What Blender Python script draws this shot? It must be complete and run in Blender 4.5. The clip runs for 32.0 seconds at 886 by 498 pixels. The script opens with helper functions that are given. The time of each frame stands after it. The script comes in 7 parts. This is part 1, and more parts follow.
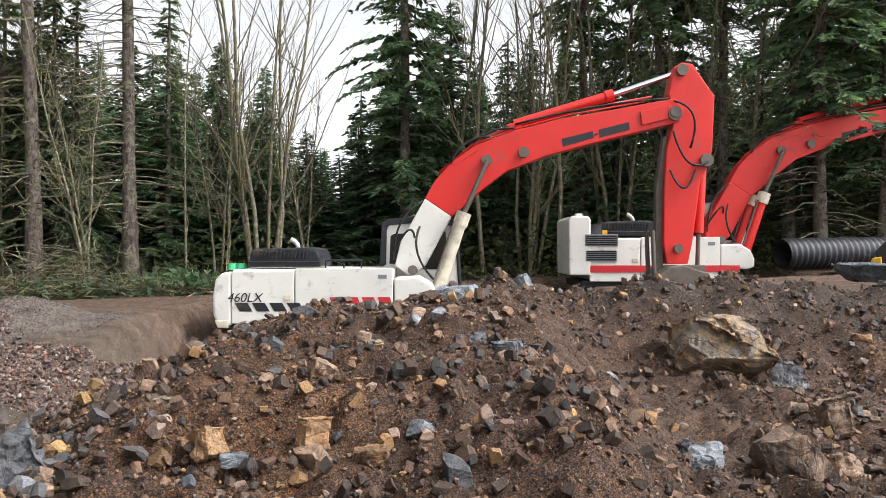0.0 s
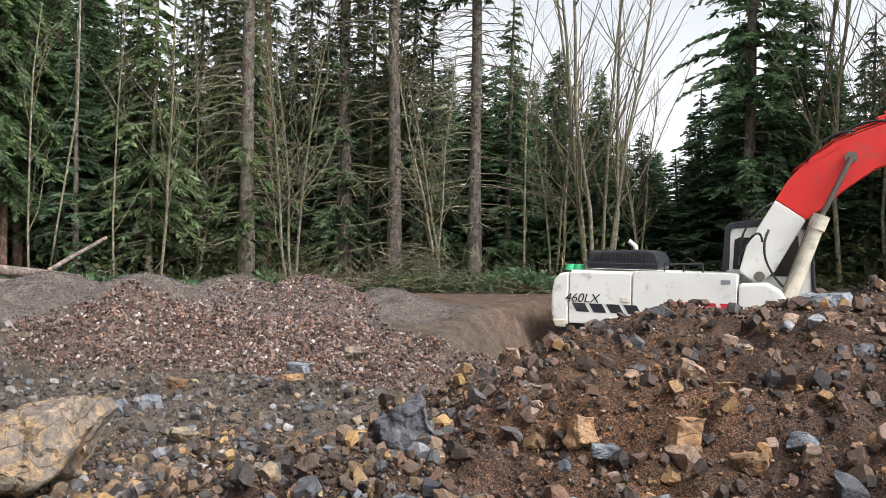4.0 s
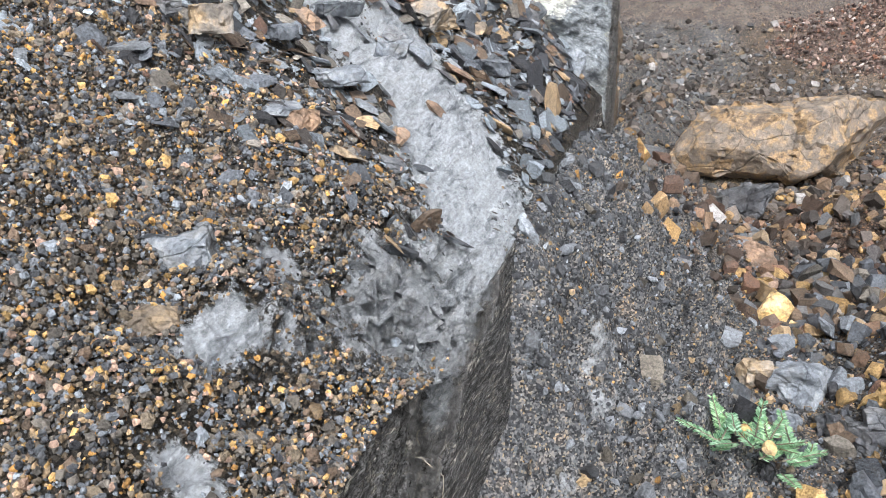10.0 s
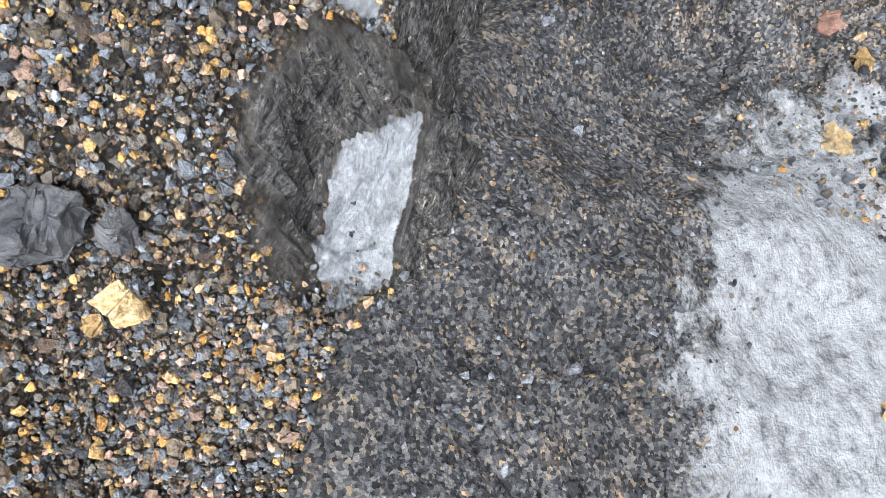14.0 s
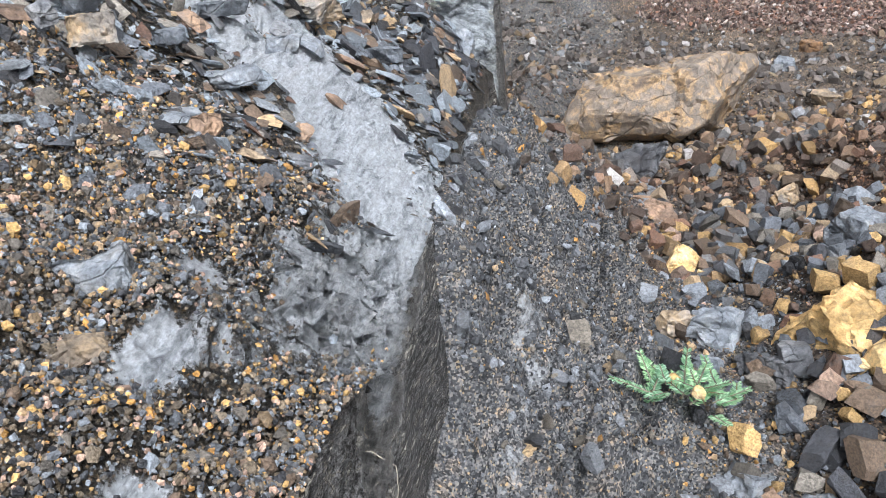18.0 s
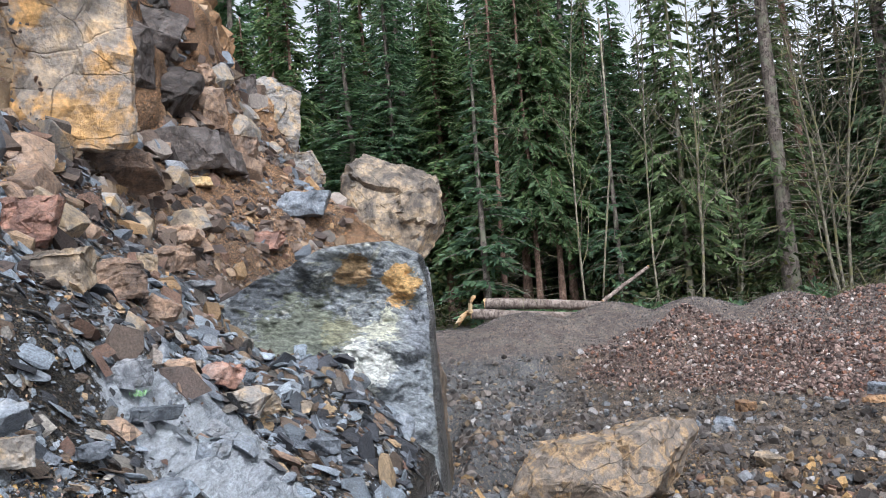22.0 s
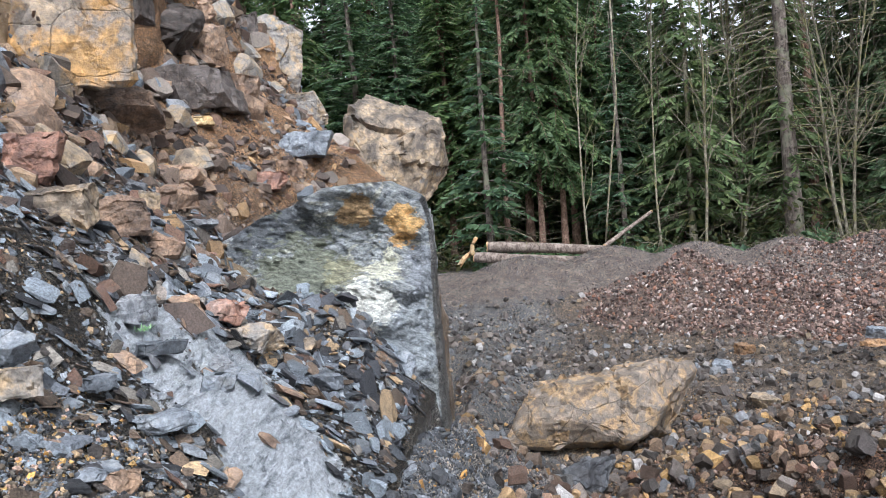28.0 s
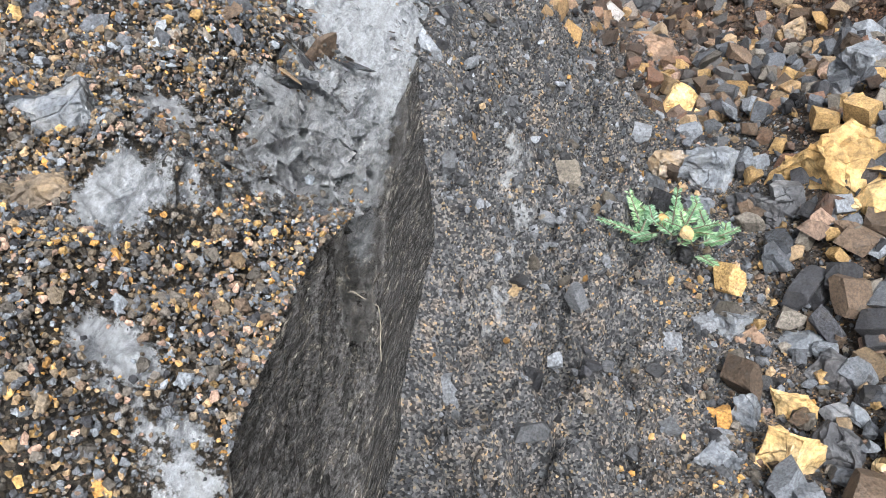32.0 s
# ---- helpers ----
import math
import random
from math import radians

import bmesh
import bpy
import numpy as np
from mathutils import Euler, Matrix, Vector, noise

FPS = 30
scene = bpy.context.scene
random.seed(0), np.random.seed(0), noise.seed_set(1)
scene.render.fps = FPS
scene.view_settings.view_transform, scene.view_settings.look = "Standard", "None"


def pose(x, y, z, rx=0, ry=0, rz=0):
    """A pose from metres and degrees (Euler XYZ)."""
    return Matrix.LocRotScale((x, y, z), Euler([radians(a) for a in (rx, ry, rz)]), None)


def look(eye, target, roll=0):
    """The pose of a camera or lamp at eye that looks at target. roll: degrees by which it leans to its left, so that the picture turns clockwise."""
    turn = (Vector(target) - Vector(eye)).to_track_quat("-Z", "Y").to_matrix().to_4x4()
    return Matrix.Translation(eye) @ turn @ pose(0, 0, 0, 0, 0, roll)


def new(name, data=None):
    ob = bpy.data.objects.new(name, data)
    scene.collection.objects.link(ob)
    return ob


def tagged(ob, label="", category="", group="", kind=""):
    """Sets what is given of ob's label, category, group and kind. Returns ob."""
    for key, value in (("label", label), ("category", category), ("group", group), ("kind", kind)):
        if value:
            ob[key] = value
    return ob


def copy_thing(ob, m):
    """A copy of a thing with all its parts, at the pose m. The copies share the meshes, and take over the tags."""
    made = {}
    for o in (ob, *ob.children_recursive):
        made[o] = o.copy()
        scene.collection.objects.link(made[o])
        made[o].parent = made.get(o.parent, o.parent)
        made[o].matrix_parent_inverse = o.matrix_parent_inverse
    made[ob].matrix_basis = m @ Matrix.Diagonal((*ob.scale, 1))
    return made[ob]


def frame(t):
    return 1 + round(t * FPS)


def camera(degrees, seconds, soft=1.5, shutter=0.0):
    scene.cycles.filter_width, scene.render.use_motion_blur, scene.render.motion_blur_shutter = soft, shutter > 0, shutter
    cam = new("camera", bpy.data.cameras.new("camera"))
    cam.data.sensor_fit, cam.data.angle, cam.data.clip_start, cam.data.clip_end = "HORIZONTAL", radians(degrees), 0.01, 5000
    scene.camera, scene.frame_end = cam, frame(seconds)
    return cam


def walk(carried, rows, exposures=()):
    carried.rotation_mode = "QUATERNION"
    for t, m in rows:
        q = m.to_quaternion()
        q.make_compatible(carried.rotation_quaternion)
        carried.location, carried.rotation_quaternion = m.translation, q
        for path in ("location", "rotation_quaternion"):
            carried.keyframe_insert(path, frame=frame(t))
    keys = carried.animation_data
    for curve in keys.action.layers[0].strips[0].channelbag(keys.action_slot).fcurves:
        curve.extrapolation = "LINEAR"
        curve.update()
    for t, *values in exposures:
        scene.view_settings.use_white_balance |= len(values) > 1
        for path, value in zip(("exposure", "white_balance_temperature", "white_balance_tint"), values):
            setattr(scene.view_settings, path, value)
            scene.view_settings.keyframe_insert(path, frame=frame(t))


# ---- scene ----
cam = camera(57.89, 32.0, soft=0.8)
walk(cam, [
    (0.0, look((-0.001, 0.033, 0.025), (-0.012, 2.033, 0.026), -0.07)),
    (0.5, look((-0.060, -0.001, 0.025), (-0.264, 1.988, 0.022), -0.18)),
    (1.0, look((-0.120, -0.031, 0.010), (-0.407, 1.948, 0.000), -0.01)),
    (1.5, look((-0.175, -0.074, -0.005), (-0.519, 1.896, -0.022), 0.09)),
    (2.0, look((-0.238, -0.098, -0.015), (-0.648, 1.860, -0.023), 0.43)),
    (2.5, look((-0.258, -0.094, -0.018), (-0.785, 1.835, -0.008), 0.96)),
    (4.5, look((-0.233, -0.069, -0.015), (-1.154, 1.706, -0.013), 1.37)),
    (5.0, look((-0.254, -0.070, -0.008), (-1.351, 1.603, 0.006), 1.74)),
    (5.5, look((-0.284, -0.076, -0.019), (-1.567, 1.458, 0.004), 2.12)),
    (6.0, look((-0.302, -0.100, -0.026), (-1.760, 1.268, -0.013), 2.41)),
    (6.5, look((-0.328, -0.136, -0.038), (-1.948, 1.036, -0.052), 2.70)),
    (7.0, look((-0.354, -0.170, -0.041), (-2.065, 0.865, -0.064), 1.61)),
    (7.5, look((-0.362, -0.203, -0.044), (-2.149, 0.695, -0.080), 0.79)),
    (8.0, look((-0.369, -0.238, -0.058), (-2.206, 0.548, -0.136), 0.82)),
    (8.5, look((-0.378, -0.256, -0.077), (-2.238, 0.457, -0.255), 0.73)),
    (9.0, look((-0.397, -0.262, -0.104), (-2.250, 0.405, -0.453), 0.58)),
    (9.5, look((-0.419, -0.275, -0.130), (-2.244, 0.350, -0.659), 0.45)),
    (10.0, look((-0.431, -0.293, -0.164), (-2.216, 0.266, -0.873), -0.16)),
    (10.5, look((-0.438, -0.311, -0.195), (-2.169, 0.196, -1.061), -1.04)),
    (11.0, look((-0.435, -0.326, -0.219), (-2.105, 0.144, -1.214), -2.32)),
    (11.5, look((-0.434, -0.340, -0.252), (-2.022, 0.069, -1.397), -3.47)),
    (12.0, look((-0.429, -0.354, -0.279), (-1.914, -0.015, -1.574), -4.29)),
    (12.5, look((-0.423, -0.377, -0.298), (-1.781, -0.135, -1.747), -6.90)),
    (13.0, look((-0.403, -0.404, -0.335), (-1.588, -0.288, -1.942), -11.72)),
    (13.5, look((-0.403, -0.397, -0.363), (-1.438, -0.331, -2.073), -16.01)),
    (14.3, look((-0.403, -0.397, -0.363), (-1.386, -0.334, -2.104), -17.00)),
    (15.5, look((-0.408, -0.393, -0.341), (-1.655, -0.137, -1.883), -11.19)),
    (16.0, look((-0.412, -0.392, -0.338), (-1.717, -0.080, -1.822), -10.04)),
    (16.5, look((-0.415, -0.374, -0.305), (-1.803, 0.014, -1.692), -9.13)),
    (17.0, look((-0.423, -0.360, -0.260), (-1.927, 0.152, -1.475), -7.47)),
    (17.5, look((-0.441, -0.349, -0.216), (-2.053, 0.303, -1.204), -5.49)),
    (18.0, look((-0.456, -0.341, -0.171), (-2.142, 0.438, -0.914), -4.39)),
    (18.5, look((-0.457, -0.325, -0.148), (-2.181, 0.527, -0.698), -4.39)),
    (19.0, look((-0.454, -0.306, -0.118), (-2.196, 0.599, -0.501), -4.36)),
    (19.5, look((-0.452, -0.293, -0.080), (-2.199, 0.651, -0.317), -4.09)),
    (20.0, look((-0.445, -0.285, -0.065), (-2.185, 0.694, -0.192), -3.89)),
    (20.5, look((-0.452, -0.280, -0.047), (-2.185, 0.717, -0.096), -4.03)),
    (21.0, look((-0.447, -0.275, -0.027), (-2.178, 0.727, -0.013), -4.31)),
    (21.5, look((-0.453, -0.268, -0.020), (-2.181, 0.737, 0.041), -4.40)),
    (22.0, look((-0.456, -0.263, -0.019), (-2.183, 0.741, 0.076), -4.61)),
    (22.5, look((-0.458, -0.257, -0.014), (-2.185, 0.746, 0.101), -4.65)),
    (23.0, look((-0.448, -0.262, -0.014), (-2.173, 0.741, 0.119), -4.63)),
    (23.5, look((-0.440, -0.260, -0.006), (-2.160, 0.750, 0.146), -4.53)),
    (24.0, look((-0.437, -0.260, -0.006), (-2.149, 0.757, 0.172), -4.65)),
    (24.5, look((-0.427, -0.262, -0.007), (-2.135, 0.759, 0.188), -4.54)),
    (25.0, look((-0.435, -0.260, -0.011), (-2.147, 0.759, 0.168), -4.37)),
    (25.5, look((-0.430, -0.258, -0.010), (-2.147, 0.757, 0.144), -4.34)),
    (27.5, look((-0.443, -0.252, -0.024), (-2.173, 0.750, 0.014), -4.35)),
    (28.0, look((-0.446, -0.263, -0.040), (-2.184, 0.726, -0.084), -4.22)),
    (28.5, look((-0.460, -0.263, -0.060), (-2.195, 0.716, -0.234), -4.19)),
    (29.0, look((-0.458, -0.266, -0.071), (-2.192, 0.694, -0.339), -4.15)),
    (29.5, look((-0.484, -0.271, -0.110), (-2.203, 0.634, -0.587), -3.80)),
    (30.0, look((-0.509, -0.273, -0.136), (-2.181, 0.568, -0.843), -3.66)),
    (30.5, look((-0.521, -0.281, -0.177), (-2.149, 0.506, -1.033), -4.03)),
    (31.0, look((-0.508, -0.290, -0.187), (-2.105, 0.452, -1.136), -4.62)),
    (31.5, look((-0.496, -0.297, -0.201), (-2.064, 0.407, -1.225), -4.93)),
    (32.0, look((-0.483, -0.287, -0.211), (-2.019, 0.393, -1.296), -5.05)),
], [(0.0, 1.2, 6500, 10), (2.5, 1.2, 6500, 10), (5.0, 0.98, 6300, 10), (7.0, 0.88, 6300, 10), (9.5, 1.32, 6300, 10), (11.0, 1.3, 6400, 10), (13.0, 1.4, 6000, 10), (15.5, 1.5, 6450, 10), (17.0, 1.38, 6350, 10),
    (20.0, 1.22, 5850, 10), (23.5, 0.93, 5900, 10), (25.5, 0.93, 5900, 10), (28.0, 1.12, 5950, 10), (30.0, 1.25, 6350, 10), (32.0, 1.4, 6450, 10)])


import itertools

# ---- world and light ----
world = bpy.data.worlds.new("overcast_sky")
scene.world = world
world.use_nodes = True
wn, wl = world.node_tree.nodes, world.node_tree.links
wn.clear()
sky = wn.new("ShaderNodeTexSky")
sky.sky_type, sky.sun_disc = "NISHITA", False
sky.sun_elevation, sky.sun_rotation = radians(48), radians(108)
sky.air_density, sky.dust_density, sky.ozone_density, sky.altitude = 1.0, 4.0, 1.0, 300
grey = wn.new("ShaderNodeRGBToBW")
cloud = wn.new("ShaderNodeMix")
cloud.data_type = "RGBA"
cloud.inputs[0].default_value = 0.88
back = wn.new("ShaderNodeBackground")
back.inputs[1].default_value = 0.15
out = wn.new("ShaderNodeOutputWorld")
wl.new(sky.outputs[0], grey.inputs[0])
lift = wn.new("ShaderNodeMath")
lift.operation = "MULTIPLY"
lift.inputs[1].default_value = 1.25
wl.new(sky.outputs[0], cloud.inputs[6])
wl.new(grey.outputs[0], lift.inputs[0])
wl.new(lift.outputs[0], cloud.inputs[7])
wl.new(cloud.outputs[2], back.inputs[0])
wl.new(back.outputs[0], out.inputs[0])

sun = new("sun", bpy.data.lights.new("sun", "SUN"))
sun.data.energy, sun.data.angle, sun.data.color = 1.5, radians(16), (1.0, 0.985, 0.97)
sun.matrix_world = look((6.8, -2.2, 8.4), (0, 0, 0))


# ---- materials ----
class Nodes:
    """A material's node tree, with short words for the nodes used here."""

    def __init__(self, name, rough=0.8, metal=0.0, spec=0.4):
        self.mat = bpy.data.materials.new(name)
        self.mat.use_nodes = True
        self.n, self.l = self.mat.node_tree.nodes, self.mat.node_tree.links
        self.bsdf = self.n["Principled BSDF"]
        self.bsdf.inputs["Roughness"].default_value = rough
        self.bsdf.inputs["Metallic"].default_value = metal
        self.bsdf.inputs["Specular IOR Level"].default_value = spec
        self.at = self.n.new("ShaderNodeTexCoord").outputs["Object"]
        self.geo = self.n.new("ShaderNodeNewGeometry")
        self.place = self.geo.outputs["Position"]

    def put(self, socket, value):
        if isinstance(value, (int, float)):
            socket.default_value = value
        elif isinstance(value, tuple):
            socket.default_value = (*value, 1.0)[: len(socket.default_value)]
        else:
            self.l.new(value, socket)

    def scaled(self, vec, by):
        m = self.n.new("ShaderNodeMapping")
        self.l.new(vec, m.inputs[0])
        m.inputs["Scale"].default_value = by
        return m.outputs[0]

    def noise(self, size, detail=5.0, rough=0.55, vec=None, warp=0.0):
        t = self.n.new("ShaderNodeTexNoise")
        self.l.new(vec or self.place, t.inputs["Vector"])
        t.inputs["Scale"].default_value, t.inputs["Detail"].default_value = 1 / size, detail
        t.inputs["Roughness"].default_value, t.inputs["Distortion"].default_value = rough, warp
        return t.outputs[0]

    def cells(self, size, vec=None, feature="F1", out="Distance", jitter=1.0):
        t = self.n.new("ShaderNodeTexVoronoi")
        t.feature = feature
        self.l.new(vec or self.place, t.inputs["Vector"])
        t.inputs["Scale"].default_value, t.inputs["Randomness"].default_value = 1 / size, jitter
        return t.outputs[out]

    def ramp(self, value, stops, hard=False):
        r = self.n.new("ShaderNodeValToRGB")
        r.color_ramp.interpolation = "CONSTANT" if hard else "LINEAR"
        e = r.color_ramp.elements
        while len(e) < len(stops):
            e.new(0.5)
        for el, (p, c) in zip(e, stops):
            el.position = p
            el.color = (c, c, c, 1) if isinstance(c, (int, float)) else (*c, 1)
        self.put(r.inputs[0], value)
        return r.outputs[0]

    def mix(self, f, a, b, how="MIX"):
        m = self.n.new("ShaderNodeMix")
        m.data_type, m.blend_type = "RGBA", how
        self.put(m.inputs[0], f), self.put(m.inputs[6], a), self.put(m.inputs[7], b)
        return m.outputs[2]

    def math(self, op, a, b=0.5):
        m = self.n.new("ShaderNodeMath")
        m.operation = op
        self.put(m.inputs[0], a), self.put(m.inputs[1], b)
        return m.outputs[0]

    def bump(self, height, strength=0.5, depth=0.01, before=None):
        b = self.n.new("ShaderNodeBump")
        b.inputs["Strength"].default_value, b.inputs["Distance"].default_value = strength, depth
        self.l.new(height, b.inputs["Height"])
        if before is not None:
            self.l.new(before, b.inputs["Normal"])
        return b.outputs[0]

    def attr(self, name):
        a = self.n.new("ShaderNodeAttribute")
        a.attribute_name = name
        return a.outputs["Color"]

    def near_point(self, p, r):
        """1 at a point of the world, falling to 0 at r metres."""
        v = self.n.new("ShaderNodeVectorMath")
        v.operation = "DISTANCE"
        self.l.new(self.place, v.inputs[0])
        v.inputs[1].default_value = p
        return self.ramp(self.math("DIVIDE", v.outputs["Value"], r), ((0.0, 1.0), (1.0, 0.0)))

    def done(self, color, rough=None, normal=None):
        self.put(self.bsdf.inputs["Base Color"], color)
        if rough is not None:
            self.put(self.bsdf.inputs["Roughness"], rough)
        if normal is not None:
            self.l.new(normal, self.bsdf.inputs["Normal"])
        return self.mat


def stony(name, stops, rough=(0.32, 0.75), grain=0.012, patch=0.16, crack=0.18):
    """Broken rock: patches of the given colours, dark fissures, wet and dry gloss."""
    k = Nodes(name, spec=0.45)
    own = k.n.new("ShaderNodeObjectInfo").outputs["Random"]
    big = k.noise(patch, 6, 0.68, warp=0.15)
    c = k.ramp(k.math("ADD", big, k.math("MULTIPLY", k.math("SUBTRACT", own, 0.5), 0.25)), stops)
    fine = k.noise(grain, 6, 0.7)
    c = k.mix(0.5, c, k.ramp(fine, ((0.36, 0.4), (0.5, 1.0), (0.64, 1.5))), "MULTIPLY")
    c = k.mix(0.6, c, k.ramp(k.noise(patch * 0.35, 6, 0.72, warp=0.1), ((0.36, (0.4, 0.41, 0.44)), (0.5, (1.0, 1.0, 1.0)), (0.63, (1.6, 1.5, 1.38)))), "MULTIPLY")
    wander = k.mix(0.06, k.place, k.noise(0.1, 3), "ADD")
    lines = k.ramp(k.cells(crack, k.scaled(wander, (1, 1.3, 1.7)), "DISTANCE_TO_EDGE"), ((0.0, 0.3), (0.02, 1.0)))
    c = k.mix(k.ramp(k.noise(patch, 2), ((0.5, 0.0), (0.58, 0.8))), c, k.mix(1.0, c, lines, "MULTIPLY"))
    n = k.bump(fine, 0.6, grain * 0.7, k.bump(k.cells(patch * 0.3, wander), 0.3, 0.02, k.bump(lines, 0.8, 0.012, k.bump(k.noise(patch * 0.4, 8, 0.7), 0.7, 0.05))))
    return k.done(c, k.ramp(k.noise(patch * 0.7, 3), ((0.35, rough[0]), (0.65, rough[1]))), n)


GREY_ROCK = stony("grey_slate", ((0.3, (0.07, 0.078, 0.09)), (0.48, (0.16, 0.178, 0.205)), (0.6, (0.25, 0.275, 0.31)), (0.75, (0.19, 0.195, 0.2))))
DARK_ROCK = stony("dark_rock", ((0.3, (0.041, 0.041, 0.046)), (0.52, (0.121, 0.126, 0.138)), (0.75, (0.351, 0.365, 0.392))), (0.35, 0.7))
CLIFF_ROCK = stony("cliff_rock", ((0.28, (0.14, 0.1, 0.068)), (0.4, (0.32, 0.225, 0.14)), (0.47, (0.42, 0.3, 0.18)), (0.53, (0.31, 0.245, 0.18)), (0.6, (0.22, 0.19, 0.165)), (0.7, (0.44, 0.26, 0.105))), patch=0.42, crack=0.55, grain=0.03)
TAN_ROCK = stony("tan_rock", ((0.28, (0.085, 0.07, 0.058)), (0.4, (0.22, 0.175, 0.13)), (0.47, (0.37, 0.275, 0.175)), (0.53, (0.27, 0.235, 0.2)), (0.61, (0.22, 0.215, 0.21)), (0.7, (0.38, 0.26, 0.135))), patch=0.3, crack=0.4)
BOULDER_ROCK = stony("stained_boulder", ((0.28, (0.05, 0.04, 0.032)), (0.4, (0.15, 0.108, 0.075)), (0.46, (0.33, 0.225, 0.125)), (0.52, (0.15, 0.125, 0.105)), (0.6, (0.23, 0.185, 0.145)), (0.7, (0.38, 0.25, 0.125))), patch=0.3, crack=0.5)
UMBER_ROCK = stony("dark_umber_rock", ((0.3, (0.016, 0.013, 0.012)), (0.5, (0.055, 0.043, 0.037)), (0.72, (0.16, 0.135, 0.125))), (0.3, 0.65))
CLAY_ROCK = stony("orange_clay_rock", ((0.28, (0.12, 0.07, 0.04)), (0.5, (0.3, 0.175, 0.09)), (0.7, (0.4, 0.25, 0.14))), (0.5, 0.85))
GOLD_ROCK = stony("ochre_rock", ((0.3, (0.378, 0.243, 0.099)), (0.5, (0.684, 0.477, 0.225)), (0.68, (0.756, 0.594, 0.360))), (0.6, 0.9))
BROWN_ROCK = stony("brown_rock", ((0.3, (0.08, 0.058, 0.047)), (0.48, (0.23, 0.155, 0.11)), (0.62, (0.38, 0.26, 0.18)), (0.8, (0.24, 0.21, 0.2))))
ROSE_ROCK = stony("pinkish_rock", ((0.3, (0.16, 0.125, 0.13)), (0.45, (0.3, 0.235, 0.22)), (0.55, (0.42, 0.33, 0.29)), (0.68, (0.27, 0.27, 0.29))), patch=0.4, crack=0.5)
RUST_ROCK = stony("rust_rock", ((0.3, (0.14, 0.08, 0.065)), (0.52, (0.34, 0.19, 0.14)), (0.72, (0.36, 0.29, 0.26))))


def loose(name, stops, rough=0.6):
    """Many joined stones: each takes one colour of the row."""
    k = Nodes(name, rough, spec=0.4)
    own = k.geo.outputs["Random Per Island"]
    c = k.ramp(own, stops, True)
    fine = k.noise(0.008, 4, 0.7)
    c = k.mix(0.85, c, k.ramp(fine, ((0.36, 0.5), (0.62, 1.35))), "MULTIPLY")
    c = k.mix(1.0, c, k.ramp(k.math("FRACT", k.math("MULTIPLY", own, 91.0)), ((0.0, 0.35), (0.55, 0.85), (0.9, 1.15), (1.0, 1.3))), "MULTIPLY")
    c = k.mix(0.5, c, k.ramp(k.noise(0.05, 3), ((0.3, 0.55), (0.7, 1.25))), "MULTIPLY")
    c = k.mix(k.ramp(k.noise(0.035, 6, 0.75), ((0.52, 0.0), (0.64, 0.4))), c, (0.075, 0.069, 0.064))
    return k.done(c, k.ramp(k.math("FRACT", k.math("MULTIPLY", own, 37.0)), ((0.0, 0.2), (0.7, 0.7))), k.bump(fine, 0.8, 0.008, k.bump(k.noise(0.03, 5, 0.7), 0.9, 0.02)))


SLATE, BLUE, PALE = (0.115, 0.127, 0.148), (0.215, 0.245, 0.285), (0.29, 0.315, 0.345)
OCHRE, AMBER, TAN, RUST, BROWN = (0.56, 0.36, 0.14), (0.58, 0.31, 0.09), (0.48, 0.34, 0.2), (0.19, 0.11, 0.08), (0.17, 0.12, 0.085)
INK, CLAY, ROSE = (0.045, 0.047, 0.055), (0.26, 0.235, 0.205), (0.5, 0.34, 0.26)
M_NEAR = loose("bench_pebbles", ((0.0, (0.15, 0.163, 0.185)), (0.2, INK), (0.3, (0.26, 0.29, 0.33)), (0.42, (0.17, 0.152, 0.132)), (0.6, OCHRE), (0.66, (0.22, 0.175, 0.125)), (0.78, AMBER), (0.81, TAN), (0.88, BROWN), (0.94, ROSE)))
M_SLATE = loose("slate_chips", ((0.0, (0.25, 0.285, 0.325)), (0.18, SLATE), (0.36, PALE), (0.44, INK), (0.6, (0.31, 0.35, 0.39)), (0.68, CLAY), (0.74, BROWN), (0.86, TAN), (0.91, RUST), (0.96, (0.07, 0.06, 0.055))))
M_UPPER = loose("broken_brown_rock", ((0.0, (0.21, 0.15, 0.115)), (0.18, (0.13, 0.095, 0.08)), (0.34, (0.34, 0.235, 0.15)), (0.46, (0.08, 0.058, 0.05)), (0.6, (0.26, 0.22, 0.19)), (0.74, (0.4, 0.25, 0.125)), (0.82, (0.17, 0.1, 0.07)), (0.9, BLUE)))
M_RUBBLE = loose("mound_rubble", ((0.0, (0.075, 0.05, 0.038)), (0.2, (0.14, 0.085, 0.062)), (0.4, (0.2, 0.115, 0.08)), (0.54, (0.11, 0.1, 0.1)), (0.66, (0.26, 0.16, 0.105)), (0.78, (0.38, 0.22, 0.1)), (0.86, (0.06, 0.05, 0.047)), (0.92, (0.34, 0.24, 0.19))))
M_CRUSHED = loose("crushed_rock", ((0.0, (0.13, 0.08, 0.066)), (0.2, (0.225, 0.145, 0.12)), (0.4, (0.06, 0.038, 0.033)), (0.62, (0.31, 0.225, 0.19)), (0.8, (0.46, 0.4, 0.37)), (0.87, (0.25, 0.12, 0.075))))
M_TALUS = loose("talus_chips", ((0.0, (0.13, 0.138, 0.152)), (0.25, INK), (0.4, (0.09, 0.095, 0.106)), (0.64, (0.21, 0.225, 0.25)), (0.82, (0.29, 0.315, 0.35)), (0.88, (0.17, 0.15, 0.125)), (0.95, (0.36, 0.26, 0.15)), (0.985, AMBER)))
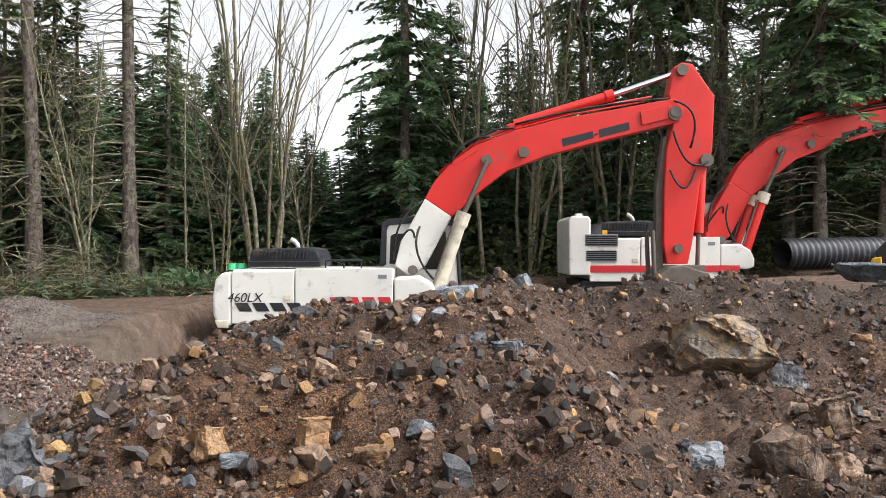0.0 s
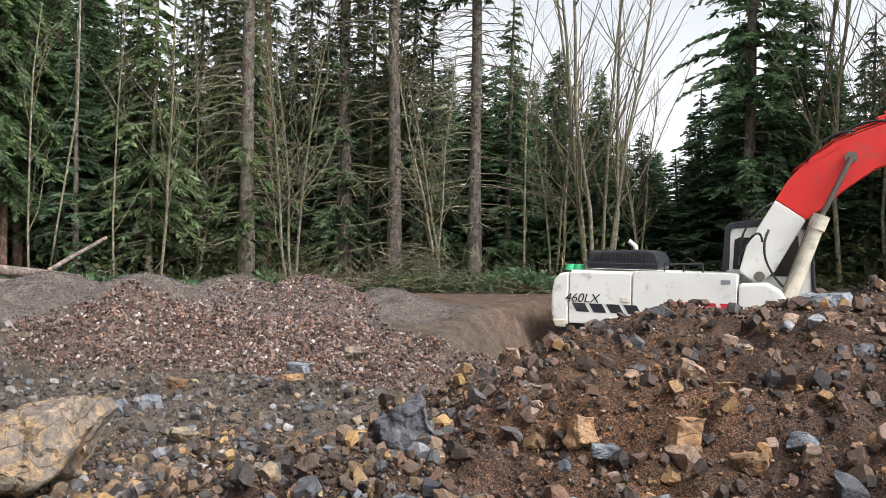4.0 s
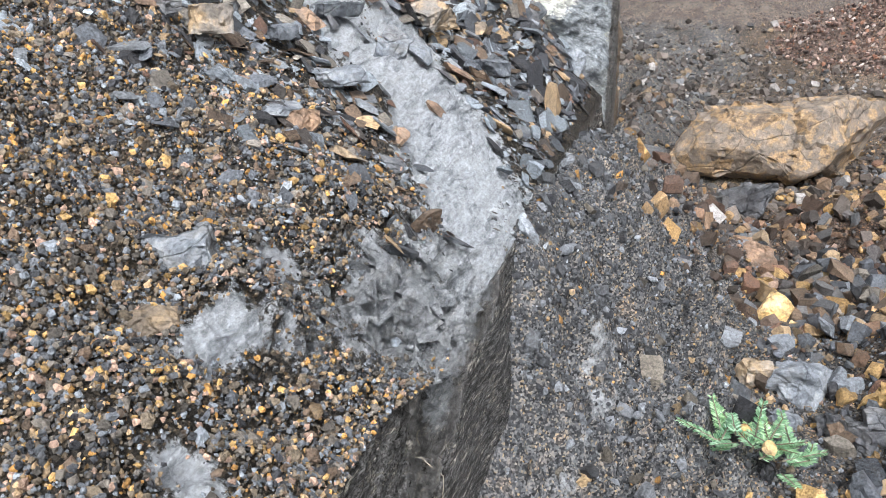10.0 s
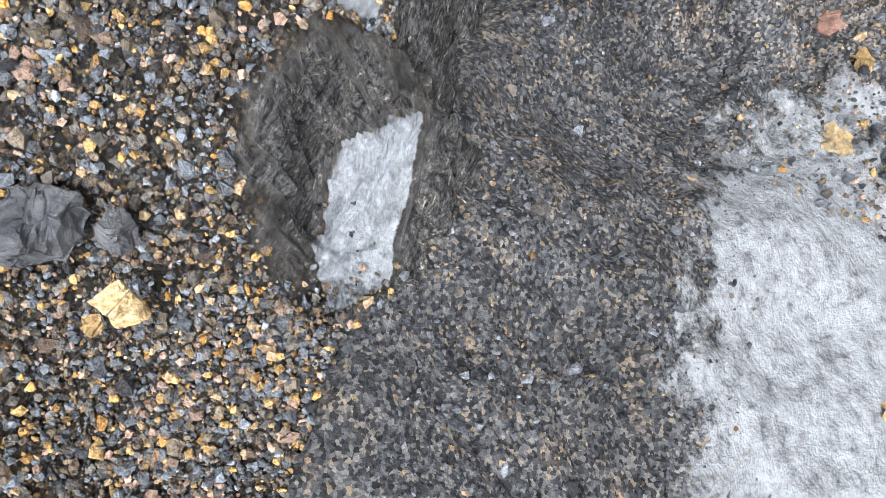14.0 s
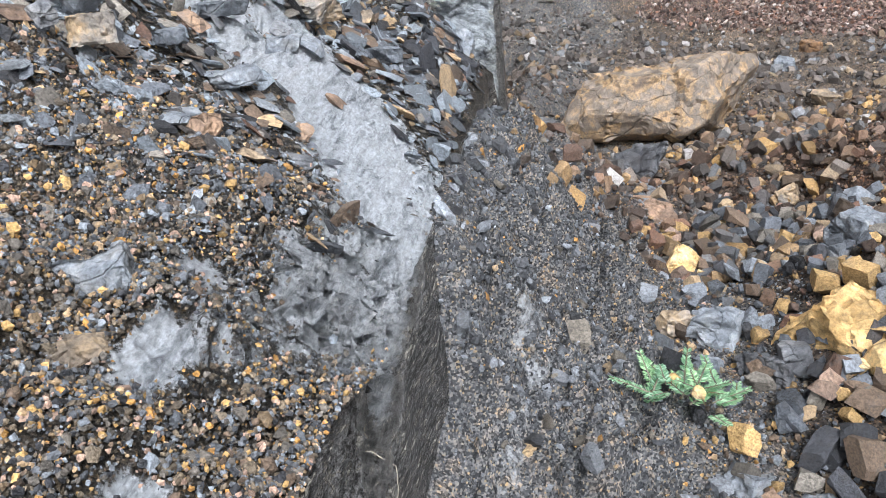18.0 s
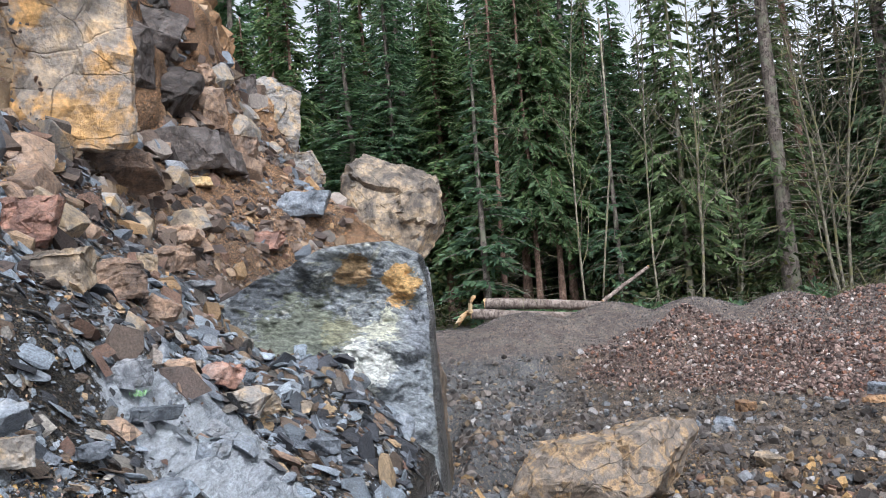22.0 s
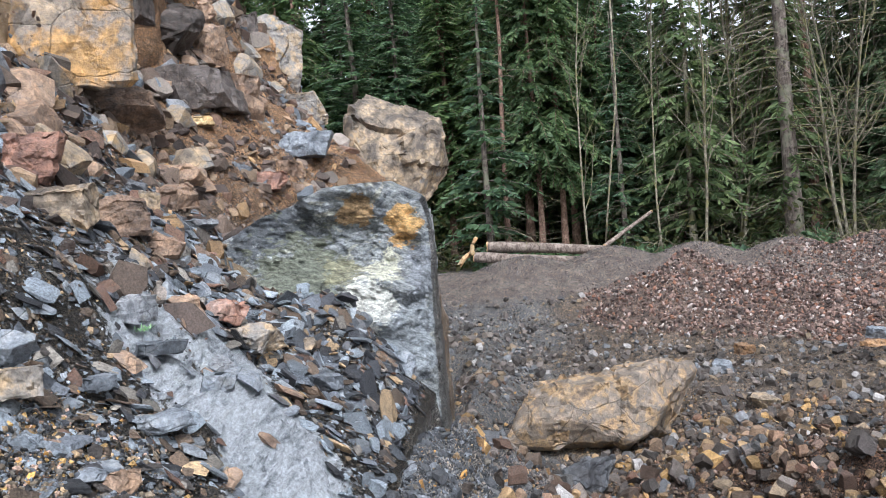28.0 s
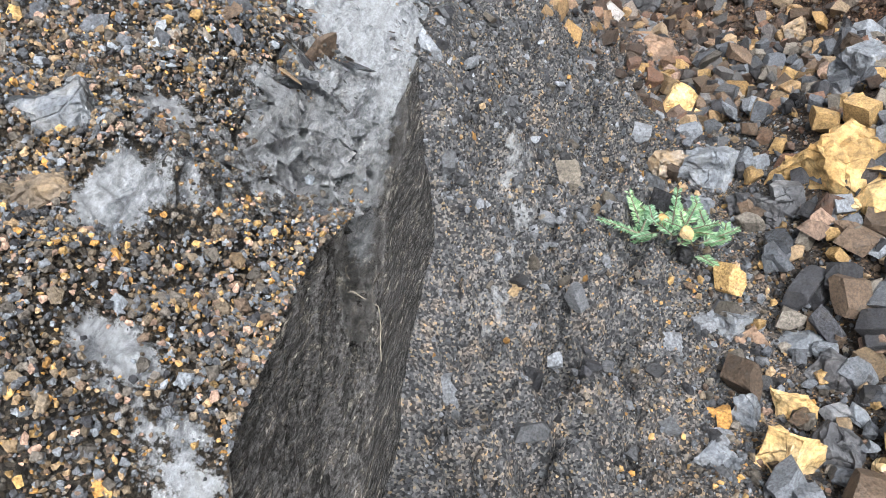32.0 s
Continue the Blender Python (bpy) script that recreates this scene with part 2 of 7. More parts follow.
M_TRENCH = loose("trench_stones", ((0.0, SLATE), (0.24, (0.2, 0.22, 0.25)), (0.4, (0.46, 0.3, 0.13)), (0.5, (0.2, 0.18, 0.155)), (0.62, (0.36, 0.26, 0.16)), (0.7, INK), (0.84, BROWN), (0.96, (0.36, 0.25, 0.19))))


M_FLOOR = loose("pit_floor_stones", ((0.0, (0.12, 0.1, 0.09)), (0.25, (0.065, 0.055, 0.05)), (0.5, (0.19, 0.16, 0.14)), (0.7, (0.16, 0.165, 0.175)), (0.84, (0.3, 0.225, 0.15)), (0.94, (0.36, 0.34, 0.33))))
M_FINES = loose("fine_gravel", ((0.0, (0.13, 0.11, 0.105)), (0.35, (0.08, 0.068, 0.065)), (0.6, (0.19, 0.165, 0.158)), (0.85, (0.27, 0.245, 0.24))))
M_PIT = loose("pit_rubble", ((0.0, (0.13, 0.092, 0.068)), (0.2, (0.07, 0.055, 0.046)), (0.38, (0.24, 0.16, 0.105)), (0.54, (0.12, 0.118, 0.12)), (0.66, (0.4, 0.265, 0.14)), (0.8, (0.2, 0.205, 0.22)), (0.87, (0.45, 0.28, 0.115)), (0.95, (0.22, 0.12, 0.08))))


def earth(name):
    """Soil and grit: tinted by the attribute soil, grain by grain; clay where the attribute cover says so."""
    k = Nodes(name, 0.85, spec=0.2)
    c = k.attr("soil")
    chips = k.cells(0.0065, k.mix(0.006, k.place, k.noise(0.008, 3), "ADD"), out="Color")
    tone = k.n.new("ShaderNodeSeparateColor")
    k.l.new(chips, tone.inputs[0])
    coarse = k.n.new("ShaderNodeSeparateColor")
    k.l.new(k.cells(0.034, k.mix(0.02, k.place, k.noise(0.03, 3), "ADD"), out="Color"), coarse.inputs[0])
    c = k.mix(0.35, c, k.ramp(coarse.outputs[0], ((0.0, (0.35, 0.35, 0.36)), (0.5, (0.85, 0.85, 0.85)), (0.8, (1.3, 1.2, 1.1)), (0.95, (2.2, 1.7, 1.2)))), "MULTIPLY")
    grit = k.mix(0.9, c, k.ramp(tone.outputs[0], ((0.0, (0.08, 0.083, 0.09)), (0.45, (0.6, 0.6, 0.61)), (0.75, (1.4, 1.37, 1.34)), (0.93, (2.3, 2.1, 1.8)), (1.0, (3.0, 2.2, 1.2)))), "MULTIPLY")
    grit = k.mix(0.75, grit, k.ramp(k.noise(0.35, 6, 0.65), ((0.28, 0.4), (0.72, 1.55))), "MULTIPLY")
    sep = k.n.new("ShaderNodeSeparateColor")
    k.l.new(k.attr("cover"), sep.inputs[0])
    rag = k.math("ADD", sep.outputs[0], k.math("MULTIPLY", k.math("SUBTRACT", k.noise(0.08, 7, 0.75), 0.5), 1.5))
    shown = k.ramp(rag, ((0.45, 0.0), (0.6, 1.0)))
    clay = k.ramp(k.noise(0.03, 6, 0.7), ((0.34, (0.13, 0.135, 0.142)), (0.46, (0.27, 0.28, 0.292)), (0.62, (0.35, 0.365, 0.38))))
    col = k.mix(shown, grit, clay)
    n = k.bump(tone.outputs[1], 0.55, 0.012, k.bump(coarse.outputs[1], 0.3, 0.02, k.bump(k.noise(0.07, 7, 0.7), 0.9, 0.05)))
    n = k.bump(k.noise(0.006, 3, 0.6), 0.35, 0.004, n)
    return k.done(col, k.ramp(k.noise(0.6, 4), ((0.35, 0.5), (0.6, 0.9))), n)


EARTH = earth("soil_and_grit")


def bank_surface():
    """The bank: grit over bedrock that shows bare and pale in washed patches."""
    k = Nodes("bank_rock", 0.8, spec=0.7)
    c = k.attr("soil")
    chips = k.cells(0.006, k.mix(0.006, k.place, k.noise(0.008, 3), "ADD"), out="Color")
    tone = k.n.new("ShaderNodeSeparateColor")
    k.l.new(chips, tone.inputs[0])
    grit = k.mix(0.9, c, k.ramp(tone.outputs[0], ((0.0, (0.08, 0.083, 0.09)), (0.45, (0.6, 0.6, 0.6)), (0.75, (1.4, 1.38, 1.35)), (0.92, (2.3, 2.1, 1.8)), (1.0, (3.0, 2.1, 1.0)))), "MULTIPLY")
    grit = k.mix(0.7, grit, k.ramp(k.noise(0.3, 6, 0.65), ((0.28, 0.45), (0.72, 1.5))), "MULTIPLY")
    shear = k.n.new("ShaderNodeMapping")
    shear.inputs["Rotation"].default_value = (radians(20), radians(-38), radians(34.4))
    k.l.new(k.place, shear.inputs[0])
    streak = k.noise(0.045, 8, 0.72, k.scaled(shear.outputs[0], (0.25, 1.0, 1.0)), 0.6)
    split = k.noise(0.02, 6, 0.7, k.scaled(shear.outputs[0], (0.2, 1.0, 1.0)), 0.5)
    bare = k.ramp(streak, ((0.33, (0.121, 0.132, 0.153)), (0.42, (0.361, 0.387, 0.424)), (0.52, (0.568, 0.598, 0.642)), (0.6, (0.482, 0.510, 0.543)), (0.68, (0.637, 0.650, 0.670))))
    bare = k.mix(0.6, bare, k.ramp(k.noise(0.012, 5, 0.7), ((0.38, 0.55), (0.6, 1.2))), "MULTIPLY")
    sep = k.n.new("ShaderNodeSeparateColor")
    k.l.new(k.attr("cover"), sep.inputs[0])
    rag = k.math("ADD", sep.outputs[0], k.math("MULTIPLY", k.math("SUBTRACT", k.noise(0.06, 6, 0.75), 0.5), 1.6))
    shown = k.ramp(rag, ((0.46, 0.0), (0.56, 1.0)))
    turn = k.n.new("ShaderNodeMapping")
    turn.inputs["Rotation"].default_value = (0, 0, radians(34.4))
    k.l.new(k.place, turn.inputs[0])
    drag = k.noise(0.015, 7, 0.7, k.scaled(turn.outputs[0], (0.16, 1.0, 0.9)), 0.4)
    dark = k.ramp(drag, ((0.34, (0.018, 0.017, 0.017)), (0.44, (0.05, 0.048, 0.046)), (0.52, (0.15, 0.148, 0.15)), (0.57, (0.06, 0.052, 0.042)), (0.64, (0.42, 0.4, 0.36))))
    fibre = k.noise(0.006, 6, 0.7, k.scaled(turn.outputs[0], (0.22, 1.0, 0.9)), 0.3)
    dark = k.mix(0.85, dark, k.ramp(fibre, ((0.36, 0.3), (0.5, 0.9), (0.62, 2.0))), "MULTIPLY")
    bare = k.mix(k.math("ADD", 0.3, sep.outputs[1]), bare, k.ramp(split, ((0.36, 0.25), (0.48, 0.9), (0.6, 1.45))), "MULTIPLY")
    tanr = k.ramp(k.noise(0.45, 6, 0.65, warp=0.5), ((0.3, (0.3, 0.21, 0.14)), (0.5, (0.56, 0.41, 0.26)), (0.7, (0.68, 0.53, 0.37))))
    tanr = k.mix(1.0, tanr, k.ramp(k.cells(0.5, k.scaled(k.place, (1, 1, 1.6)), "DISTANCE_TO_EDGE"), ((0.0, 0.4), (0.025, 1.0))), "MULTIPLY")
    col = k.mix(shown, grit, bare)
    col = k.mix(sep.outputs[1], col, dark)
    col = k.mix(sep.outputs[2], col, tanr)
    n = k.bump(tone.outputs[1], 0.4, 0.006, k.bump(k.noise(0.09, 8, 0.72), 0.9, 0.05))
    n = k.bump(streak, 1.0, 0.05, k.bump(split, 1.0, 0.05, k.bump(fibre, 0.9, 0.006, k.bump(drag, 0.7, 0.006, n))))
    rough = k.mix(sep.outputs[1], k.ramp(k.noise(0.12, 5), ((0.35, 0.28), (0.6, 0.75))), (0.26, 0.26, 0.26))
    k.put(k.bsdf.inputs["Specular IOR Level"], k.math("ADD", 0.2, k.math("MULTIPLY", k.math("MAXIMUM", shown, sep.outputs[1]), 0.5)))
    return k.done(col, rough, n)


BANK = bank_surface()


def slab_surface():
    k = Nodes("slickenside_slab", 0.6)
    flow = k.noise(0.28, 7, 0.62, k.scaled(k.place, (1, 1, 2.2)), 1.4)
    c = k.ramp(flow, ((0.34, (0.068, 0.075, 0.088)), (0.42, (0.231, 0.252, 0.279)), (0.48, (0.374, 0.394, 0.394)), (0.54, (0.218, 0.238, 0.258)), (0.6, (0.435, 0.435, 0.367)), (0.68, (0.340, 0.360, 0.388))))
    wob = k.math("MULTIPLY", k.math("SUBTRACT", k.noise(0.16, 10, 0.72, k.scaled(k.place, (1, 1, 1.6)), 0.3), 0.5), 1.9)

    def stain(c, p, r, col, lo=0.45, hi=0.5):
        m = k.ramp(k.math("ADD", k.near_point(p, r), wob), ((lo, 0.0), (hi, 0.85)))
        return k.mix(m, c, col)

    c = stain(c, (-4.9, 1.12, 0.1), 0.55, (0.1, 0.11, 0.125))
    c = stain(c, (-4.76, 1.25, -0.25), 0.55, (0.2, 0.215, 0.16))
    c = stain(c, (-4.62, 1.45, -0.16), 0.3, (0.3, 0.29, 0.19))
    c = stain(c, (-4.5, 1.72, -0.6), 0.45, (0.34, 0.37, 0.4))
    c = stain(c, (-4.54, 1.55, -0.42), 0.3, (0.8, 0.8, 0.74))
    c = stain(c, (-4.52, 1.7, -0.2), 0.26, (0.66, 0.65, 0.52))
    c = stain(c, (-4.46, 1.9, -0.25), 0.3, (0.28, 0.3, 0.335))
    c = stain(c, (-4.58, 1.83, 0.02), 0.22, (0.72, 0.42, 0.14))
    c = stain(c, (-4.7, 1.6, 0.12), 0.22, (0.42, 0.26, 0.11))
    slant = k.n.new("ShaderNodeMapping")
    slant.inputs["Rotation"].default_value = (radians(28), radians(18), 0)
    k.l.new(k.place, slant.inputs[0])
    stroke = k.noise(0.018, 7, 0.72, k.scaled(slant.outputs[0], (0.3, 0.3, 1.0)), 0.3)
    c = k.mix(0.75, c, k.ramp(stroke, ((0.36, 0.35), (0.5, 1.0), (0.62, 1.55))), "MULTIPLY")
    c = k.mix(0.8, c, k.ramp(k.noise(0.05, 9, 0.78, k.scaled(k.place, (1, 1, 2.0)), 0.7), ((0.36, 0.35), (0.5, 1.0), (0.62, 1.5))), "MULTIPLY")
    c = k.mix(0.4, c, k.ramp(k.noise(0.014, 6, 0.7), ((0.36, 0.5), (0.64, 1.4))), "MULTIPLY")
    n = k.bump(stroke, 0.9, 0.02, k.bump(k.noise(0.1, 9, 0.78, warp=0.5), 1.0, 0.09))
    return k.done(c, k.ramp(flow, ((0.3, 0.4), (0.65, 0.8))), n)


SLAB = slab_surface()


def plain(name, col, rough=0.5, metal=0.0, dirt=(0.12, 0.095, 0.075), much=0.35, grain=0.35):
    """Painted or bare machine surfaces, with dust and scuffs."""
    k = Nodes(name, rough, metal)
    m = k.ramp(k.noise(grain, 7, 0.68), ((0.62 - much * 0.4, 0.0), (0.8, 0.85)))
    c = k.mix(m, k.mix(0.35, col, k.ramp(k.noise(0.9, 3), ((0.3, 0.75), (0.7, 1.15))), "MULTIPLY"), dirt)
    return k.done(c, k.mix(m, (rough,) * 3, (0.9,) * 3), k.bump(k.noise(0.03, 4), 0.08, 0.004))


RED = plain("red_paint", (0.62, 0.026, 0.022), 0.42, much=0.12)
WHITE = plain("white_paint", (0.72, 0.71, 0.67), 0.4, much=0.12)
BLACK = plain("black_plastic", (0.018, 0.02, 0.026), 0.5, much=0.15)
RUBBER = plain("black_rubber", (0.015, 0.015, 0.016), 0.75, much=0.2)
STEEL = plain("worn_steel", (0.16, 0.14, 0.125), 0.55, 0.6, much=0.6)
CHROME = plain("chrome_rod", (0.75, 0.76, 0.78), 0.16, 1.0, much=0.02)
CREAM = plain("cream_cast", (0.62, 0.57, 0.46), 0.55, much=0.4)
GLASS_DARK = plain("dark_cab_glass", (0.03, 0.028, 0.028), 0.1, much=0.1)
STRIPE = plain("red_decal", (0.55, 0.03, 0.04), 0.4, much=0.12)
YELLOW = plain("yellow_paint", (0.75, 0.42, 0.03), 0.45, much=0.25)
GREEN = plain("green_lid", (0.06, 0.45, 0.2), 0.4, much=0.05)


def bark(name, a, b, moss=None):
    k = Nodes(name, 0.9)
    v = k.scaled(k.at, (1, 1, 0.2))
    t = k.noise(0.05, 6, 0.7, v, 0.5)
    c = k.ramp(t, ((0.38, a), (0.62, b)))
    c = k.mix(k.ramp(k.noise(0.16, 5, 0.7), ((0.5, 0.0), (0.6, 0.55))), c, tuple(min(0.5, 1.5 * x + 0.06) for x in b))
    own = k.n.new("ShaderNodeObjectInfo").outputs["Random"]
    c = k.mix(0.5, c, k.ramp(own, ((0.0, 0.6), (1.0, 1.3))), "MULTIPLY")
    if moss:
        c = k.mix(k.ramp(k.noise(0.35, 4, 0.6), ((0.5, 0.0), (0.6, 0.75))), c, moss)
    return k.done(c, None, k.bump(t, 0.8, 0.03))


BARK = bark("conifer_bark", (0.035, 0.028, 0.024), (0.15, 0.12, 0.1), (0.17, 0.17, 0.12))
RED_BARK = bark("cedar_bark", (0.06, 0.035, 0.025), (0.2, 0.12, 0.085))
PALE_BARK = bark("alder_bark", (0.05, 0.043, 0.03), (0.2, 0.18, 0.13), (0.14, 0.13, 0.05))
TWIG = bark("dead_twigs", (0.06, 0.052, 0.04), (0.17, 0.15, 0.105), (0.16, 0.155, 0.05))
LOG = bark("log_bark", (0.07, 0.05, 0.042), (0.24, 0.19, 0.16))
WOOD = bark("split_wood", (0.35, 0.2, 0.09), (0.58, 0.38, 0.2))


def leaves(name, stops):
    k = Nodes(name, 0.6, spec=0.3)
    own = k.geo.outputs["Random Per Island"]
    tree = k.n.new("ShaderNodeObjectInfo").outputs["Random"]
    c = k.ramp(own, stops)
    c = k.mix(0.7, c, k.ramp(tree, ((0.0, (0.7, 0.75, 0.75)), (1.0, (1.25, 1.2, 0.95)))), "MULTIPLY")
    thin = k.n.new("ShaderNodeBsdfTranslucent")
    k.l.new(k.mix(1.0, c, (1.35, 1.4, 1.0), "MULTIPLY"), thin.inputs[0])
    both = k.n.new("ShaderNodeMixShader")
    both.inputs[0].default_value = 0.42
    k.l.new(k.bsdf.outputs[0], both.inputs[1])
    k.l.new(thin.outputs[0], both.inputs[2])
    k.l.new(both.outputs[0], k.n["Material Output"].inputs[0])
    return k.done(c)


FIR = leaves("fir_needles", ((0.0, (0.03, 0.06, 0.04)), (0.5, (0.075, 0.135, 0.08)), (1.0, (0.15, 0.225, 0.13))))
CEDAR = leaves("cedar_sprays", ((0.0, (0.032, 0.062, 0.029)), (0.5, (0.084, 0.138, 0.062)), (1.0, (0.17, 0.235, 0.108))))
HEMLOCK = leaves("hemlock_sprays", ((0.0, (0.045, 0.075, 0.04)), (0.5, (0.095, 0.145, 0.075)), (1.0, (0.18, 0.24, 0.13))))
SHRUB = leaves("shrub_leaves", ((0.0, (0.018, 0.03, 0.012)), (0.6, (0.045, 0.065, 0.024)), (1.0, (0.11, 0.1, 0.045))))
SPRUCE = leaves("fresh_needles", ((0.0, (0.12, 0.26, 0.16)), (0.5, (0.28, 0.45, 0.31)), (1.0, (0.5, 0.66, 0.54))))


# ---- builders ----
def mesh_np(name, verts, faces, material, smooth=False, colors=None):
    """A mesh from arrays: faces is n x 3 or n x 4. colors: name to per-vertex rgb."""
    verts, faces = np.ascontiguousarray(verts, np.float32), np.ascontiguousarray(faces, np.int32)
    me = bpy.data.meshes.new(name)
    me.vertices.add(len(verts))
    me.vertices.foreach_set("co", verts.ravel())
    k = faces.shape[1]
    me.loops.add(faces.size)
    me.loops.foreach_set("vertex_index", faces.ravel())
    me.polygons.add(len(faces))
    me.polygons.foreach_set("loop_start", np.arange(0, faces.size, k, dtype=np.int32))
    me.polygons.foreach_set("use_smooth", np.full(len(faces), smooth))
    for key, rgb in (colors or {}).items():
        a = me.color_attributes.new(key, "FLOAT_COLOR", "POINT")
        a.data.foreach_set("color", np.c_[rgb, np.ones(len(rgb))].astype(np.float32).ravel())
    me.materials.append(material)
    me.update(calc_edges=True)
    me.validate()
    return me


def part(name, bm, material, parent=None, label="", smooth=False):
    """One mesh object out of a bmesh, under a thing or a part."""
    me = bpy.data.meshes.new(name)
    bm.to_mesh(me)
    bm.free()
    if smooth:
        me.polygons.foreach_set("use_smooth", np.ones(len(me.polygons), bool))
    me.materials.append(material)
    ob = new(name, me)
    if parent is not None:
        ob.parent = parent
    if label:
        tagged(ob, label)
    return ob


def thing(name, label, category, m=None, group="", kind=""):
    ob = new(name)
    ob.empty_display_size = 0.2
    if m is not None:
        ob.matrix_basis = m
    return tagged(ob, label, category, group, kind)


def grid_faces(rows, cols, wrap=False):
    i = np.arange(rows - 1)[:, None] * cols
    j = np.arange(cols if wrap else cols - 1)[None]
    k = (j + 1) % cols
    return np.stack([i + j, i + k, i + cols + k, i + cols + j], -1).reshape(-1, 4)


def box(bm, size, at=(0, 0, 0), turn=(0, 0, 0), bevel=0.0):
    """A box with eased edges, added to bm."""
    made = bmesh.ops.create_cube(bm, size=1.0)["verts"]
    bmesh.ops.transform(bm, matrix=pose(*at, *turn) @ Matrix.Diagonal((*size, 1)), verts=made)
    if bevel:
        edges = list({e for v in made for e in v.link_edges})
        bmesh.ops.bevel(bm, geom=edges, offset=bevel, segments=2, affect="EDGES", profile=0.6)
    return bm


def rod(bm, a, b, r, r2=None, sides=12, cap=True):
    """A round bar from a to b."""
    a, b = Vector(a), Vector(b)
    m = Matrix.Translation((a + b) / 2) @ (b - a).to_track_quat("Z", "Y").to_matrix().to_4x4()
    bmesh.ops.create_cone(bm, cap_ends=cap, segments=sides, radius1=r, radius2=r if r2 is None else r2, depth=(b - a).length, matrix=m)
    return bm


def prism(bm, outline, y0, y1, bevel=0.0):
    """An outline in x and z, given depth from y0 to y1."""
    lo = [bm.verts.new((x, y0, z)) for x, z in outline]
    hi = [bm.verts.new((x, y1, z)) for x, z in outline]
    n = len(outline)
    faces = [bm.faces.new(lo), bm.faces.new(hi[::-1])]
    for i in range(n):
        faces.append(bm.faces.new((lo[i], hi[i], hi[(i + 1) % n], lo[(i + 1) % n])))
    bmesh.ops.recalc_face_normals(bm, faces=faces)
    if bevel:
        bmesh.ops.bevel(bm, geom=list({e for f in faces for e in f.edges}), offset=bevel, segments=2, affect="EDGES", profile=0.6)
    return bm


def tube(name, points, r, material, parent=None, label="", sides=6):
    """A bent hose or pipe along points."""
    bm = bmesh.new()
    pts = [Vector(p) for p in points]
    rings = []
    for i, p in enumerate(pts):
        t = (pts[min(i + 1, len(pts) - 1)] - pts[max(i - 1, 0)]).normalized()
        q = t.to_track_quat("Z", "Y").to_matrix()
        rings.append([bm.verts.new(p + q @ Vector((math.cos(a) * r, math.sin(a) * r, 0))) for a in (2 * math.pi * n / sides for n in range(sides))])
    for a, b in zip(rings, rings[1:]):
        for n in range(sides):
            bm.faces.new((a[n], a[(n + 1) % sides], b[(n + 1) % sides], b[n]))
    bm.faces.new(rings[0][::-1]), bm.faces.new(rings[-1])
    return part(name, bm, material, parent, label, True)


def arc(a, b, sag, n=10):
    """Points from a to b, bowed by the vector sag."""
    a, b, sag = Vector(a), Vector(b), Vector(sag)
    return [a.lerp(b, i / n) + sag * (4 * (i / n) * (1 - i / n)) for i in range(n + 1)]
# ---- the lie of the land: pure functions of the plan ----
# s runs along the fault trace, d to its right; the fault face stands at d = 0.
def to_sd(x, y):
    return (x + 1.1) * -0.825 + (y + 0.35) * 0.565, (x + 1.1) * 0.565 + (y + 0.35) * 0.825


def to_xy(s, d):
    return -1.1 - 0.825 * s + 0.565 * d, -0.35 + 0.565 * s + 0.825 * d


def lattice(i, j, k):
    n = (i * 374761393 + j * 668265263 + k * 1274126177) & 0xFFFFFFFF
    n = ((n ^ (n >> 13)) * 1103515245) & 0xFFFFFFFF
    n = ((n ^ (n >> 15)) * 668265263) & 0xFFFFFFFF
    return ((n ^ (n >> 16)) & 0xFFFF) / 65535.0


def value_noise(x, y, z):
    x, y, z = np.broadcast_arrays(np.asarray(x, float), np.asarray(y, float), np.asarray(z, float))
    i, j, k = (np.floor(a).astype(np.int64) for a in (x, y, z))
    u, v, w = x - i, y - j, z - k
    u, v, w = (a * a * (3 - 2 * a) for a in (u, v, w))
    total = 0
    for a in (0, 1):
        for b in (0, 1):
            for c in (0, 1):
                total = total + lattice(i + a, j + b, k + c) * (u if a else 1 - u) * (v if b else 1 - v) * (w if c else 1 - w)
    return total * 2 - 1


def fbm(x, y, z=0.0, octaves=4):
    total, size = 0.0, 1.0
    for n in range(octaves):
        total = total + value_noise(x * 2**n + 17.3 * n, y * 2**n + 5.1 * n, z * 2**n + 9.7 * n) * size
        size *= 0.5
    return total


def ramp(a, b, x):
    t = np.clip((x - a) / (b - a), 0, 1)
    return t * t * (3 - 2 * t)


def bump(x, y, cx, cy, rx, ry, turn=0.0):
    c, s = math.cos(turn), math.sin(turn)
    u, v = ((x - cx) * c + (y - cy) * s) / rx, (-(x - cx) * s + (y - cy) * c) / ry
    return np.exp(-(u * u + v * v))


def heap(x, y, cx, cy, r, h):
    """A tipped heap: a cone with a rounded top and foot."""
    q = np.hypot(x - cx, y - cy) / r
    return h * np.clip(1.06 - np.sqrt(q * q + 0.03), 0, None) ** 1.15


def talus(s):
    return np.interp(s, (-3, -0.6, -0.1, 0.17, 0.46, 0.7, 1.0, 1.25, 1.4, 1.62, 1.85, 2.4, 3.0, 3.4, 3.7, 4.2, 6, 9), (-1.6, -1.45, -1.38, -1.4, -1.55, -1.63, -1.6, -1.52, -1.4, -1.18, -1.01, -0.99, -1.01, -1.04, -1.1, -1.27, -1.6, -1.7))


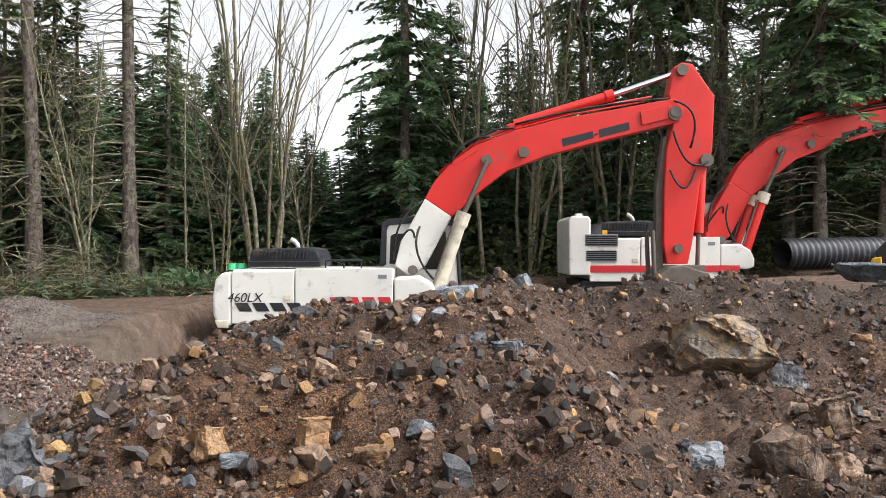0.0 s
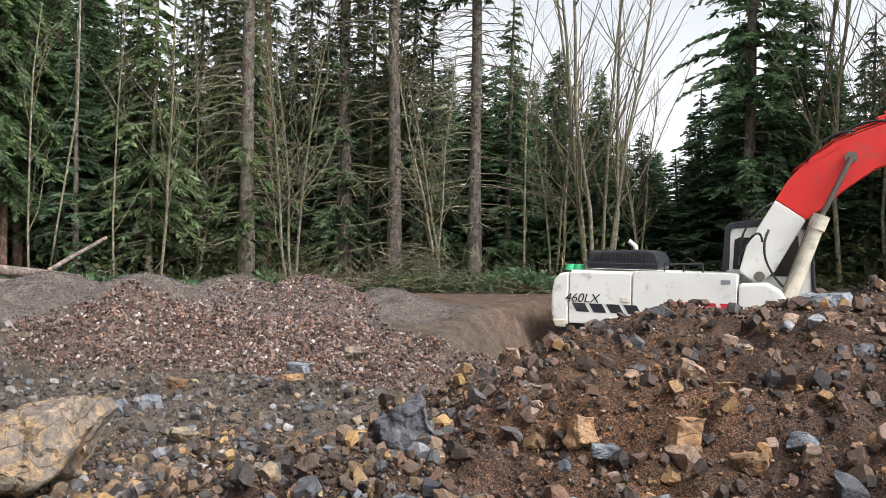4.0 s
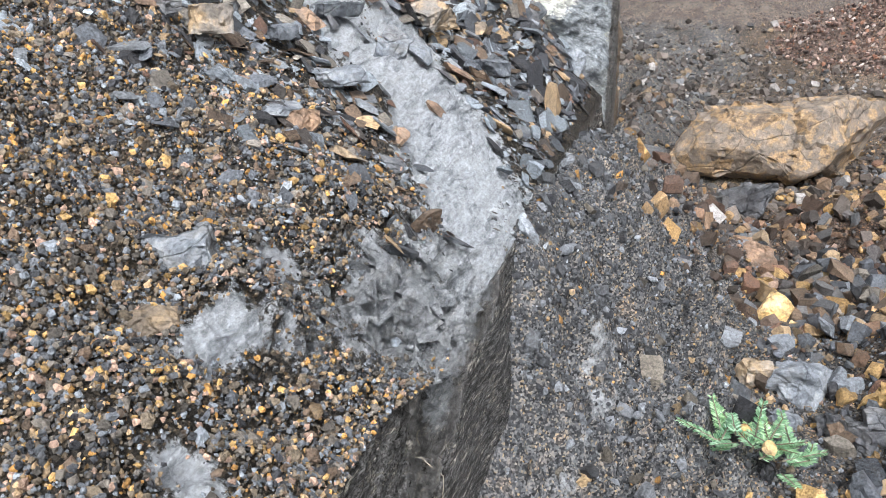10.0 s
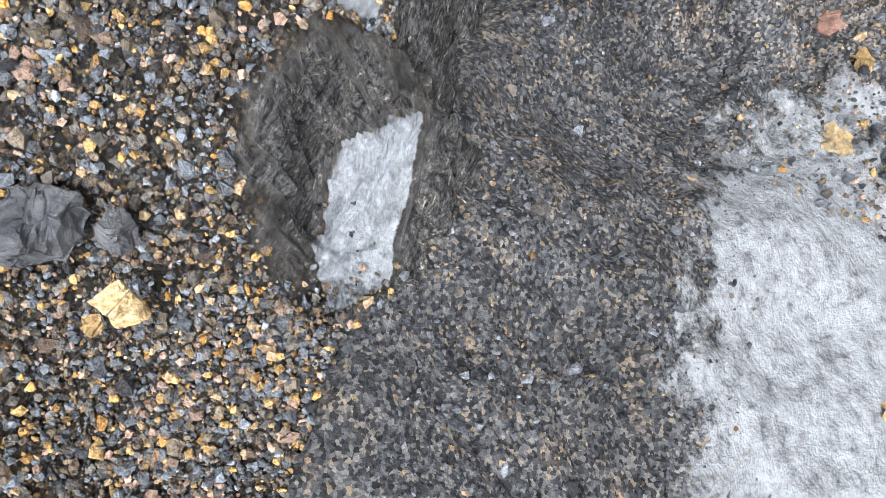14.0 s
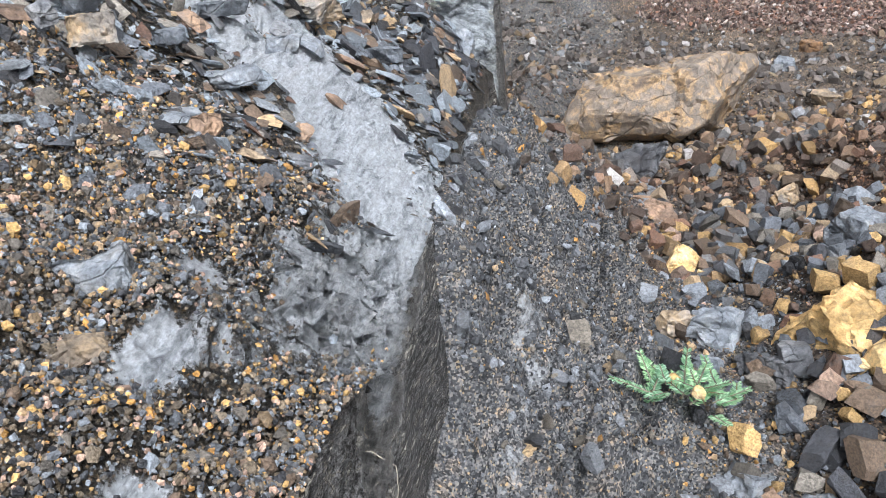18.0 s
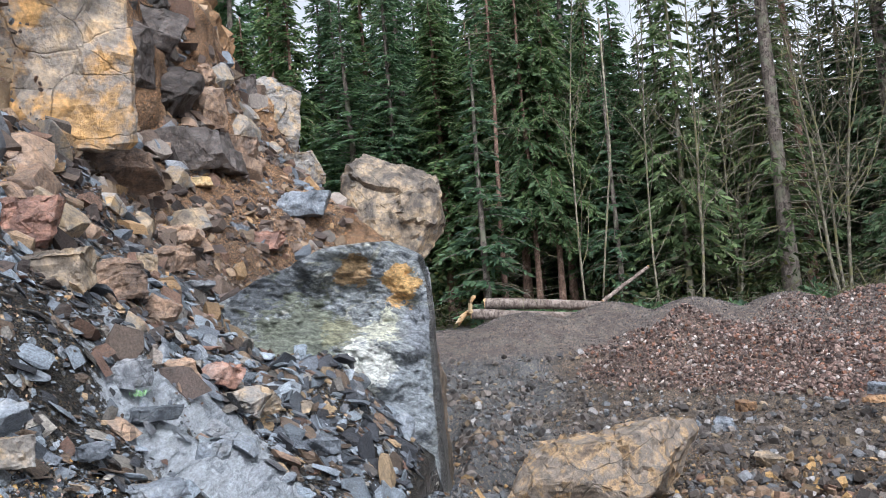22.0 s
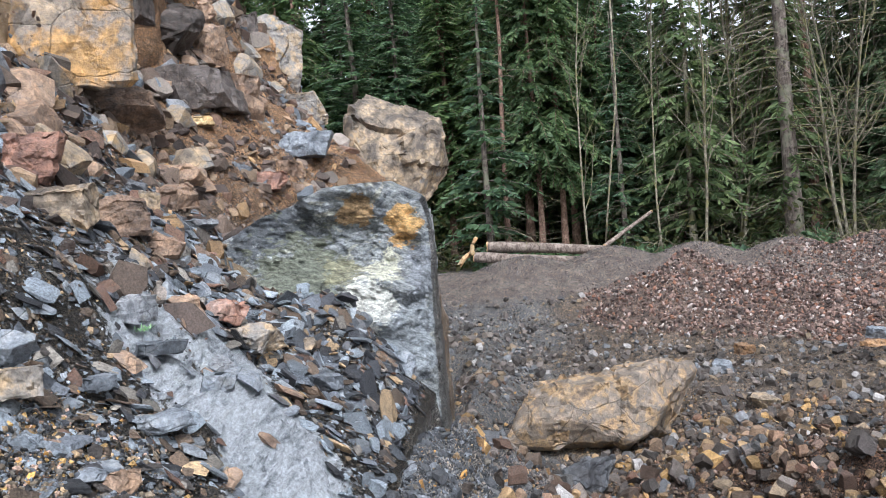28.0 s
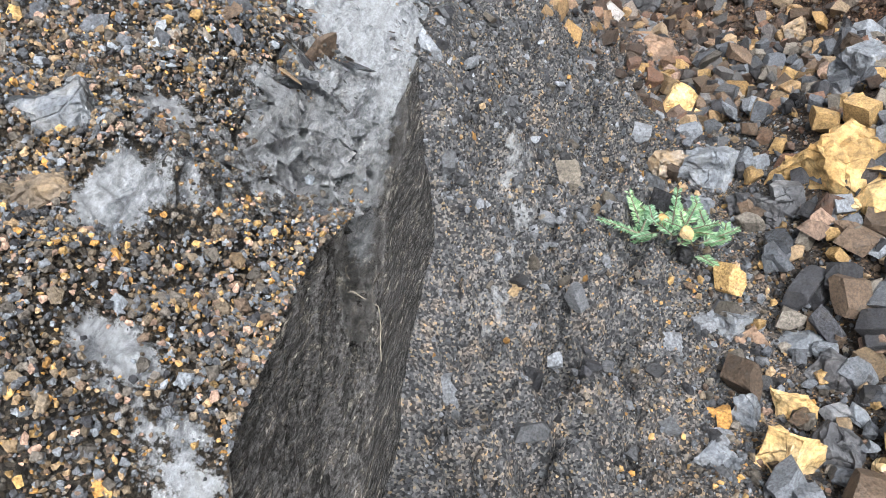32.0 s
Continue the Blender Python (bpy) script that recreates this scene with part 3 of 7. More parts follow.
CRUSHED = ((-11.3, 11.2, 1.75, 1.38), (-10.0, 11.5, 1.6, 1.0), (-8.9, 12.0, 1.6, 0.76), (-9.9, 14.2, 1.6, 0.8), (-7.5, 12.4, 1.7, 0.7), (-5.8, 12.5, 1.7, 0.75))
FINES = ((-15.8, 10.6, 2.4, 1.15), (-15.0, 12.6, 2.3, 1.25), (-13.3, 13.6, 2.2, 1.25), (-12.0, 15.0, 2.1, 1.2), (-10.4, 15.8, 2.1, 1.2), (-8.8, 16.6, 1.8, 0.9), (-17.2, 9.4, 2.2, 0.75))


def ground_z(x, y, rough=True):
    s, d = to_sd(x, y)
    r = np.hypot(x + 0.45, y + 0.3)
    road = np.interp(x, (-14, -8, 2, 9, 30), (-1.5, -1.42, -1.0, -0.65, -0.6))
    floor = -2.0 - 0.15 * ramp(4, 10, r)
    z = floor + (road - floor) * ramp(13.0, 18.5, r)
    # rubble mound between the pit and the machines
    side = 1 / (1 + np.exp(np.clip((-3.0 - x) / 0.5, -50, 50)))
    right = 1 - 0.62 * ramp(0.5, 1.9, x)
    z = z + 1.5 * np.exp(-(((y - 7.0) / 4.0) ** 2)) * side * right * (1 - ramp(8, 13, y))
    # dark soil ridge in front of the machines
    z = z + 1.12 * np.exp(-(((y - 10.2 - 0.08 * x) / 1.6) ** 2)) * ramp(-3.4, 0.5, x) * (1 + 0.12 * ramp(1, 3, x))
    z = z + 0.35 * bump(x, y, 3.8, 10.6, 2.2, 1.4) + 0.25 * bump(x, y, 7.6, 11.4, 2.0, 1.2)
    for cx, cy, rad, h in CRUSHED:
        q = heap(x + 0.25 * value_noise(x * 1.1, y * 1.1, 2.0), y + 0.25 * value_noise(x * 1.1, y * 1.1, 7.0), cx, cy, rad * 1.15, h * 1.12)
        z = np.where(q > 0, np.maximum(z, -2.15 + q), z)
    for cx, cy, rad, h in FINES:
        q = heap(x, y, cx, cy, rad * 1.2, h * 0.86)
        z = np.where(q > 0, np.maximum(z, -1.62 + q), z)
    # sunken stand of the machines
    z = z - 1.75 * ramp(12.2, 14.5, y) * (1 - ramp(21.0, 22.6, y)) * ramp(-6.6, -5.4, x) * (1 - ramp(2.2, 3.8, x))
    z = z - 1.15 * ramp(20.4, 22.0, y) * (1 - ramp(25.6, 26.8, y)) * ramp(2.6, 4.0, x) * (1 - ramp(9.5, 11, x))
    # forest floor sinks gently away behind the road
    z = z - 0.9 * ramp(34, 70, r)
    # talus falling from the fault face
    near = np.clip(1 - np.clip(d, 0, 1.15) / 1.15, 0, 1) ** 1.65 * ramp(13.5, 11.5, s)
    z = z + (talus(s) - z) * np.where(d > 0, near, ramp(13.5, 11.5, s)) * (s > -4)
    z = np.where((d < -0.06) & (s < 11.5), np.minimum(z, talus(s) - np.clip(-d, 0, 0.6) * ramp(11.0, 9.0, s)), z)
    z = np.where(s < -0.5, z + 0.22 * ramp(-0.5, -2.0, s), z)
    # a heap of boulders' own rubble to the right of the trench
    z = z + 0.38 * bump(x, y, -1.9, 2.2, 0.8, 0.6, 0.7) + 0.38 * bump(x, y, -3.5, 3.9, 1.0, 0.8)
    z = z - 0.4 * bump(x, y, -6.25, 3.85, 0.7, 0.5)
    if rough:
        close = ramp(30, 4, r)
        lumps = ramp(-5.2, -3.4, x) * ramp(1.5, 2.9, y) * ramp(13.0, 11.5, y)
        z = z + lumps * (0.16 * np.abs(fbm(x * 1.7, y * 1.7, 5.0, 5)) - 0.05 + 0.05 * fbm(x * 7, y * 7, 2.0, 3))
        tame = 1 - 0.8 * ramp(15, 19, r)
        shard = np.abs(fbm(x * 6.5, y * 6.5, 6.0, 5))
        z = z + (0.22 * shard - 0.06) * ramp(0.02, 0.14, d) * ramp(0.95, 0.45, d) * (0.25 + 0.75 * ramp(0.3, 1.1, s)) * ramp(6, 4, s) * ramp(-1.5, -0.2, s) * (1 - 0.8 * bump(s, d, 0.15, 0.7, 0.6, 0.36))
        z = z + (0.10 * fbm(x * 0.8, y * 0.8, 0, 3) * ramp(0.4, 1.2, np.abs(d)) + 0.045 * close * fbm(x * 4, y * 4, 3.0, 4)) * tame
    return z


def bank_edge(s):
    return np.where(s > 4.4, -0.12 - 0.09 * (s - 4.4), -0.05) + 0.015 * value_noise(s * 1.7, 2.0, 0.0) + 0.012 * value_noise(s * 7, 7.0, 0.0) + 0.09 * rock_end(s)


def rock_end(s):
    """1 where the bedrock ends in a scooped ledge."""
    return ramp(-0.3, -0.16, s) * ramp(0.12, 0.04, s)


def scoop_rim(s):
    """How far behind the edge the ledge's curved rim stands."""
    return 0.17 * np.sqrt(np.clip(1 - ((s + 0.1) / 0.17) ** 2, 0.0, 1)) + 0.004


def bank_lip(s):
    return np.interp(s, (-0.6, -0.15, 0.0, 0.12, 0.25, 0.5, 0.7, 0.85, 1.0, 1.3, 1.8, 3.5), (-1.5, -1.36, -1.3, -1.2, -1.07, -1.05, -1.01, -1.03, -1.05, -1.01, -1.0, -1.02)) - 0.9 * ramp(-0.6, -3.0, s) + 1.25 * ramp(4.9, 8.0, s) + 0.025 * value_noise(s * 3.1, 4.0, 1.0)


def cliff_rise(s):
    return np.interp(s, (-6, -2, 1, 3.0, 5.2, 5.7, 7.1, 9.2, 11.5, 12.3, 13.3), (0.3, 0.6, 1.6, 2.1, 2.4, 2.0, 1.45, 1.15, 1.1, 0.6, 0.2))


def bank_profile(s, w):
    """Distance left of the lip w to d and z."""
    foot = np.interp(s, (6, 10), (2.15, 1.55)) + 0.25 * value_noise(s * 0.9, 1.0, 5.0)
    z = bank_lip(s) + 0.72 * np.minimum(w, foot) + 0.08 * np.minimum(w, foot) ** 2
    z = z + 0.07 * bump(s, w, 3.4, 0.35, 0.35, 0.4) + 0.27 * bump(s, w, 3.8, 0.38, 0.33, 0.34) - 0.07 * ramp(0.25, 0.7, w) * ramp(1.6, 0.8, s)
    q = rock_end(s) * ramp(0.95, 0.35, w)
    z = z + q * (0.12 * ramp(scoop_rim(s) - 0.015, scoop_rim(s) + 0.025, w) - 0.3 * np.minimum(w, 0.16) - 0.03 * np.exp(-(((w - 0.6 * scoop_rim(s)) / 0.05) ** 2)))
    up = np.clip((w - foot) / 0.55, 0, 1)
    z = z + cliff_rise(s) * up**0.8 + np.clip(w - foot - 0.55, 0, None) * np.interp(s, (-6, 3, 5.2, 6.0, 9), (0.45, 0.7, 0.5, 0.16, 0.08))
    fade = ramp(11.8, 14.0, s)
    z = z * (1 - fade) + (-1.7) * fade
    return z


def bank_z(s, w):
    z = bank_profile(s, w)
    x, y = to_xy(s, bank_edge(s) - w)
    tame = ramp(0, 0.35, w)
    z = z + 0.14 * (np.abs(fbm(s * 6 + w * 9, w * 16, 3.0, 5)) - 0.3) * bump(s, w, 1.05, 0.14, 0.42, 0.13) * ramp(0.0, 0.06, w) + 0.02 * np.abs(fbm(s * 5 + w * 9, w * 4, 6.0, 4)) * bump(s, w, 2.2, 0.4, 0.7, 0.35)
    return z + tame * (0.11 * fbm(x * 1.3, y * 1.3, 1.0, 3) + 0.045 * fbm(x * 5, y * 5, 2.0, 4)) + 0.14 * ramp(1.9, 2.6, w) * fbm(x * 2.2, y * 2.2, z * 2.2, 4)

# ---- ground: one sheet to the horizon ----
def mixed(base, *layers):
    col = np.broadcast_to(np.array(base, float), (len(layers[0][0]), 3)).copy()
    for w, rgb in layers:
        col += (np.array(rgb) - col) * np.clip(w, 0, 1)[:, None]
    return col


def soil_at(x, y):
    """The earth's own colour from place to place; trench soil holds shade between stones."""
    s, d = to_sd(x, y)
    r = np.hypot(x + 0.45, y + 0.3)
    n = fbm(x * 0.6, y * 0.6, 8.0, 3)
    crushed = sum(np.clip(heap(x, y, cx, cy, q * 1.15, 1) * 6, 0, 1) for cx, cy, q, h in CRUSHED)
    fines = sum(np.clip(heap(x, y, cx, cy, q * 1.2, 1) * 6, 0, 1) for cx, cy, q, h in FINES)
    mound = ramp(-5.0, -3.2, x + 0.6 * n) * ramp(1.5, 2.9, y + 0.5 * n) * ramp(12, 9, y)
    return mixed(
        (0.105, 0.088, 0.075),
        (ramp(16, 20, r), (0.13, 0.096, 0.08)),
        (ramp(1.5, 0.6, d + 0.25 * n) * (s > -3), (0.108, 0.112, 0.12)),
        (ramp(0.0, 0.5, n) * ramp(0.5, 0.8, d) * ramp(2.2, 1.4, d) * 0.6, (0.15, 0.11, 0.062)),
        # trench soil darkened to deepen the shade in the gaps between cobbles
        (ramp(0.9, 1.2, d) * ramp(3.6, 2.8, d) * ramp(-0.4, 0.4, s) * ramp(6.0, 4.5, s), (0.055, 0.046, 0.04)),
        (mound, (0.07, 0.045, 0.034)),
        (mound * ramp(0.0, 0.5, fbm(x * 0.9, y * 0.9, 4.0, 3)) * 0.7, (0.105, 0.062, 0.038)),
        (ramp(0.2, 1.2, x) * ramp(3.2, 1.6, x) * ramp(4.5, 6.0, y) * ramp(9.2, 8, y), (0.085, 0.06, 0.048)),
        (ramp(9, 10, y) * ramp(14, 12, y) * ramp(-3, -1, x), (0.055, 0.042, 0.036)),
        (crushed, (0.12, 0.095, 0.085)),
        (fines, (0.135, 0.12, 0.115)),
        (ramp(27.5, 30, r), (0.045, 0.04, 0.022)),
    )


def clay_at(x, y):
    """Where pale clay lies bare."""
    s, d = to_sd(x, y)
    return np.clip(0.04 + 0.95 * bump(s, d, 0.22, 0.68, 0.5, 0.3) + 0.6 * bump(s, d, -0.3, 0.75, 0.35, 0.25) + 0.5 * bump(s, d, 1.7, 0.26, 0.22, 0.09) + 0.45 * bump(s, d, 2.5, 0.14, 0.3, 0.08) + 0.42 * bump(s, d, 1.25, 0.2, 0.3, 0.07), 0, 1)


turns = np.radians(np.r_[np.arange(-42, 28, 0.4), np.arange(28, 108, 0.22), np.arange(108, 122, 0.5), np.arange(122, 318, 5.0)])
radii = np.r_[0.0, np.geomspace(0.3, 0.95, 30), np.geomspace(0.96, 3.6, 260), np.geomspace(3.66, 14, 190), np.geomspace(14.2, 62, 110), np.geomspace(75, 3000, 12)]
gx = -0.45 - radii[:, None] * np.sin(turns)[None]
gy = -0.30 + radii[:, None] * np.cos(turns)[None]
gx, gy = gx.ravel(), gy.ravel()
gz = ground_z(gx, gy)
ground = new("ground", mesh_np("ground", np.c_[gx, gy, gz], grid_faces(len(radii), len(turns), True)[:, ::-1], EARTH, True, {"soil": soil_at(gx, gy), "cover": np.repeat(clay_at(gx, gy)[:, None], 3, 1)}))
tagged(ground, "brown gravel and soil of a quarry floor with a track", "ground", kind="structure")

# ---- the bank with the fault face ----
bs = np.r_[np.arange(-4.0, -0.8, 0.06), np.arange(-0.8, 2.4, 0.0055), np.arange(2.4, 5.0, 0.0125), np.arange(5.0, 14.2, 0.035)]
face_steps = np.linspace(0, 1, 90)
slope_steps = np.r_[np.geomspace(0.005, 0.12, 26), np.linspace(0.126, 0.7, 70), np.geomspace(0.715, 2.0, 56), np.linspace(2.02, 3.0, 60), np.geomspace(3.05, 14, 40)]
S, V = np.meshgrid(bs, face_steps, indexing="ij")
top, foot = bank_lip(S), np.minimum(talus(S), bank_lip(S)) - 0.25 - 0.25 * ramp(4.4, 5.4, S)
fz = foot + (top - foot) * V
lean = 0.085 * (1 - V) * (1 - 0.6 * rock_end(S)) + 0.02 * fbm(S * 3, fz * 1.2, 3.0, 3) * np.sin(np.pi * V) + ramp(4.6, 5.4, S) * (0.06 * (1 - V) + 0.08 * fbm(S * 2, fz * 2, 1.0, 3))
strip_top = np.interp(S, (-0.2, 0.3, 0.6, 0.72, 0.83, 0.95, 1.09, 1.25, 1.4, 1.74, 2.3), (-1.62, -1.6, -1.55, -1.48, -1.4, -1.31, -1.24, -1.15, -1.08, -1.0, -0.95))
above = ramp(-0.01, 0.03, fz - strip_top + 0.03 * value_noise(S * 9, fz * 3, 2.0))
fd = bank_edge(S) + lean - 0.03 * above * ramp(0.2, 0.5, S) * np.sin(np.pi * np.clip(V, 0.3, 1))
S2, W2 = np.meshgrid(bs, slope_steps, indexing="ij")
sz, sdd = bank_z(S2, W2), bank_edge(S2) - W2
onface = ramp(2.0, 2.2, W2) * ramp(2.9, 2.7, W2)
sdd = sdd + onface * 0.22 * fbm(S2 * 1.1, sz * 1.1, 6.0, 4)
ALLS, ALLD, ALLZ = np.c_[S, S2], np.c_[fd, sdd], np.c_[fz, sz]
W = np.c_[V * 0 - 0.01, W2]


def bare(s, w):
    """Where the bedrock of the bank lies washed bare."""
    streaks = 0.8 + 0.75 * value_noise((s - w) * 7, (s + w) * 1.6, 3.0) * ramp(0.15, 0.5, w)
    return (1.1 * bump(s, w, 2.2, 0.4, 0.75, 0.3, 0.72) * streaks + 0.8 * bump(s, w, 2.35, 0.85, 0.55, 0.17, 0.78) * streaks + 0.7 * bump(s, w, 2.8, 0.66, 0.4, 0.1, 0.55) + 0.5 * bump(s, w, 1.55, 0.1, 0.25, 0.1, 0.5)
            + 0.62 * bump(s, w, 0.94, 0.36, 0.12, 0.06, 0.5) + 0.66 * bump(s, w, 0.6, 0.27, 0.12, 0.07, -0.5) + 0.6 * bump(s, w, 0.33, 0.17, 0.08, 0.07) + 0.7 * bump(s, w, 0.18, 0.06, 0.13, 0.06)  + 0.75 * ridge_rock(s, w))


def ridge_rock(s, w):
    """The rough crest of sheared rock beside the fault."""
    return bump(s, w, 1.08, 0.1, 0.36, 0.16, -0.25) + 0.6 * bump(s, w, 0.85, 0.45, 0.1, 0.06, 0.7)


# sheared relief of the rock, set along the surface's own normal
ex, ey = to_xy(ALLS, ALLD)
gs = np.stack([np.gradient(q, axis=0) for q in (ex, ey, ALLZ)], -1)
gv = np.stack([np.gradient(q, axis=1) for q in (ex, ey, ALLZ)], -1)
outward = np.cross(gs, gv)
outward /= np.linalg.norm(outward, axis=-1, keepdims=True) + 1e-12
outward *= np.sign(outward[..., 2:3] + 0.565 * outward[..., 0:1] + 0.825 * outward[..., 1:2])
fine_zone = ramp(-0.9, -0.5, ALLS) * ramp(3.4, 2.6, ALLS) * ramp(1.6, 1.0, W)
along, across = 0.62 * ALLS + 0.78 * ALLZ, -0.78 * ALLS + 0.62 * ALLZ
shear = 1 - 1.6 * np.abs(fbm(along * 5, across * 17, ALLD * 12, 5))
plates = fbm(along * 4, across * 12 + 40, ALLD * 5, 3) * 2.5
plates = (np.floor(plates) + ramp(0.7, 1.0, plates - np.floor(plates))) / 2.5
grain = fbm(ALLS * 28 + along * 10, ALLZ * 34, ALLD * 34, 4)
rocky = np.c_[above * ramp(-0.4, -0.1, S) * (0.3 + 0.7 * ramp(0.75, 1.0, S)) * ramp(0.0, 0.12, V), np.clip(bare(S2, W2), 0, 1) * 0.28 + np.clip(ridge_rock(S2, W2), 0, 1) * 0.85]
rocky = np.clip(rocky, 0, 1) * fine_zone
lift_by = rocky * (0.055 * (shear - 0.95) + 0.045 * (plates - 0.45) + 0.014 * grain * np.abs(grain) ** 0.2) + fine_zone * 0.004 * grain * (W > 0)
ledge = rock_end(ALLS) * ramp(0.03, 0.0, W - scoop_rim(ALLS))
lift_by = lift_by + ledge * (0.02 * plates + 0.016 * shear + 0.006 * grain)
ex, ey, ALLZ = ex + outward[..., 0] * lift_by, ey + outward[..., 1] * lift_by, ALLZ + outward[..., 2] * lift_by
bx, by = ex, ey
flat_s, flat_w = ALLS.ravel(), W.ravel()
n1 = fbm(bx.ravel() * 1.5, by.ravel() * 1.5, 2.0, 3)
grit = mixed(
    (0.058, 0.054, 0.05),
    (ramp(2.2, 1.2, flat_s) * ramp(-0.4, 0.4, n1) * 0.6, (0.085, 0.066, 0.045)),
    (ramp(1.0, 1.9, flat_w) * ramp(1.8, 3.2, flat_s), (0.15, 0.108, 0.082)),
    (ramp(1.9, 2.5, flat_w), (0.3, 0.185, 0.112)),
    (ramp(4.5, 6.5, flat_s), (0.28, 0.178, 0.112)),
    (ramp(4.3, 4.6, flat_s) * (flat_w < 0.03), (0.17, 0.14, 0.12)),
)


cover_r = np.clip(0.1 + bare(flat_s, flat_w), 0, 1)
cover_g = np.clip(0.42 * ridge_rock(flat_s, flat_w) + 0.5 * bump(flat_s, flat_w, 0.9, 0.4, 0.14, 0.05, 0.6), 0, 0.7)
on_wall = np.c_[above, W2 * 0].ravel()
# upper wall past s 0.9 is coloured paler, as if light caught it
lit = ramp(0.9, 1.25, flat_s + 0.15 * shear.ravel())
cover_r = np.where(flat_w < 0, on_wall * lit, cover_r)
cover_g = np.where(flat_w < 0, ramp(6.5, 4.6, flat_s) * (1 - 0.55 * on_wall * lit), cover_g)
# the ledge: pale and worn within, black along its rim and outer edge
rim_w = scoop_rim(flat_s) + 0.02 * grain.ravel()
inside = rock_end(flat_s) * ramp(0.02, 0.045, flat_w) * ramp(rim_w - 0.015, rim_w - 0.035, flat_w)
edge = rock_end(flat_s) * ramp(rim_w + 0.035, rim_w + 0.02, flat_w) * (1 - inside)
cover_r = np.maximum(cover_r * (1 - edge), 0.9 * inside)
cover_g = np.clip(np.maximum(cover_g, edge) - 0.9 * inside, 0, 1)
cover_b = ramp(2.1, 2.2, flat_w) * ramp(2.95, 2.7, flat_w) * ramp(5.7, 5.3, flat_s) + ramp(4.6, 5.2, flat_s) * (flat_w < 0.02) * 0.12
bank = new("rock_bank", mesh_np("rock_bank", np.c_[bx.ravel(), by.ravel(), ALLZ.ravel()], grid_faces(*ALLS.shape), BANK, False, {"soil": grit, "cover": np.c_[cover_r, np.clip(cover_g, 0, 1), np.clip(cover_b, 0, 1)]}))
tagged(bank, "grey and brown shattered rock bank with a dark fault face", "rock bank", kind="structure")
# pale quartz veins that run down the fault face
QUARTZ = plain("vein_quartz", (0.42, 0.38, 0.3), 0.45, dirt=(0.06, 0.055, 0.05), much=0.95, grain=0.02)
fx, fy, fzz, fss = bx[:, :90], by[:, :90], ALLZ[:, :90], S
for way in (((1.17, -1.06), (1.1, -1.12), (1.03, -1.2)), ((1.02, -1.22), (0.97, -1.28), (0.93, -1.36), (0.88, -1.42)), ((0.34, -1.3), (0.27, -1.37), (0.22, -1.41), (0.13, -1.5)), ((1.4, -1.04), (1.3, -1.1), (1.24, -1.14))):
    line = []
    for a, b in zip(way, way[1:]):
        for q in np.linspace(0, 1, 9)[:-1]:
            vs_, vz_ = a[0] + (b[0] - a[0]) * q + 0.005 * float(value_noise(q * 9 + a[1] * 50, a[0] * 40, 1.0)), a[1] + (b[1] - a[1]) * q
            i = np.argmin((fss - vs_) ** 2 + (fzz - vz_) ** 2)
            line.append((fx.ravel()[i], fy.ravel()[i], fzz.ravel()[i]))
    tube("quartz_vein", line, 0.0016, QUARTZ, bank, "thin pale quartz vein", 5)


# ---- rocks and stones ----
def hull(seed, count=14, power=4.0):
    """A convex, angular lump about one metre across: a skewed block with broken corners, or rounder with many points."""
    rnd = random.Random(seed)
    bm = bmesh.new()
    if count < 20:
        skew = [rnd.uniform(-0.3, 0.3) for _ in range(3)]
        gone = rnd.randrange(16)
        for x in (-0.5, 0.5):
            for y in (-0.5, 0.5):
                for z in (-0.5, 0.5):
                    if gone == (x > 0) * 4 + (y > 0) * 2 + (z > 0):
                        continue
                    v = Vector((x + skew[0] * z, y + skew[1] * z, z + skew[2] * x))
                    cut = rnd.random()
                    if cut < 0.55:
                        for axis in range(3):
                            w = v.copy()
                            w[axis] *= rnd.uniform(0.15, 0.8)
                            bm.verts.new(w)
                    else:
                        bm.verts.new(v + Vector((rnd.uniform(-0.17, 0.17), rnd.uniform(-0.17, 0.17), rnd.uniform(-0.17, 0.17))))
    else:
        for _ in range(count):
            v = Vector((rnd.gauss(0, 1), rnd.gauss(0, 1), rnd.gauss(0, 1)))
            v /= (abs(v.x) ** power + abs(v.y) ** power + abs(v.z) ** power) ** (1 / power)
            bm.verts.new(v * rnd.uniform(0.8, 1.0) * 0.5)
    bmesh.ops.convex_hull(bm, input=bm.verts)
    bmesh.ops.delete(bm, geom=[v for v in bm.verts if not v.link_faces], context="VERTS")
    return bm


def chipped(seed, cuts, flat=False):
    """A block broken along flat planes, about one metre across."""
    rnd = random.Random(seed)
    bm = bmesh.new()
    box(bm, (1, 1, 1))
    skew = rnd.uniform(-0.25, 0.25), rnd.uniform(-0.25, 0.25)
    lean = 9 if flat else 32
    turn = Euler((radians(rnd.uniform(-lean, lean)), radians(rnd.uniform(-lean, lean)), rnd.uniform(0, 6.3))).to_matrix()
    for v in bm.verts:
        v.co.x += skew[0] * v.co.z
        v.co.y += skew[1] * v.co.z
        v.co = turn @ v.co
    for _ in range(cuts):
        way = Vector((rnd.gauss(0, 1), rnd.gauss(0, 1), rnd.gauss(0, 0.45 if flat else 0.9))).normalized()
        far = max(v.co.dot(way) for v in bm.verts)
        cut = bmesh.ops.bisect_plane(bm, geom=bm.verts[:] + bm.edges[:] + bm.faces[:], plane_co=way * far * rnd.uniform(0.58, 0.88), plane_no=way, clear_outer=True)["geom_cut"]
        rim = [e for e in cut if isinstance(e, bmesh.types.BMEdge)]
        if len(rim) > 2:
            bmesh.ops.edgeloop_fill(bm, edges=rim)
    return bm


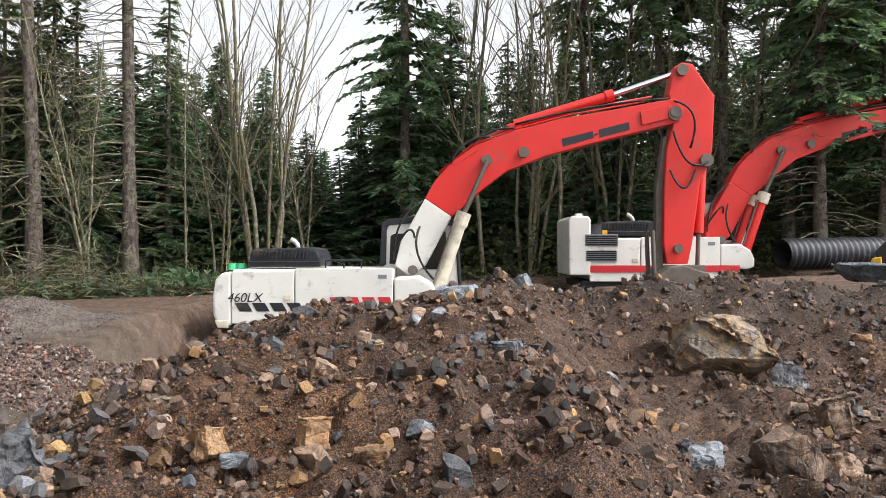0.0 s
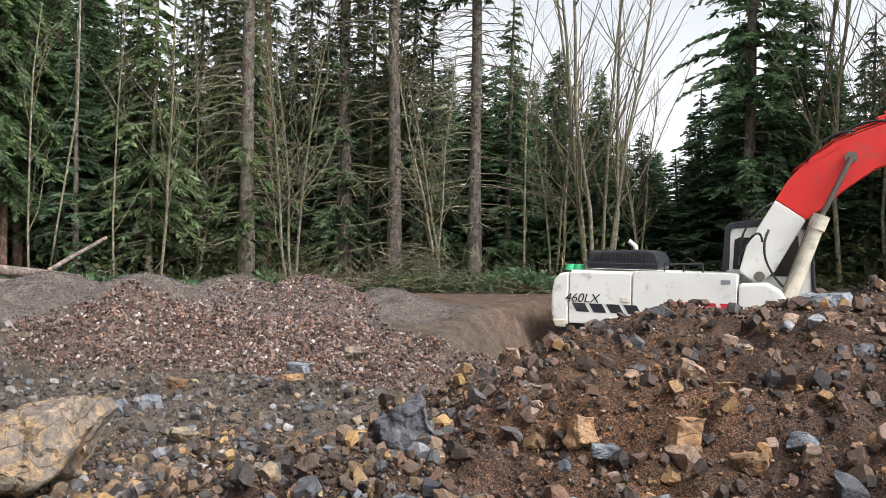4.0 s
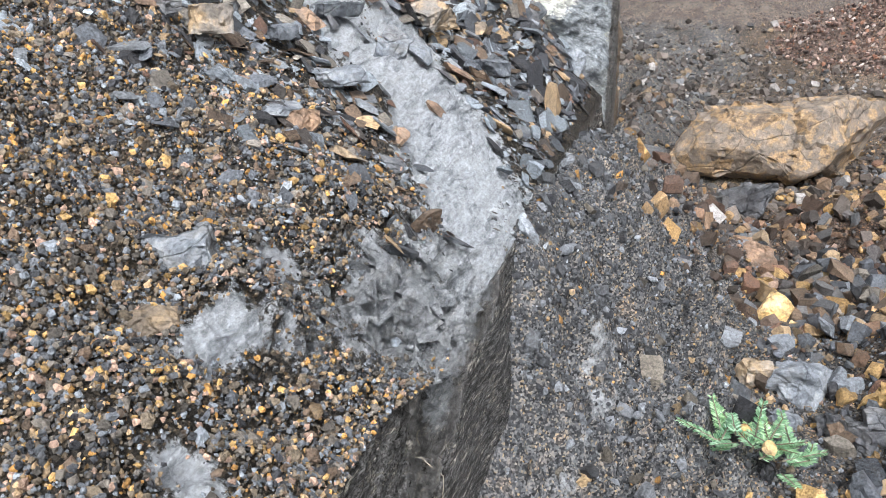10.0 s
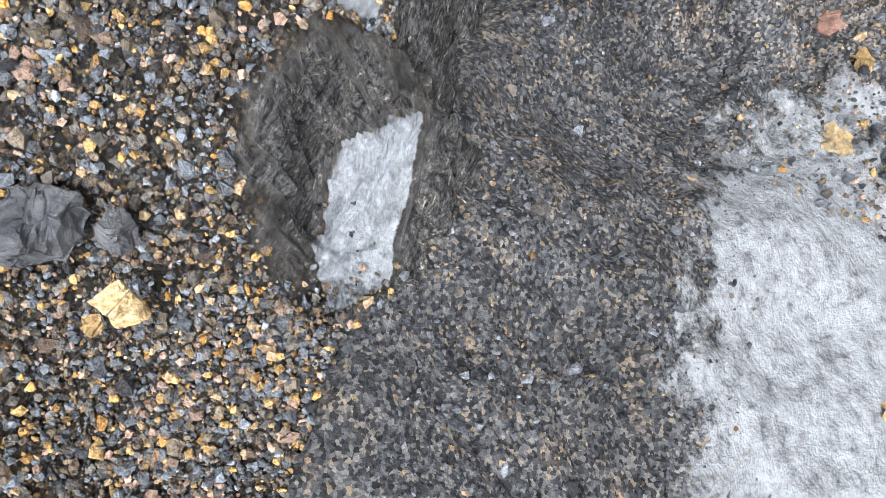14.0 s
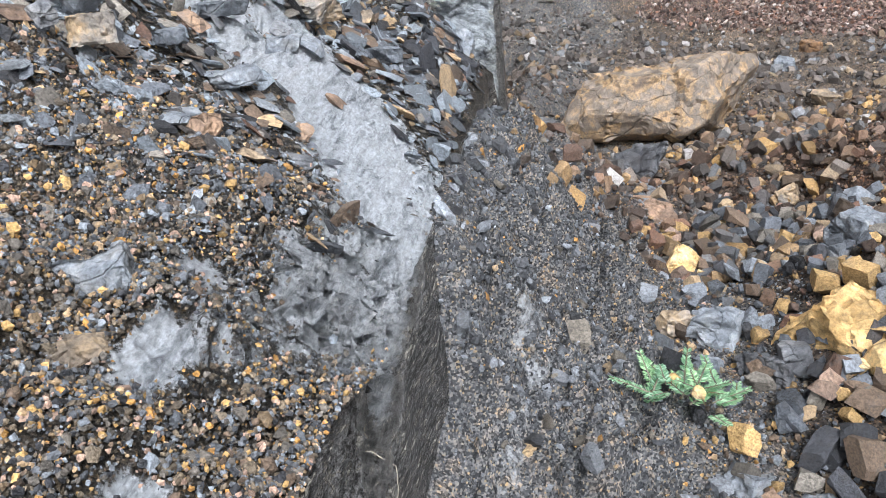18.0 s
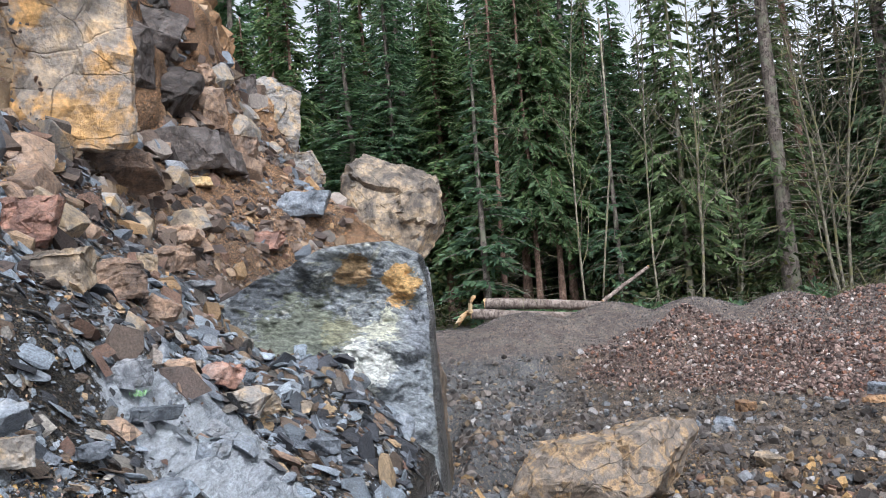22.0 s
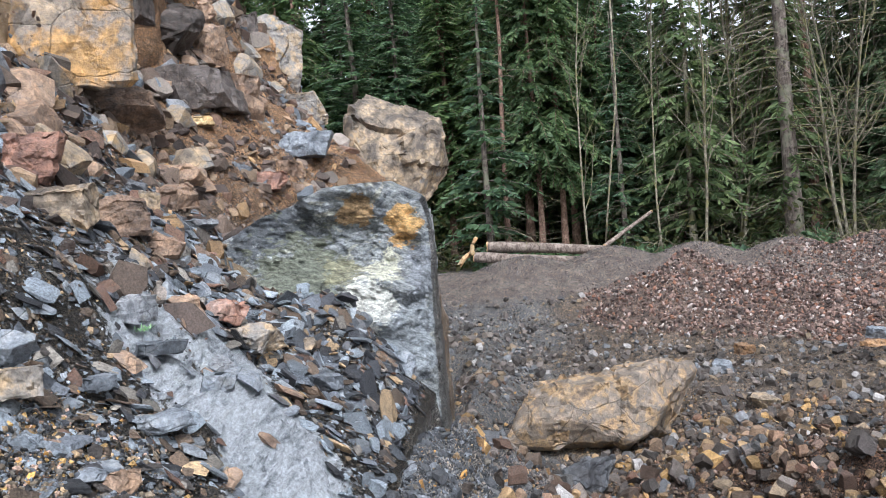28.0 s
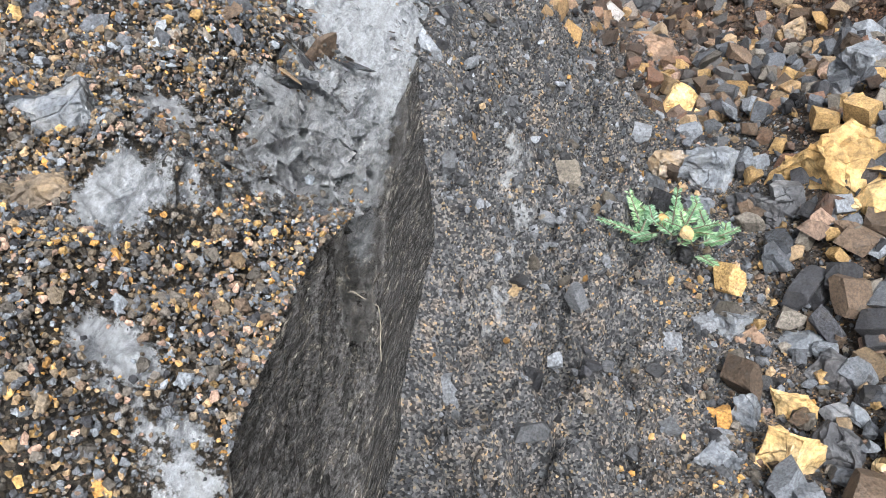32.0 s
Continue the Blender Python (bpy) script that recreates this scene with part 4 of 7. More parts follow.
SHAPES = {"block": (13, 5.0, 0.022), "slab": (12, 5.0, 0.018), "round": (26, 2.6, 0.03), "boulder": (22, 4.0, 0.025), "ball": (40, 2.0, 0.02), "wedge": (9, 2.6, 0.02), "brick": (10, 9.0, 0.02)}


def rock(name, label, at, size, yaw, material, kind, seed):
    """One rock, its base at the given place: size is across, deep and high as seen from the path."""
    count, power, ease = SHAPES[kind]
    big = max(size)
    if kind in ("round", "ball"):
        bm = hull(seed * 7 + 3, count, power)
    else:
        bm = chipped(seed * 7 + 3, {"boulder": 14, "slab": 6, "wedge": 9}.get(kind, 8), kind == "slab")
    if kind == "brick":
        bm.free()
        bm = box(bmesh.new(), (1, 1, 1), bevel=0.0)
        for v in bm.verts:
            v.co += noise.noise_vector(v.co * 3 + Vector((seed, 0, 0))) * 0.13
    def fit_to(span):
        lo = [min(v.co[i] for v in bm.verts) for i in range(3)]
        hi = [max(v.co[i] for v in bm.verts) for i in range(3)]
        for v in bm.verts:
            v.co = Vector(((v.co[i] - lo[i]) / (hi[i] - lo[i]) - (0.5 if i < 2 else 0)) * span[i] for i in range(3))

    mean = sum(size) / 3
    own = [q / mean for q in size]
    bmesh.ops.dissolve_limit(bm, angle_limit=radians(10), verts=bm.verts, edges=bm.edges)
    fit_to(own)
    bmesh.ops.bevel(bm, geom=list(bm.edges), offset=ease * 0.7, segments=1, affect="EDGES", profile=0.7)
    bmesh.ops.triangulate(bm, faces=bm.faces)
    goal = 0.035 if big > 0.9 else 0.06 if big > 0.25 else 0.11
    for _ in range(6):
        long = [e for e in bm.edges if e.calc_length() > goal * 1.5]
        if not long or len(bm.faces) > (14000 if big > 0.9 else 4000):
            break
        bmesh.ops.subdivide_edges(bm, edges=long, cuts=1)
        bmesh.ops.triangulate(bm, faces=bm.faces)
    bm.normal_update()
    off = Vector((seed * 3.7, seed * 1.3, seed * 2.1))
    for v in bm.verts:
        step = noise.fractal(v.co * 2.2 + off, 0.8, 2.1, 5)
        cell = noise.cell(v.co * 2.4 + noise.noise_vector(v.co * 2 + off) * 0.5 + off) - 0.5
        chip = min(0, noise.noise(v.co * 3.2 + off) + 0.15)
        nick = noise.cell(v.co * 7.3 + noise.noise_vector(v.co * 5 + off) * 0.5 + off) - 0.5
        calm = 0.6 if big > 0.5 else 1.0
        v.co += v.normal * calm * (0.03 * step + 0.05 * cell + 0.02 * nick + 0.1 * chip)
    fit_to(size)
    me = bpy.data.meshes.new(name)
    bm.to_mesh(me)
    bm.free()
    me.materials.append(material)
    ob = tagged(new(name, me), label, name)
    ob.matrix_basis = pose(*at, 0, 0, yaw)
    return ob


TEMPLATES = []
for seed in range(24):
    bm = chipped(900 + seed, 7, seed % 2 == 0)
    bmesh.ops.triangulate(bm, faces=bm.faces)
    bm.verts.index_update()
    TEMPLATES.append((np.array([v.co[:] for v in bm.verts]), np.array([[v.index for v in f.verts] for f in bm.faces])))
    bm.free()


FLAKES = []
for seed in range(24):
    bm = bmesh.new()
    rnd = random.Random(300 + seed)
    for i in range(9):
        # points spread round a lump, pushed in and out
        up = 1 - 2 * (i + 0.5) / 9
        a, r = i * 2.4 + rnd.uniform(-0.5, 0.5), math.sqrt(1 - up * up)
        bm.verts.new(Vector((r * math.cos(a), r * math.sin(a), up)) * 0.56 * rnd.uniform(0.8, 1.12))
    bmesh.ops.convex_hull(bm, input=bm.verts)
    bmesh.ops.delete(bm, geom=[v for v in bm.verts if not v.link_faces], context="VERTS")
    bm.verts.index_update()
    FLAKES.append((np.array([v.co[:] for v in bm.verts]), np.array([[v.index for v in f.verts] for f in bm.faces])))
    bm.free()


def turned(rng, n, tilt):
    """Random turns: any heading, tipped by about tilt radians."""
    a, b, c = rng.uniform(0, 2 * np.pi, n), rng.normal(0, tilt, n), rng.normal(0, tilt, n)
    one, nil = np.ones(n), np.zeros(n)
    za = np.stack([np.cos(a), -np.sin(a), nil, np.sin(a), np.cos(a), nil, nil, nil, one], -1).reshape(n, 3, 3)
    xb = np.stack([one, nil, nil, nil, np.cos(b), -np.sin(b), nil, np.sin(b), np.cos(b)], -1).reshape(n, 3, 3)
    yc = np.stack([np.cos(c), nil, np.sin(c), nil, one, nil, -np.sin(c), nil, np.cos(c)], -1).reshape(n, 3, 3)
    return xb @ yc @ za


def scatter(name, label, places, sizes, flat, material, seed, sink=0.25, tilt=0.5, lay=None, pile=0.0):
    """Many loose stones in one mesh; flat is their height to their width. lay: the ground's normals."""
    rng = np.random.default_rng(seed)
    n = len(places)
    shape = np.stack([rng.uniform(0.8, 1.25, n), rng.uniform(0.55, 1.0, n), flat * rng.uniform(0.6, 1.5, n)], -1) * sizes[:, None]
    turn = turned(rng, n, tilt)
    if lay is not None:
        up = lay / np.linalg.norm(lay, axis=1, keepdims=True)
        side = np.cross(up, np.array([0.3, 1.0, 0.1]))
        side /= np.linalg.norm(side, axis=1, keepdims=True)
        turn = np.stack([side, np.cross(up, side), up], -1) @ turn
    kind = rng.integers(0, len(TEMPLATES), n) + np.where(sizes < 0.045, len(TEMPLATES), 0)
    vs, fs, base = [], [], 0
    for k, (tv, tf) in enumerate(TEMPLATES + FLAKES):
        pick = np.where(kind == k)[0]
        if not len(pick):
            continue
        local = tv[None] * shape[pick][:, None]
        out = np.einsum("nij,nvj->nvi", turn[pick], local) + places[pick][:, None]
        out[..., 2] += (shape[pick][:, 2] * (0.5 - sink) + pile * shape[pick][:, 2] * rng.uniform(0, 1, len(pick)) ** 2)[:, None]
        vs.append(out.reshape(-1, 3))
        fs.append((tf[None] + (np.arange(len(pick)) * len(tv))[:, None, None]).reshape(-1, 3) + base)
        base += len(pick) * len(tv)
    return tagged(new(name, mesh_np(name, np.concatenate(vs), np.concatenate(fs), material)), label, "stones", kind="stuff")


def on_ground(x, y):
    e = 0.03
    z = ground_z(x, y)
    return np.c_[x, y, z], np.c_[(z - ground_z(x + e, y)) / e, (z - ground_z(x, y + e)) / e, np.ones_like(z)]


def on_bank(s, w):
    e = 0.03
    d = bank_edge(s) - w
    x, y = to_xy(s, d)
    z = bank_z(s, w)
    zs, zd = (bank_z(s + e, w) - z) / e, (z - bank_z(s, w + e)) / e
    return np.c_[x, y, z], np.c_[-(zs * -0.825 + zd * 0.565), -(zs * 0.565 + zd * 0.825), np.ones_like(z)]


def graded(rng, n, lo, hi, steep=1.8):
    """Sizes between lo and hi, the small ones by far the most."""
    u = rng.uniform(0, 1, n)
    return (lo**-steep + u * (hi**-steep - lo**-steep)) ** (-1 / steep)


rng = np.random.default_rng(11)
s, w = rng.uniform(-1.1, 2.0, 125000), 1.25 * rng.uniform(0, 1, 125000) ** 1.15 + 0.004
keep = (rng.uniform(0, 1, 125000) > 1.7 * bare(s, w) + 0.97 * rock_end(s) * ramp(0.05, 0.02, w - scoop_rim(s))) & (rng.uniform(0, 1, 125000) < ramp(1.9, 0.9, s))
p, nrm = on_bank(s[keep], w[keep])
scatter("bench_gravel", "grey, black and ochre pebbles strewn over the bank", p, graded(rng, len(p), 0.0055, 0.019, 1.6), 0.65, M_NEAR, 1, sink=0.05, tilt=0.8, lay=nrm, pile=0.7)
s, w = rng.uniform(-1.1, 1.7, 8000), rng.uniform(0.02, 1.3, 8000)
keep = rng.uniform(0, 1, 8000) > 1.5 * bare(s, w) + 0.2 + rock_end(s) * ramp(0.05, 0.02, w - scoop_rim(s))
p, nrm = on_bank(s[keep], w[keep])
scatter("bench_pebbles", "ochre, tan and slate pebbles on the bank", p, graded(rng, len(p), 0.014, 0.034, 2.0), 0.6, M_NEAR, 31, sink=0.05, lay=nrm)
s, w = rng.uniform(0.7, 4.4, 30000), rng.uniform(0.03, 2.3, 30000)
keep = (rng.uniform(0, 1, 30000) > 1.4 * bare(s, w)) & (rng.uniform(0, 1, 30000) < ramp(0.7, 1.6, s))
p, nrm = on_bank(s[keep], w[keep])
scatter("slate_scree", "blue-grey slate flakes sliding down the bank", p, graded(rng, len(p), 0.012, 0.085, 1.9), 0.15, M_SLATE, 2, lay=nrm, sink=0.0, tilt=0.3, pile=2.5)
s, w = rng.uniform(2.4, 12.5, 11000), rng.uniform(0.7, 2.6, 11000)
keep = rng.uniform(0, 1, 11000) < ramp(0.7, 1.5, w + 0.25 * ramp(4, 6, s) * 3)
p, nrm = on_bank(s[keep], w[keep])
scatter("upper_rubble", "brown and rusty broken rock under the cliff", p, graded(rng, len(p), 0.02, 0.2, 1.8), 0.4, M_UPPER, 3, lay=nrm)
s, d = rng.uniform(-1.3, 4.6, 34000), rng.uniform(0.05, 1.2, 34000)
x, y = to_xy(s, d)
keep = rng.uniform(0, 1, len(x)) > 1.1 * clay_at(x, y) + 0.5 * ramp(0.75, 0.45, d) * ramp(0.4, 1.0, s)
p, nrm = on_ground(x[keep], y[keep])
scatter("talus_chips", "dark grey crushed rock chips along the fault", p, graded(rng, len(p), 0.005, 0.036, 2.1), 0.55, M_TALUS, 4, sink=0.08, tilt=0.7, lay=nrm)
s, d = rng.uniform(1.5, 4.1, 11000), rng.uniform(-0.05, 0.55, 11000)
p, nrm = on_ground(*to_xy(s, d))
scatter("lip_chips", "brown and grey rock chips spilling over the lip", p, graded(rng, len(p), 0.008, 0.055, 2.0), 0.45, M_TALUS, 17, lay=nrm)
s, d = rng.uniform(0.2, 4.0, 10000), rng.normal(1.85, 0.65, 10000)
keep = (d > 0.75) & (s + 0.6 * (d - 1.9) < 3.6)
x, y = to_xy(s[keep], d[keep])
p, nrm = on_ground(x, y)
scatter("trench_stones", "ochre, grey and brown stones beside the trench", p, graded(rng, len(p), 0.012, 0.09, 1.9), 0.75, M_TRENCH, 5, sink=0.05, tilt=0.8, lay=nrm, pile=0.5)
s, d = rng.uniform(0.3, 3.2, 9000), rng.normal(0.85, 0.16, 9000)
p, nrm = on_ground(*to_xy(s, d))
scatter("trench_grit", "ochre and brown grit between the talus and the cobbles", p, graded(rng, len(p), 0.005, 0.032, 2.0), 0.7, M_NEAR, 33, sink=0.05, tilt=0.7, lay=nrm)
s, d = rng.uniform(0.1, 3.8, 2600), rng.normal(1.8, 0.5, 2600)
keep = (d > 0.85) & (s + 0.8 * (d - 1.9) < 3.4)
p, nrm = on_ground(*to_xy(s[keep], d[keep]))
scatter("trench_cobbles", "grey and ochre angular cobbles packed beside the trench", p, graded(rng, len(p), 0.03, 0.1, 1.7), 0.85, M_TRENCH, 15, sink=0.0, tilt=0.8, lay=nrm, pile=0.6)
a, r = np.radians(rng.uniform(18, 60, 13000)), rng.uniform(3.3, 9.5, 13000)
x, y = -0.45 - r * np.sin(a), -0.3 + r * np.cos(a)
keep = rng.uniform(0, 1, 13000) < ramp(66, 38, np.degrees(a) + 2 * (r - 4)) + 0.3
p, nrm = on_ground(x[keep], y[keep])
scatter("pit_rubble", "brown, ochre and grey rubble on the pit floor", p, graded(rng, len(p), 0.02, 0.11, 2.1), 0.7, M_PIT, 16, sink=0.05, tilt=0.8, lay=nrm, pile=0.4)
a, r = np.radians(rng.uniform(26, 66, 15000)), 4.5 + 12.5 * rng.uniform(0, 1, 15000) ** 0.8
x, y = -0.45 - r * np.sin(a), -0.3 + r * np.cos(a)
heaped = sum(heap(x, y, cx, cy, q * 1.1, 1) for cx, cy, q, h in CRUSHED + FINES)
p, nrm = on_ground(x[heaped < 0.02], y[heaped < 0.02])
scatter("pit_floor_stones", "grey and brown stones over the pit floor", p, graded(rng, len(p), 0.025, 0.13, 2.1), 0.65, M_FLOOR, 6, sink=0.1, tilt=0.7, lay=nrm)
pick = rng.integers(0, len(FINES), 16000)
cs = np.array(FINES)[pick]
a, r = rng.uniform(0, 2 * np.pi, 16000), np.sqrt(rng.uniform(0, 1, 16000)) * cs[:, 2] * 1.25
p, nrm = on_ground(cs[:, 0] + r * np.cos(a), cs[:, 1] + r * np.sin(a))
scatter("fine_gravel", "dark grey-brown fine gravel in smooth heaps", p, graded(rng, len(p), 0.02, 0.045, 2.2), 0.7, M_FINES, 34, sink=0.2, tilt=0.8, lay=nrm)
x, y = rng.uniform(-5.2, 7.5, 72000), 1.5 + 10.3 * rng.uniform(0, 1, 72000) ** 1.45
keep = rng.uniform(0, 1, 72000) < ramp(-5.4, -3.4, x) * ramp(1.5, 2.8, y)
path = ramp(0.2, 1.0, x) * ramp(2.8, 2.0, x) * ramp(4.8, 6.0, y) * ramp(9.0, 8, y)
keep &= rng.uniform(0, 1, 72000) > 0.85 * path
p, nrm = on_ground(x[keep], y[keep])
scatter("mound_rubble", "brown, rusty and grey rubble heaped over the mound", p, graded(rng, len(p), 0.016, 0.1, 2.2), 0.7, M_RUBBLE, 7, sink=0.08, tilt=0.8, lay=nrm, pile=0.5)
pick = rng.integers(0, len(CRUSHED), 32000)
cs = np.array(CRUSHED)[pick]
a, r = rng.uniform(0, 2 * np.pi, 32000), np.sqrt(rng.uniform(0, 1, 32000)) * cs[:, 2] * 1.2
p, nrm = on_ground(cs[:, 0] + r * np.cos(a), cs[:, 1] + r * np.sin(a))
scatter("crushed_rock", "reddish brown crushed rock in tipped heaps", p, graded(rng, len(p), 0.026, 0.07, 2.2), 0.75, M_CRUSHED, 8, sink=0.1, tilt=0.8, lay=nrm)

s, d = rng.uniform(0.9, 5.2, 420), rng.uniform(0.1, 0.95, 420)
p, nrm = on_ground(*to_xy(s, d))
scatter("talus_blocks", "dark broken blocks in the talus under the fault", p, graded(rng, len(p), 0.025, 0.09, 1.8), 0.6, M_TALUS, 9, lay=nrm)
s, w = rng.uniform(5.4, 12.2, 1500), rng.uniform(1.9, 3.4, 1500)
p, nrm = on_bank(s, w)
scatter("cliff_rubble", "brown rubble and blocks on the earthy cliff", p, graded(rng, len(p), 0.05, 0.34, 1.5), 0.6, M_UPPER, 10, lay=nrm)

s, w = rng.uniform(2.9, 3.85, 800), rng.uniform(0.06, 1.5, 800)
p, nrm = on_bank(s, w)
scatter("slab_foot_flakes", "dark slate flakes piled at the foot of the slab", p, graded(rng, len(p), 0.04, 0.13, 1.7), 0.18, M_SLATE, 12, sink=0.0, lay=nrm, tilt=0.35, pile=2.5)

# loose stones that can be told apart, one by one
STONE_MESHES = {}
for key, material in (("grey slate", GREY_ROCK), ("ochre", GOLD_ROCK), ("dark", DARK_ROCK), ("brown", BROWN_ROCK), ("tan", TAN_ROCK)):
    for v in range(3):
        bm = chipped(40 + v * 7 + len(key), 9)
        bmesh.ops.dissolve_limit(bm, angle_limit=radians(8), verts=bm.verts, edges=bm.edges)
        bmesh.ops.bevel(bm, geom=list(bm.edges), offset=0.015, segments=1, affect="EDGES")
        me = bpy.data.meshes.new("stone")
        bm.to_mesh(me)
        bm.free()
        me.materials.append(material)
        STONE_MESHES[key, v] = me


def stones(n, seed, where, sizes, mix_of, zone, group, flat):
    rnd = random.Random(seed)
    rs = np.random.default_rng(seed)
    p, nrm = where(rs, n)
    for q, up in zip(p, nrm):
        key = rnd.choice(mix_of)
        ob = tagged(new("stone", STONE_MESHES[key, rnd.randrange(3)]), f"loose {key} stone {zone}", "stone", group)
        size = sizes[0] * (sizes[1] / sizes[0]) ** (rnd.random() ** 1.6)
        turn = Vector(up).to_track_quat("Z", "Y").to_matrix().to_4x4() @ pose(0, 0, 0, rnd.uniform(-20, 20), rnd.uniform(-20, 20), rnd.uniform(0, 360))
        ob.matrix_basis = Matrix.Translation(Vector(q) + Vector((0, 0, size * flat * 0.34))) @ turn @ Matrix.Diagonal((size, size * rnd.uniform(0.6, 0.95), size * flat * rnd.uniform(0.7, 1.3), 1))


stones(130, 21, lambda rs, n: on_bank(rs.uniform(1.4, 3.9, n), rs.uniform(0.35, 2.0, n)), (0.05, 0.13), ("grey slate", "grey slate", "dark", "brown", "tan"), "on the slate bank", "stones on the bank", 0.2)
stones(50, 22, lambda rs, n: on_bank(rs.uniform(3.0, 9.0, n), rs.uniform(1.5, 2.2, n)), (0.12, 0.34), ("brown", "brown", "tan", "dark"), "under the cliff", "stones under the cliff", 0.55)
stones(75, 29, lambda rs, n: on_ground(*to_xy(rs.uniform(0.4, 3.6, n), rs.uniform(1.05, 2.4, n))), (0.05, 0.14), ("ochre", "grey slate", "dark", "tan", "grey slate"), "beside the trench", "stones beside the trench", 0.7)
stones(80, 24, lambda rs, n: on_ground(rs.uniform(-2.8, 5.5, n), rs.uniform(3.9, 8.5, n)), (0.08, 0.2), ("brown", "brown", "dark"), "on the rubble mound", "stones on the mound", 0.65)


# ---- the striated slab at the end of the fault, and the tan cliff block ----
def slab_path(u):
    """Plan of the slab's foot from its left end round the corner and back: s, d, top, foot."""
    k = (0, 0.16, 0.34, 0.5, 0.62, 0.70, 0.76, 0.86, 1.0)
    s = np.interp(u, k, (4.25, 3.86, 3.78, 3.80, 3.86, 3.95, 4.12, 4.7, 5.6))
    d = np.interp(u, k, (-1.75, -1.42, -1.0, -0.58, -0.26, -0.06, 0.035, 0.0, -0.1))
    top = np.interp(u, k, (-0.25, -0.1, 0.1, 0.25, 0.27, 0.16, -0.02, -0.02, -0.2))
    foot = np.interp(u, k, (-0.6, -0.75, -0.9, -1.05, -1.2, -1.4, -1.5, -1.5, -1.6))
    return s, d, top, foot


us, vs = np.linspace(0, 1, 330), np.r_[np.linspace(0, 1, 120), np.linspace(1.02, 2, 60)]
U, Vv = np.meshgrid(us, vs, indexing="ij")
ps, pd, ptop, pfoot = slab_path(U)
rise = np.clip(Vv, 0, 1)
back = np.clip(Vv - 1, 0, 1)
pz = pfoot + (ptop - pfoot) * rise
side = ramp(0.68, 0.78, U)
tread = fbm(pd * 3.6 + pz * 1.6, pz * 6.0, 7.0, 4) * 3.0
tread = (np.floor(tread) + ramp(0.55, 1.0, tread - np.floor(tread))) / 3.0
swell = (0.06 * fbm(pd * 2.2, pz * 3.2, 5.0, 5) + 0.075 * tread + 0.035 * np.abs(fbm(pd * 6, pz * 8 + ps, 1.0, 5))) * (1 - 0.8 * side)
hollow = 0.1 * bump(pd, pz, -0.55, -0.1, 0.42, 0.2) * (1 - side)
ps = ps + (0.28 * rise**2 * (1 - side) - 0.02) + (swell + hollow) * (1 - side) + back * 1.3 * (1 - side)
pd = pd - swell * side * 0.6 - back * 0.9 * side - 0.05 * rise * side
pz = pz + back * (0.25 * np.sin(back * 2.2)) + 0.03 * back * fbm(ps * 4, pd * 4, 2.0, 3) - 0.7 * back**3
qx, qy = to_xy(ps, pd)
outcrop = thing("rock_outcrop", "grey slickensided slab with quartz and rusty stains", "rock outcrop")
cut = int(330 * 0.735)
for name, a, b, material, label in (("slab_face", 0, cut + 1, SLAB, "polished grey-green slab face"), ("fault_side", cut, 330, BANK, "dark striated side of the slab")):
    shape = (b - a, len(vs))
    verts = np.c_[qx[a:b].ravel(), qy[a:b].ravel(), pz[a:b].ravel()]
    one = np.ones(len(verts))
    cols = {"soil": np.outer(one, (0.15, 0.15, 0.155)), "cover": np.c_[one * 0, one * ramp(1.25, 1.05, Vv[a:b].ravel()) * 0.8, one * 0]}
    ob = new(name, mesh_np(name, verts, grid_faces(*shape)[:, ::-1], material, False, cols))
    ob.parent = outcrop
    tagged(ob, label)


def cliff_block(label, at, size, yaw, tilt, material, seed):
    """A huge block in the cliff: flat joint faces, stepped and split."""
    bm = bmesh.new()
    box(bm, (1, 1, 1))
    for v in bm.verts:
        v.co += noise.noise_vector(v.co * 3 + Vector((seed, 2, 0))) * 0.14
    bmesh.ops.bevel(bm, geom=list(bm.edges), offset=0.03, segments=2, affect="EDGES")
    bmesh.ops.triangulate(bm, faces=bm.faces)
    for _ in range(5):
        bmesh.ops.subdivide_edges(bm, edges=[e for e in bm.edges if e.calc_length() > 0.035], cuts=1)
        bmesh.ops.triangulate(bm, faces=bm.faces)
    bm.normal_update()
    off = Vector((seed * 3.1, seed, 0))
    for v in bm.verts:
        cell = noise.cell(Vector((v.co.x * 2.4, v.co.y * 2.4, v.co.z * 2.9)) + noise.noise_vector(v.co * 1.7 + off) * 0.35 + off) - 0.5
        v.co += v.normal * (0.035 * cell + 0.028 * noise.fractal(v.co * 3 + off, 0.8, 2.1, 5))
        v.co = Vector((v.co.x * size[0], v.co.y * size[1], v.co.z * size[2]))
    me = bpy.data.meshes.new("cliff_block")
    bm.to_mesh(me)
    bm.free()
    me.materials.append(material)
    ob = tagged(new("cliff_block", me), label, "rock")
    ob.matrix_basis = pose(*at, 0, 0, yaw) @ pose(0, 0, 0, *tilt)
    return ob
cliff_block("weathered brown ledge under the tan cliff", (-6.46, -0.69, 0.92), (1.86, 1.20, 0.39), 94, (0, 0, 0), BROWN_ROCK, 5)
cliff_block("dark overhanging block on the cliff", (-6.64, -0.41, 2.54), (1.62, 1.60, 0.73), 91, (0, 0, 0), BROWN_ROCK, 8)


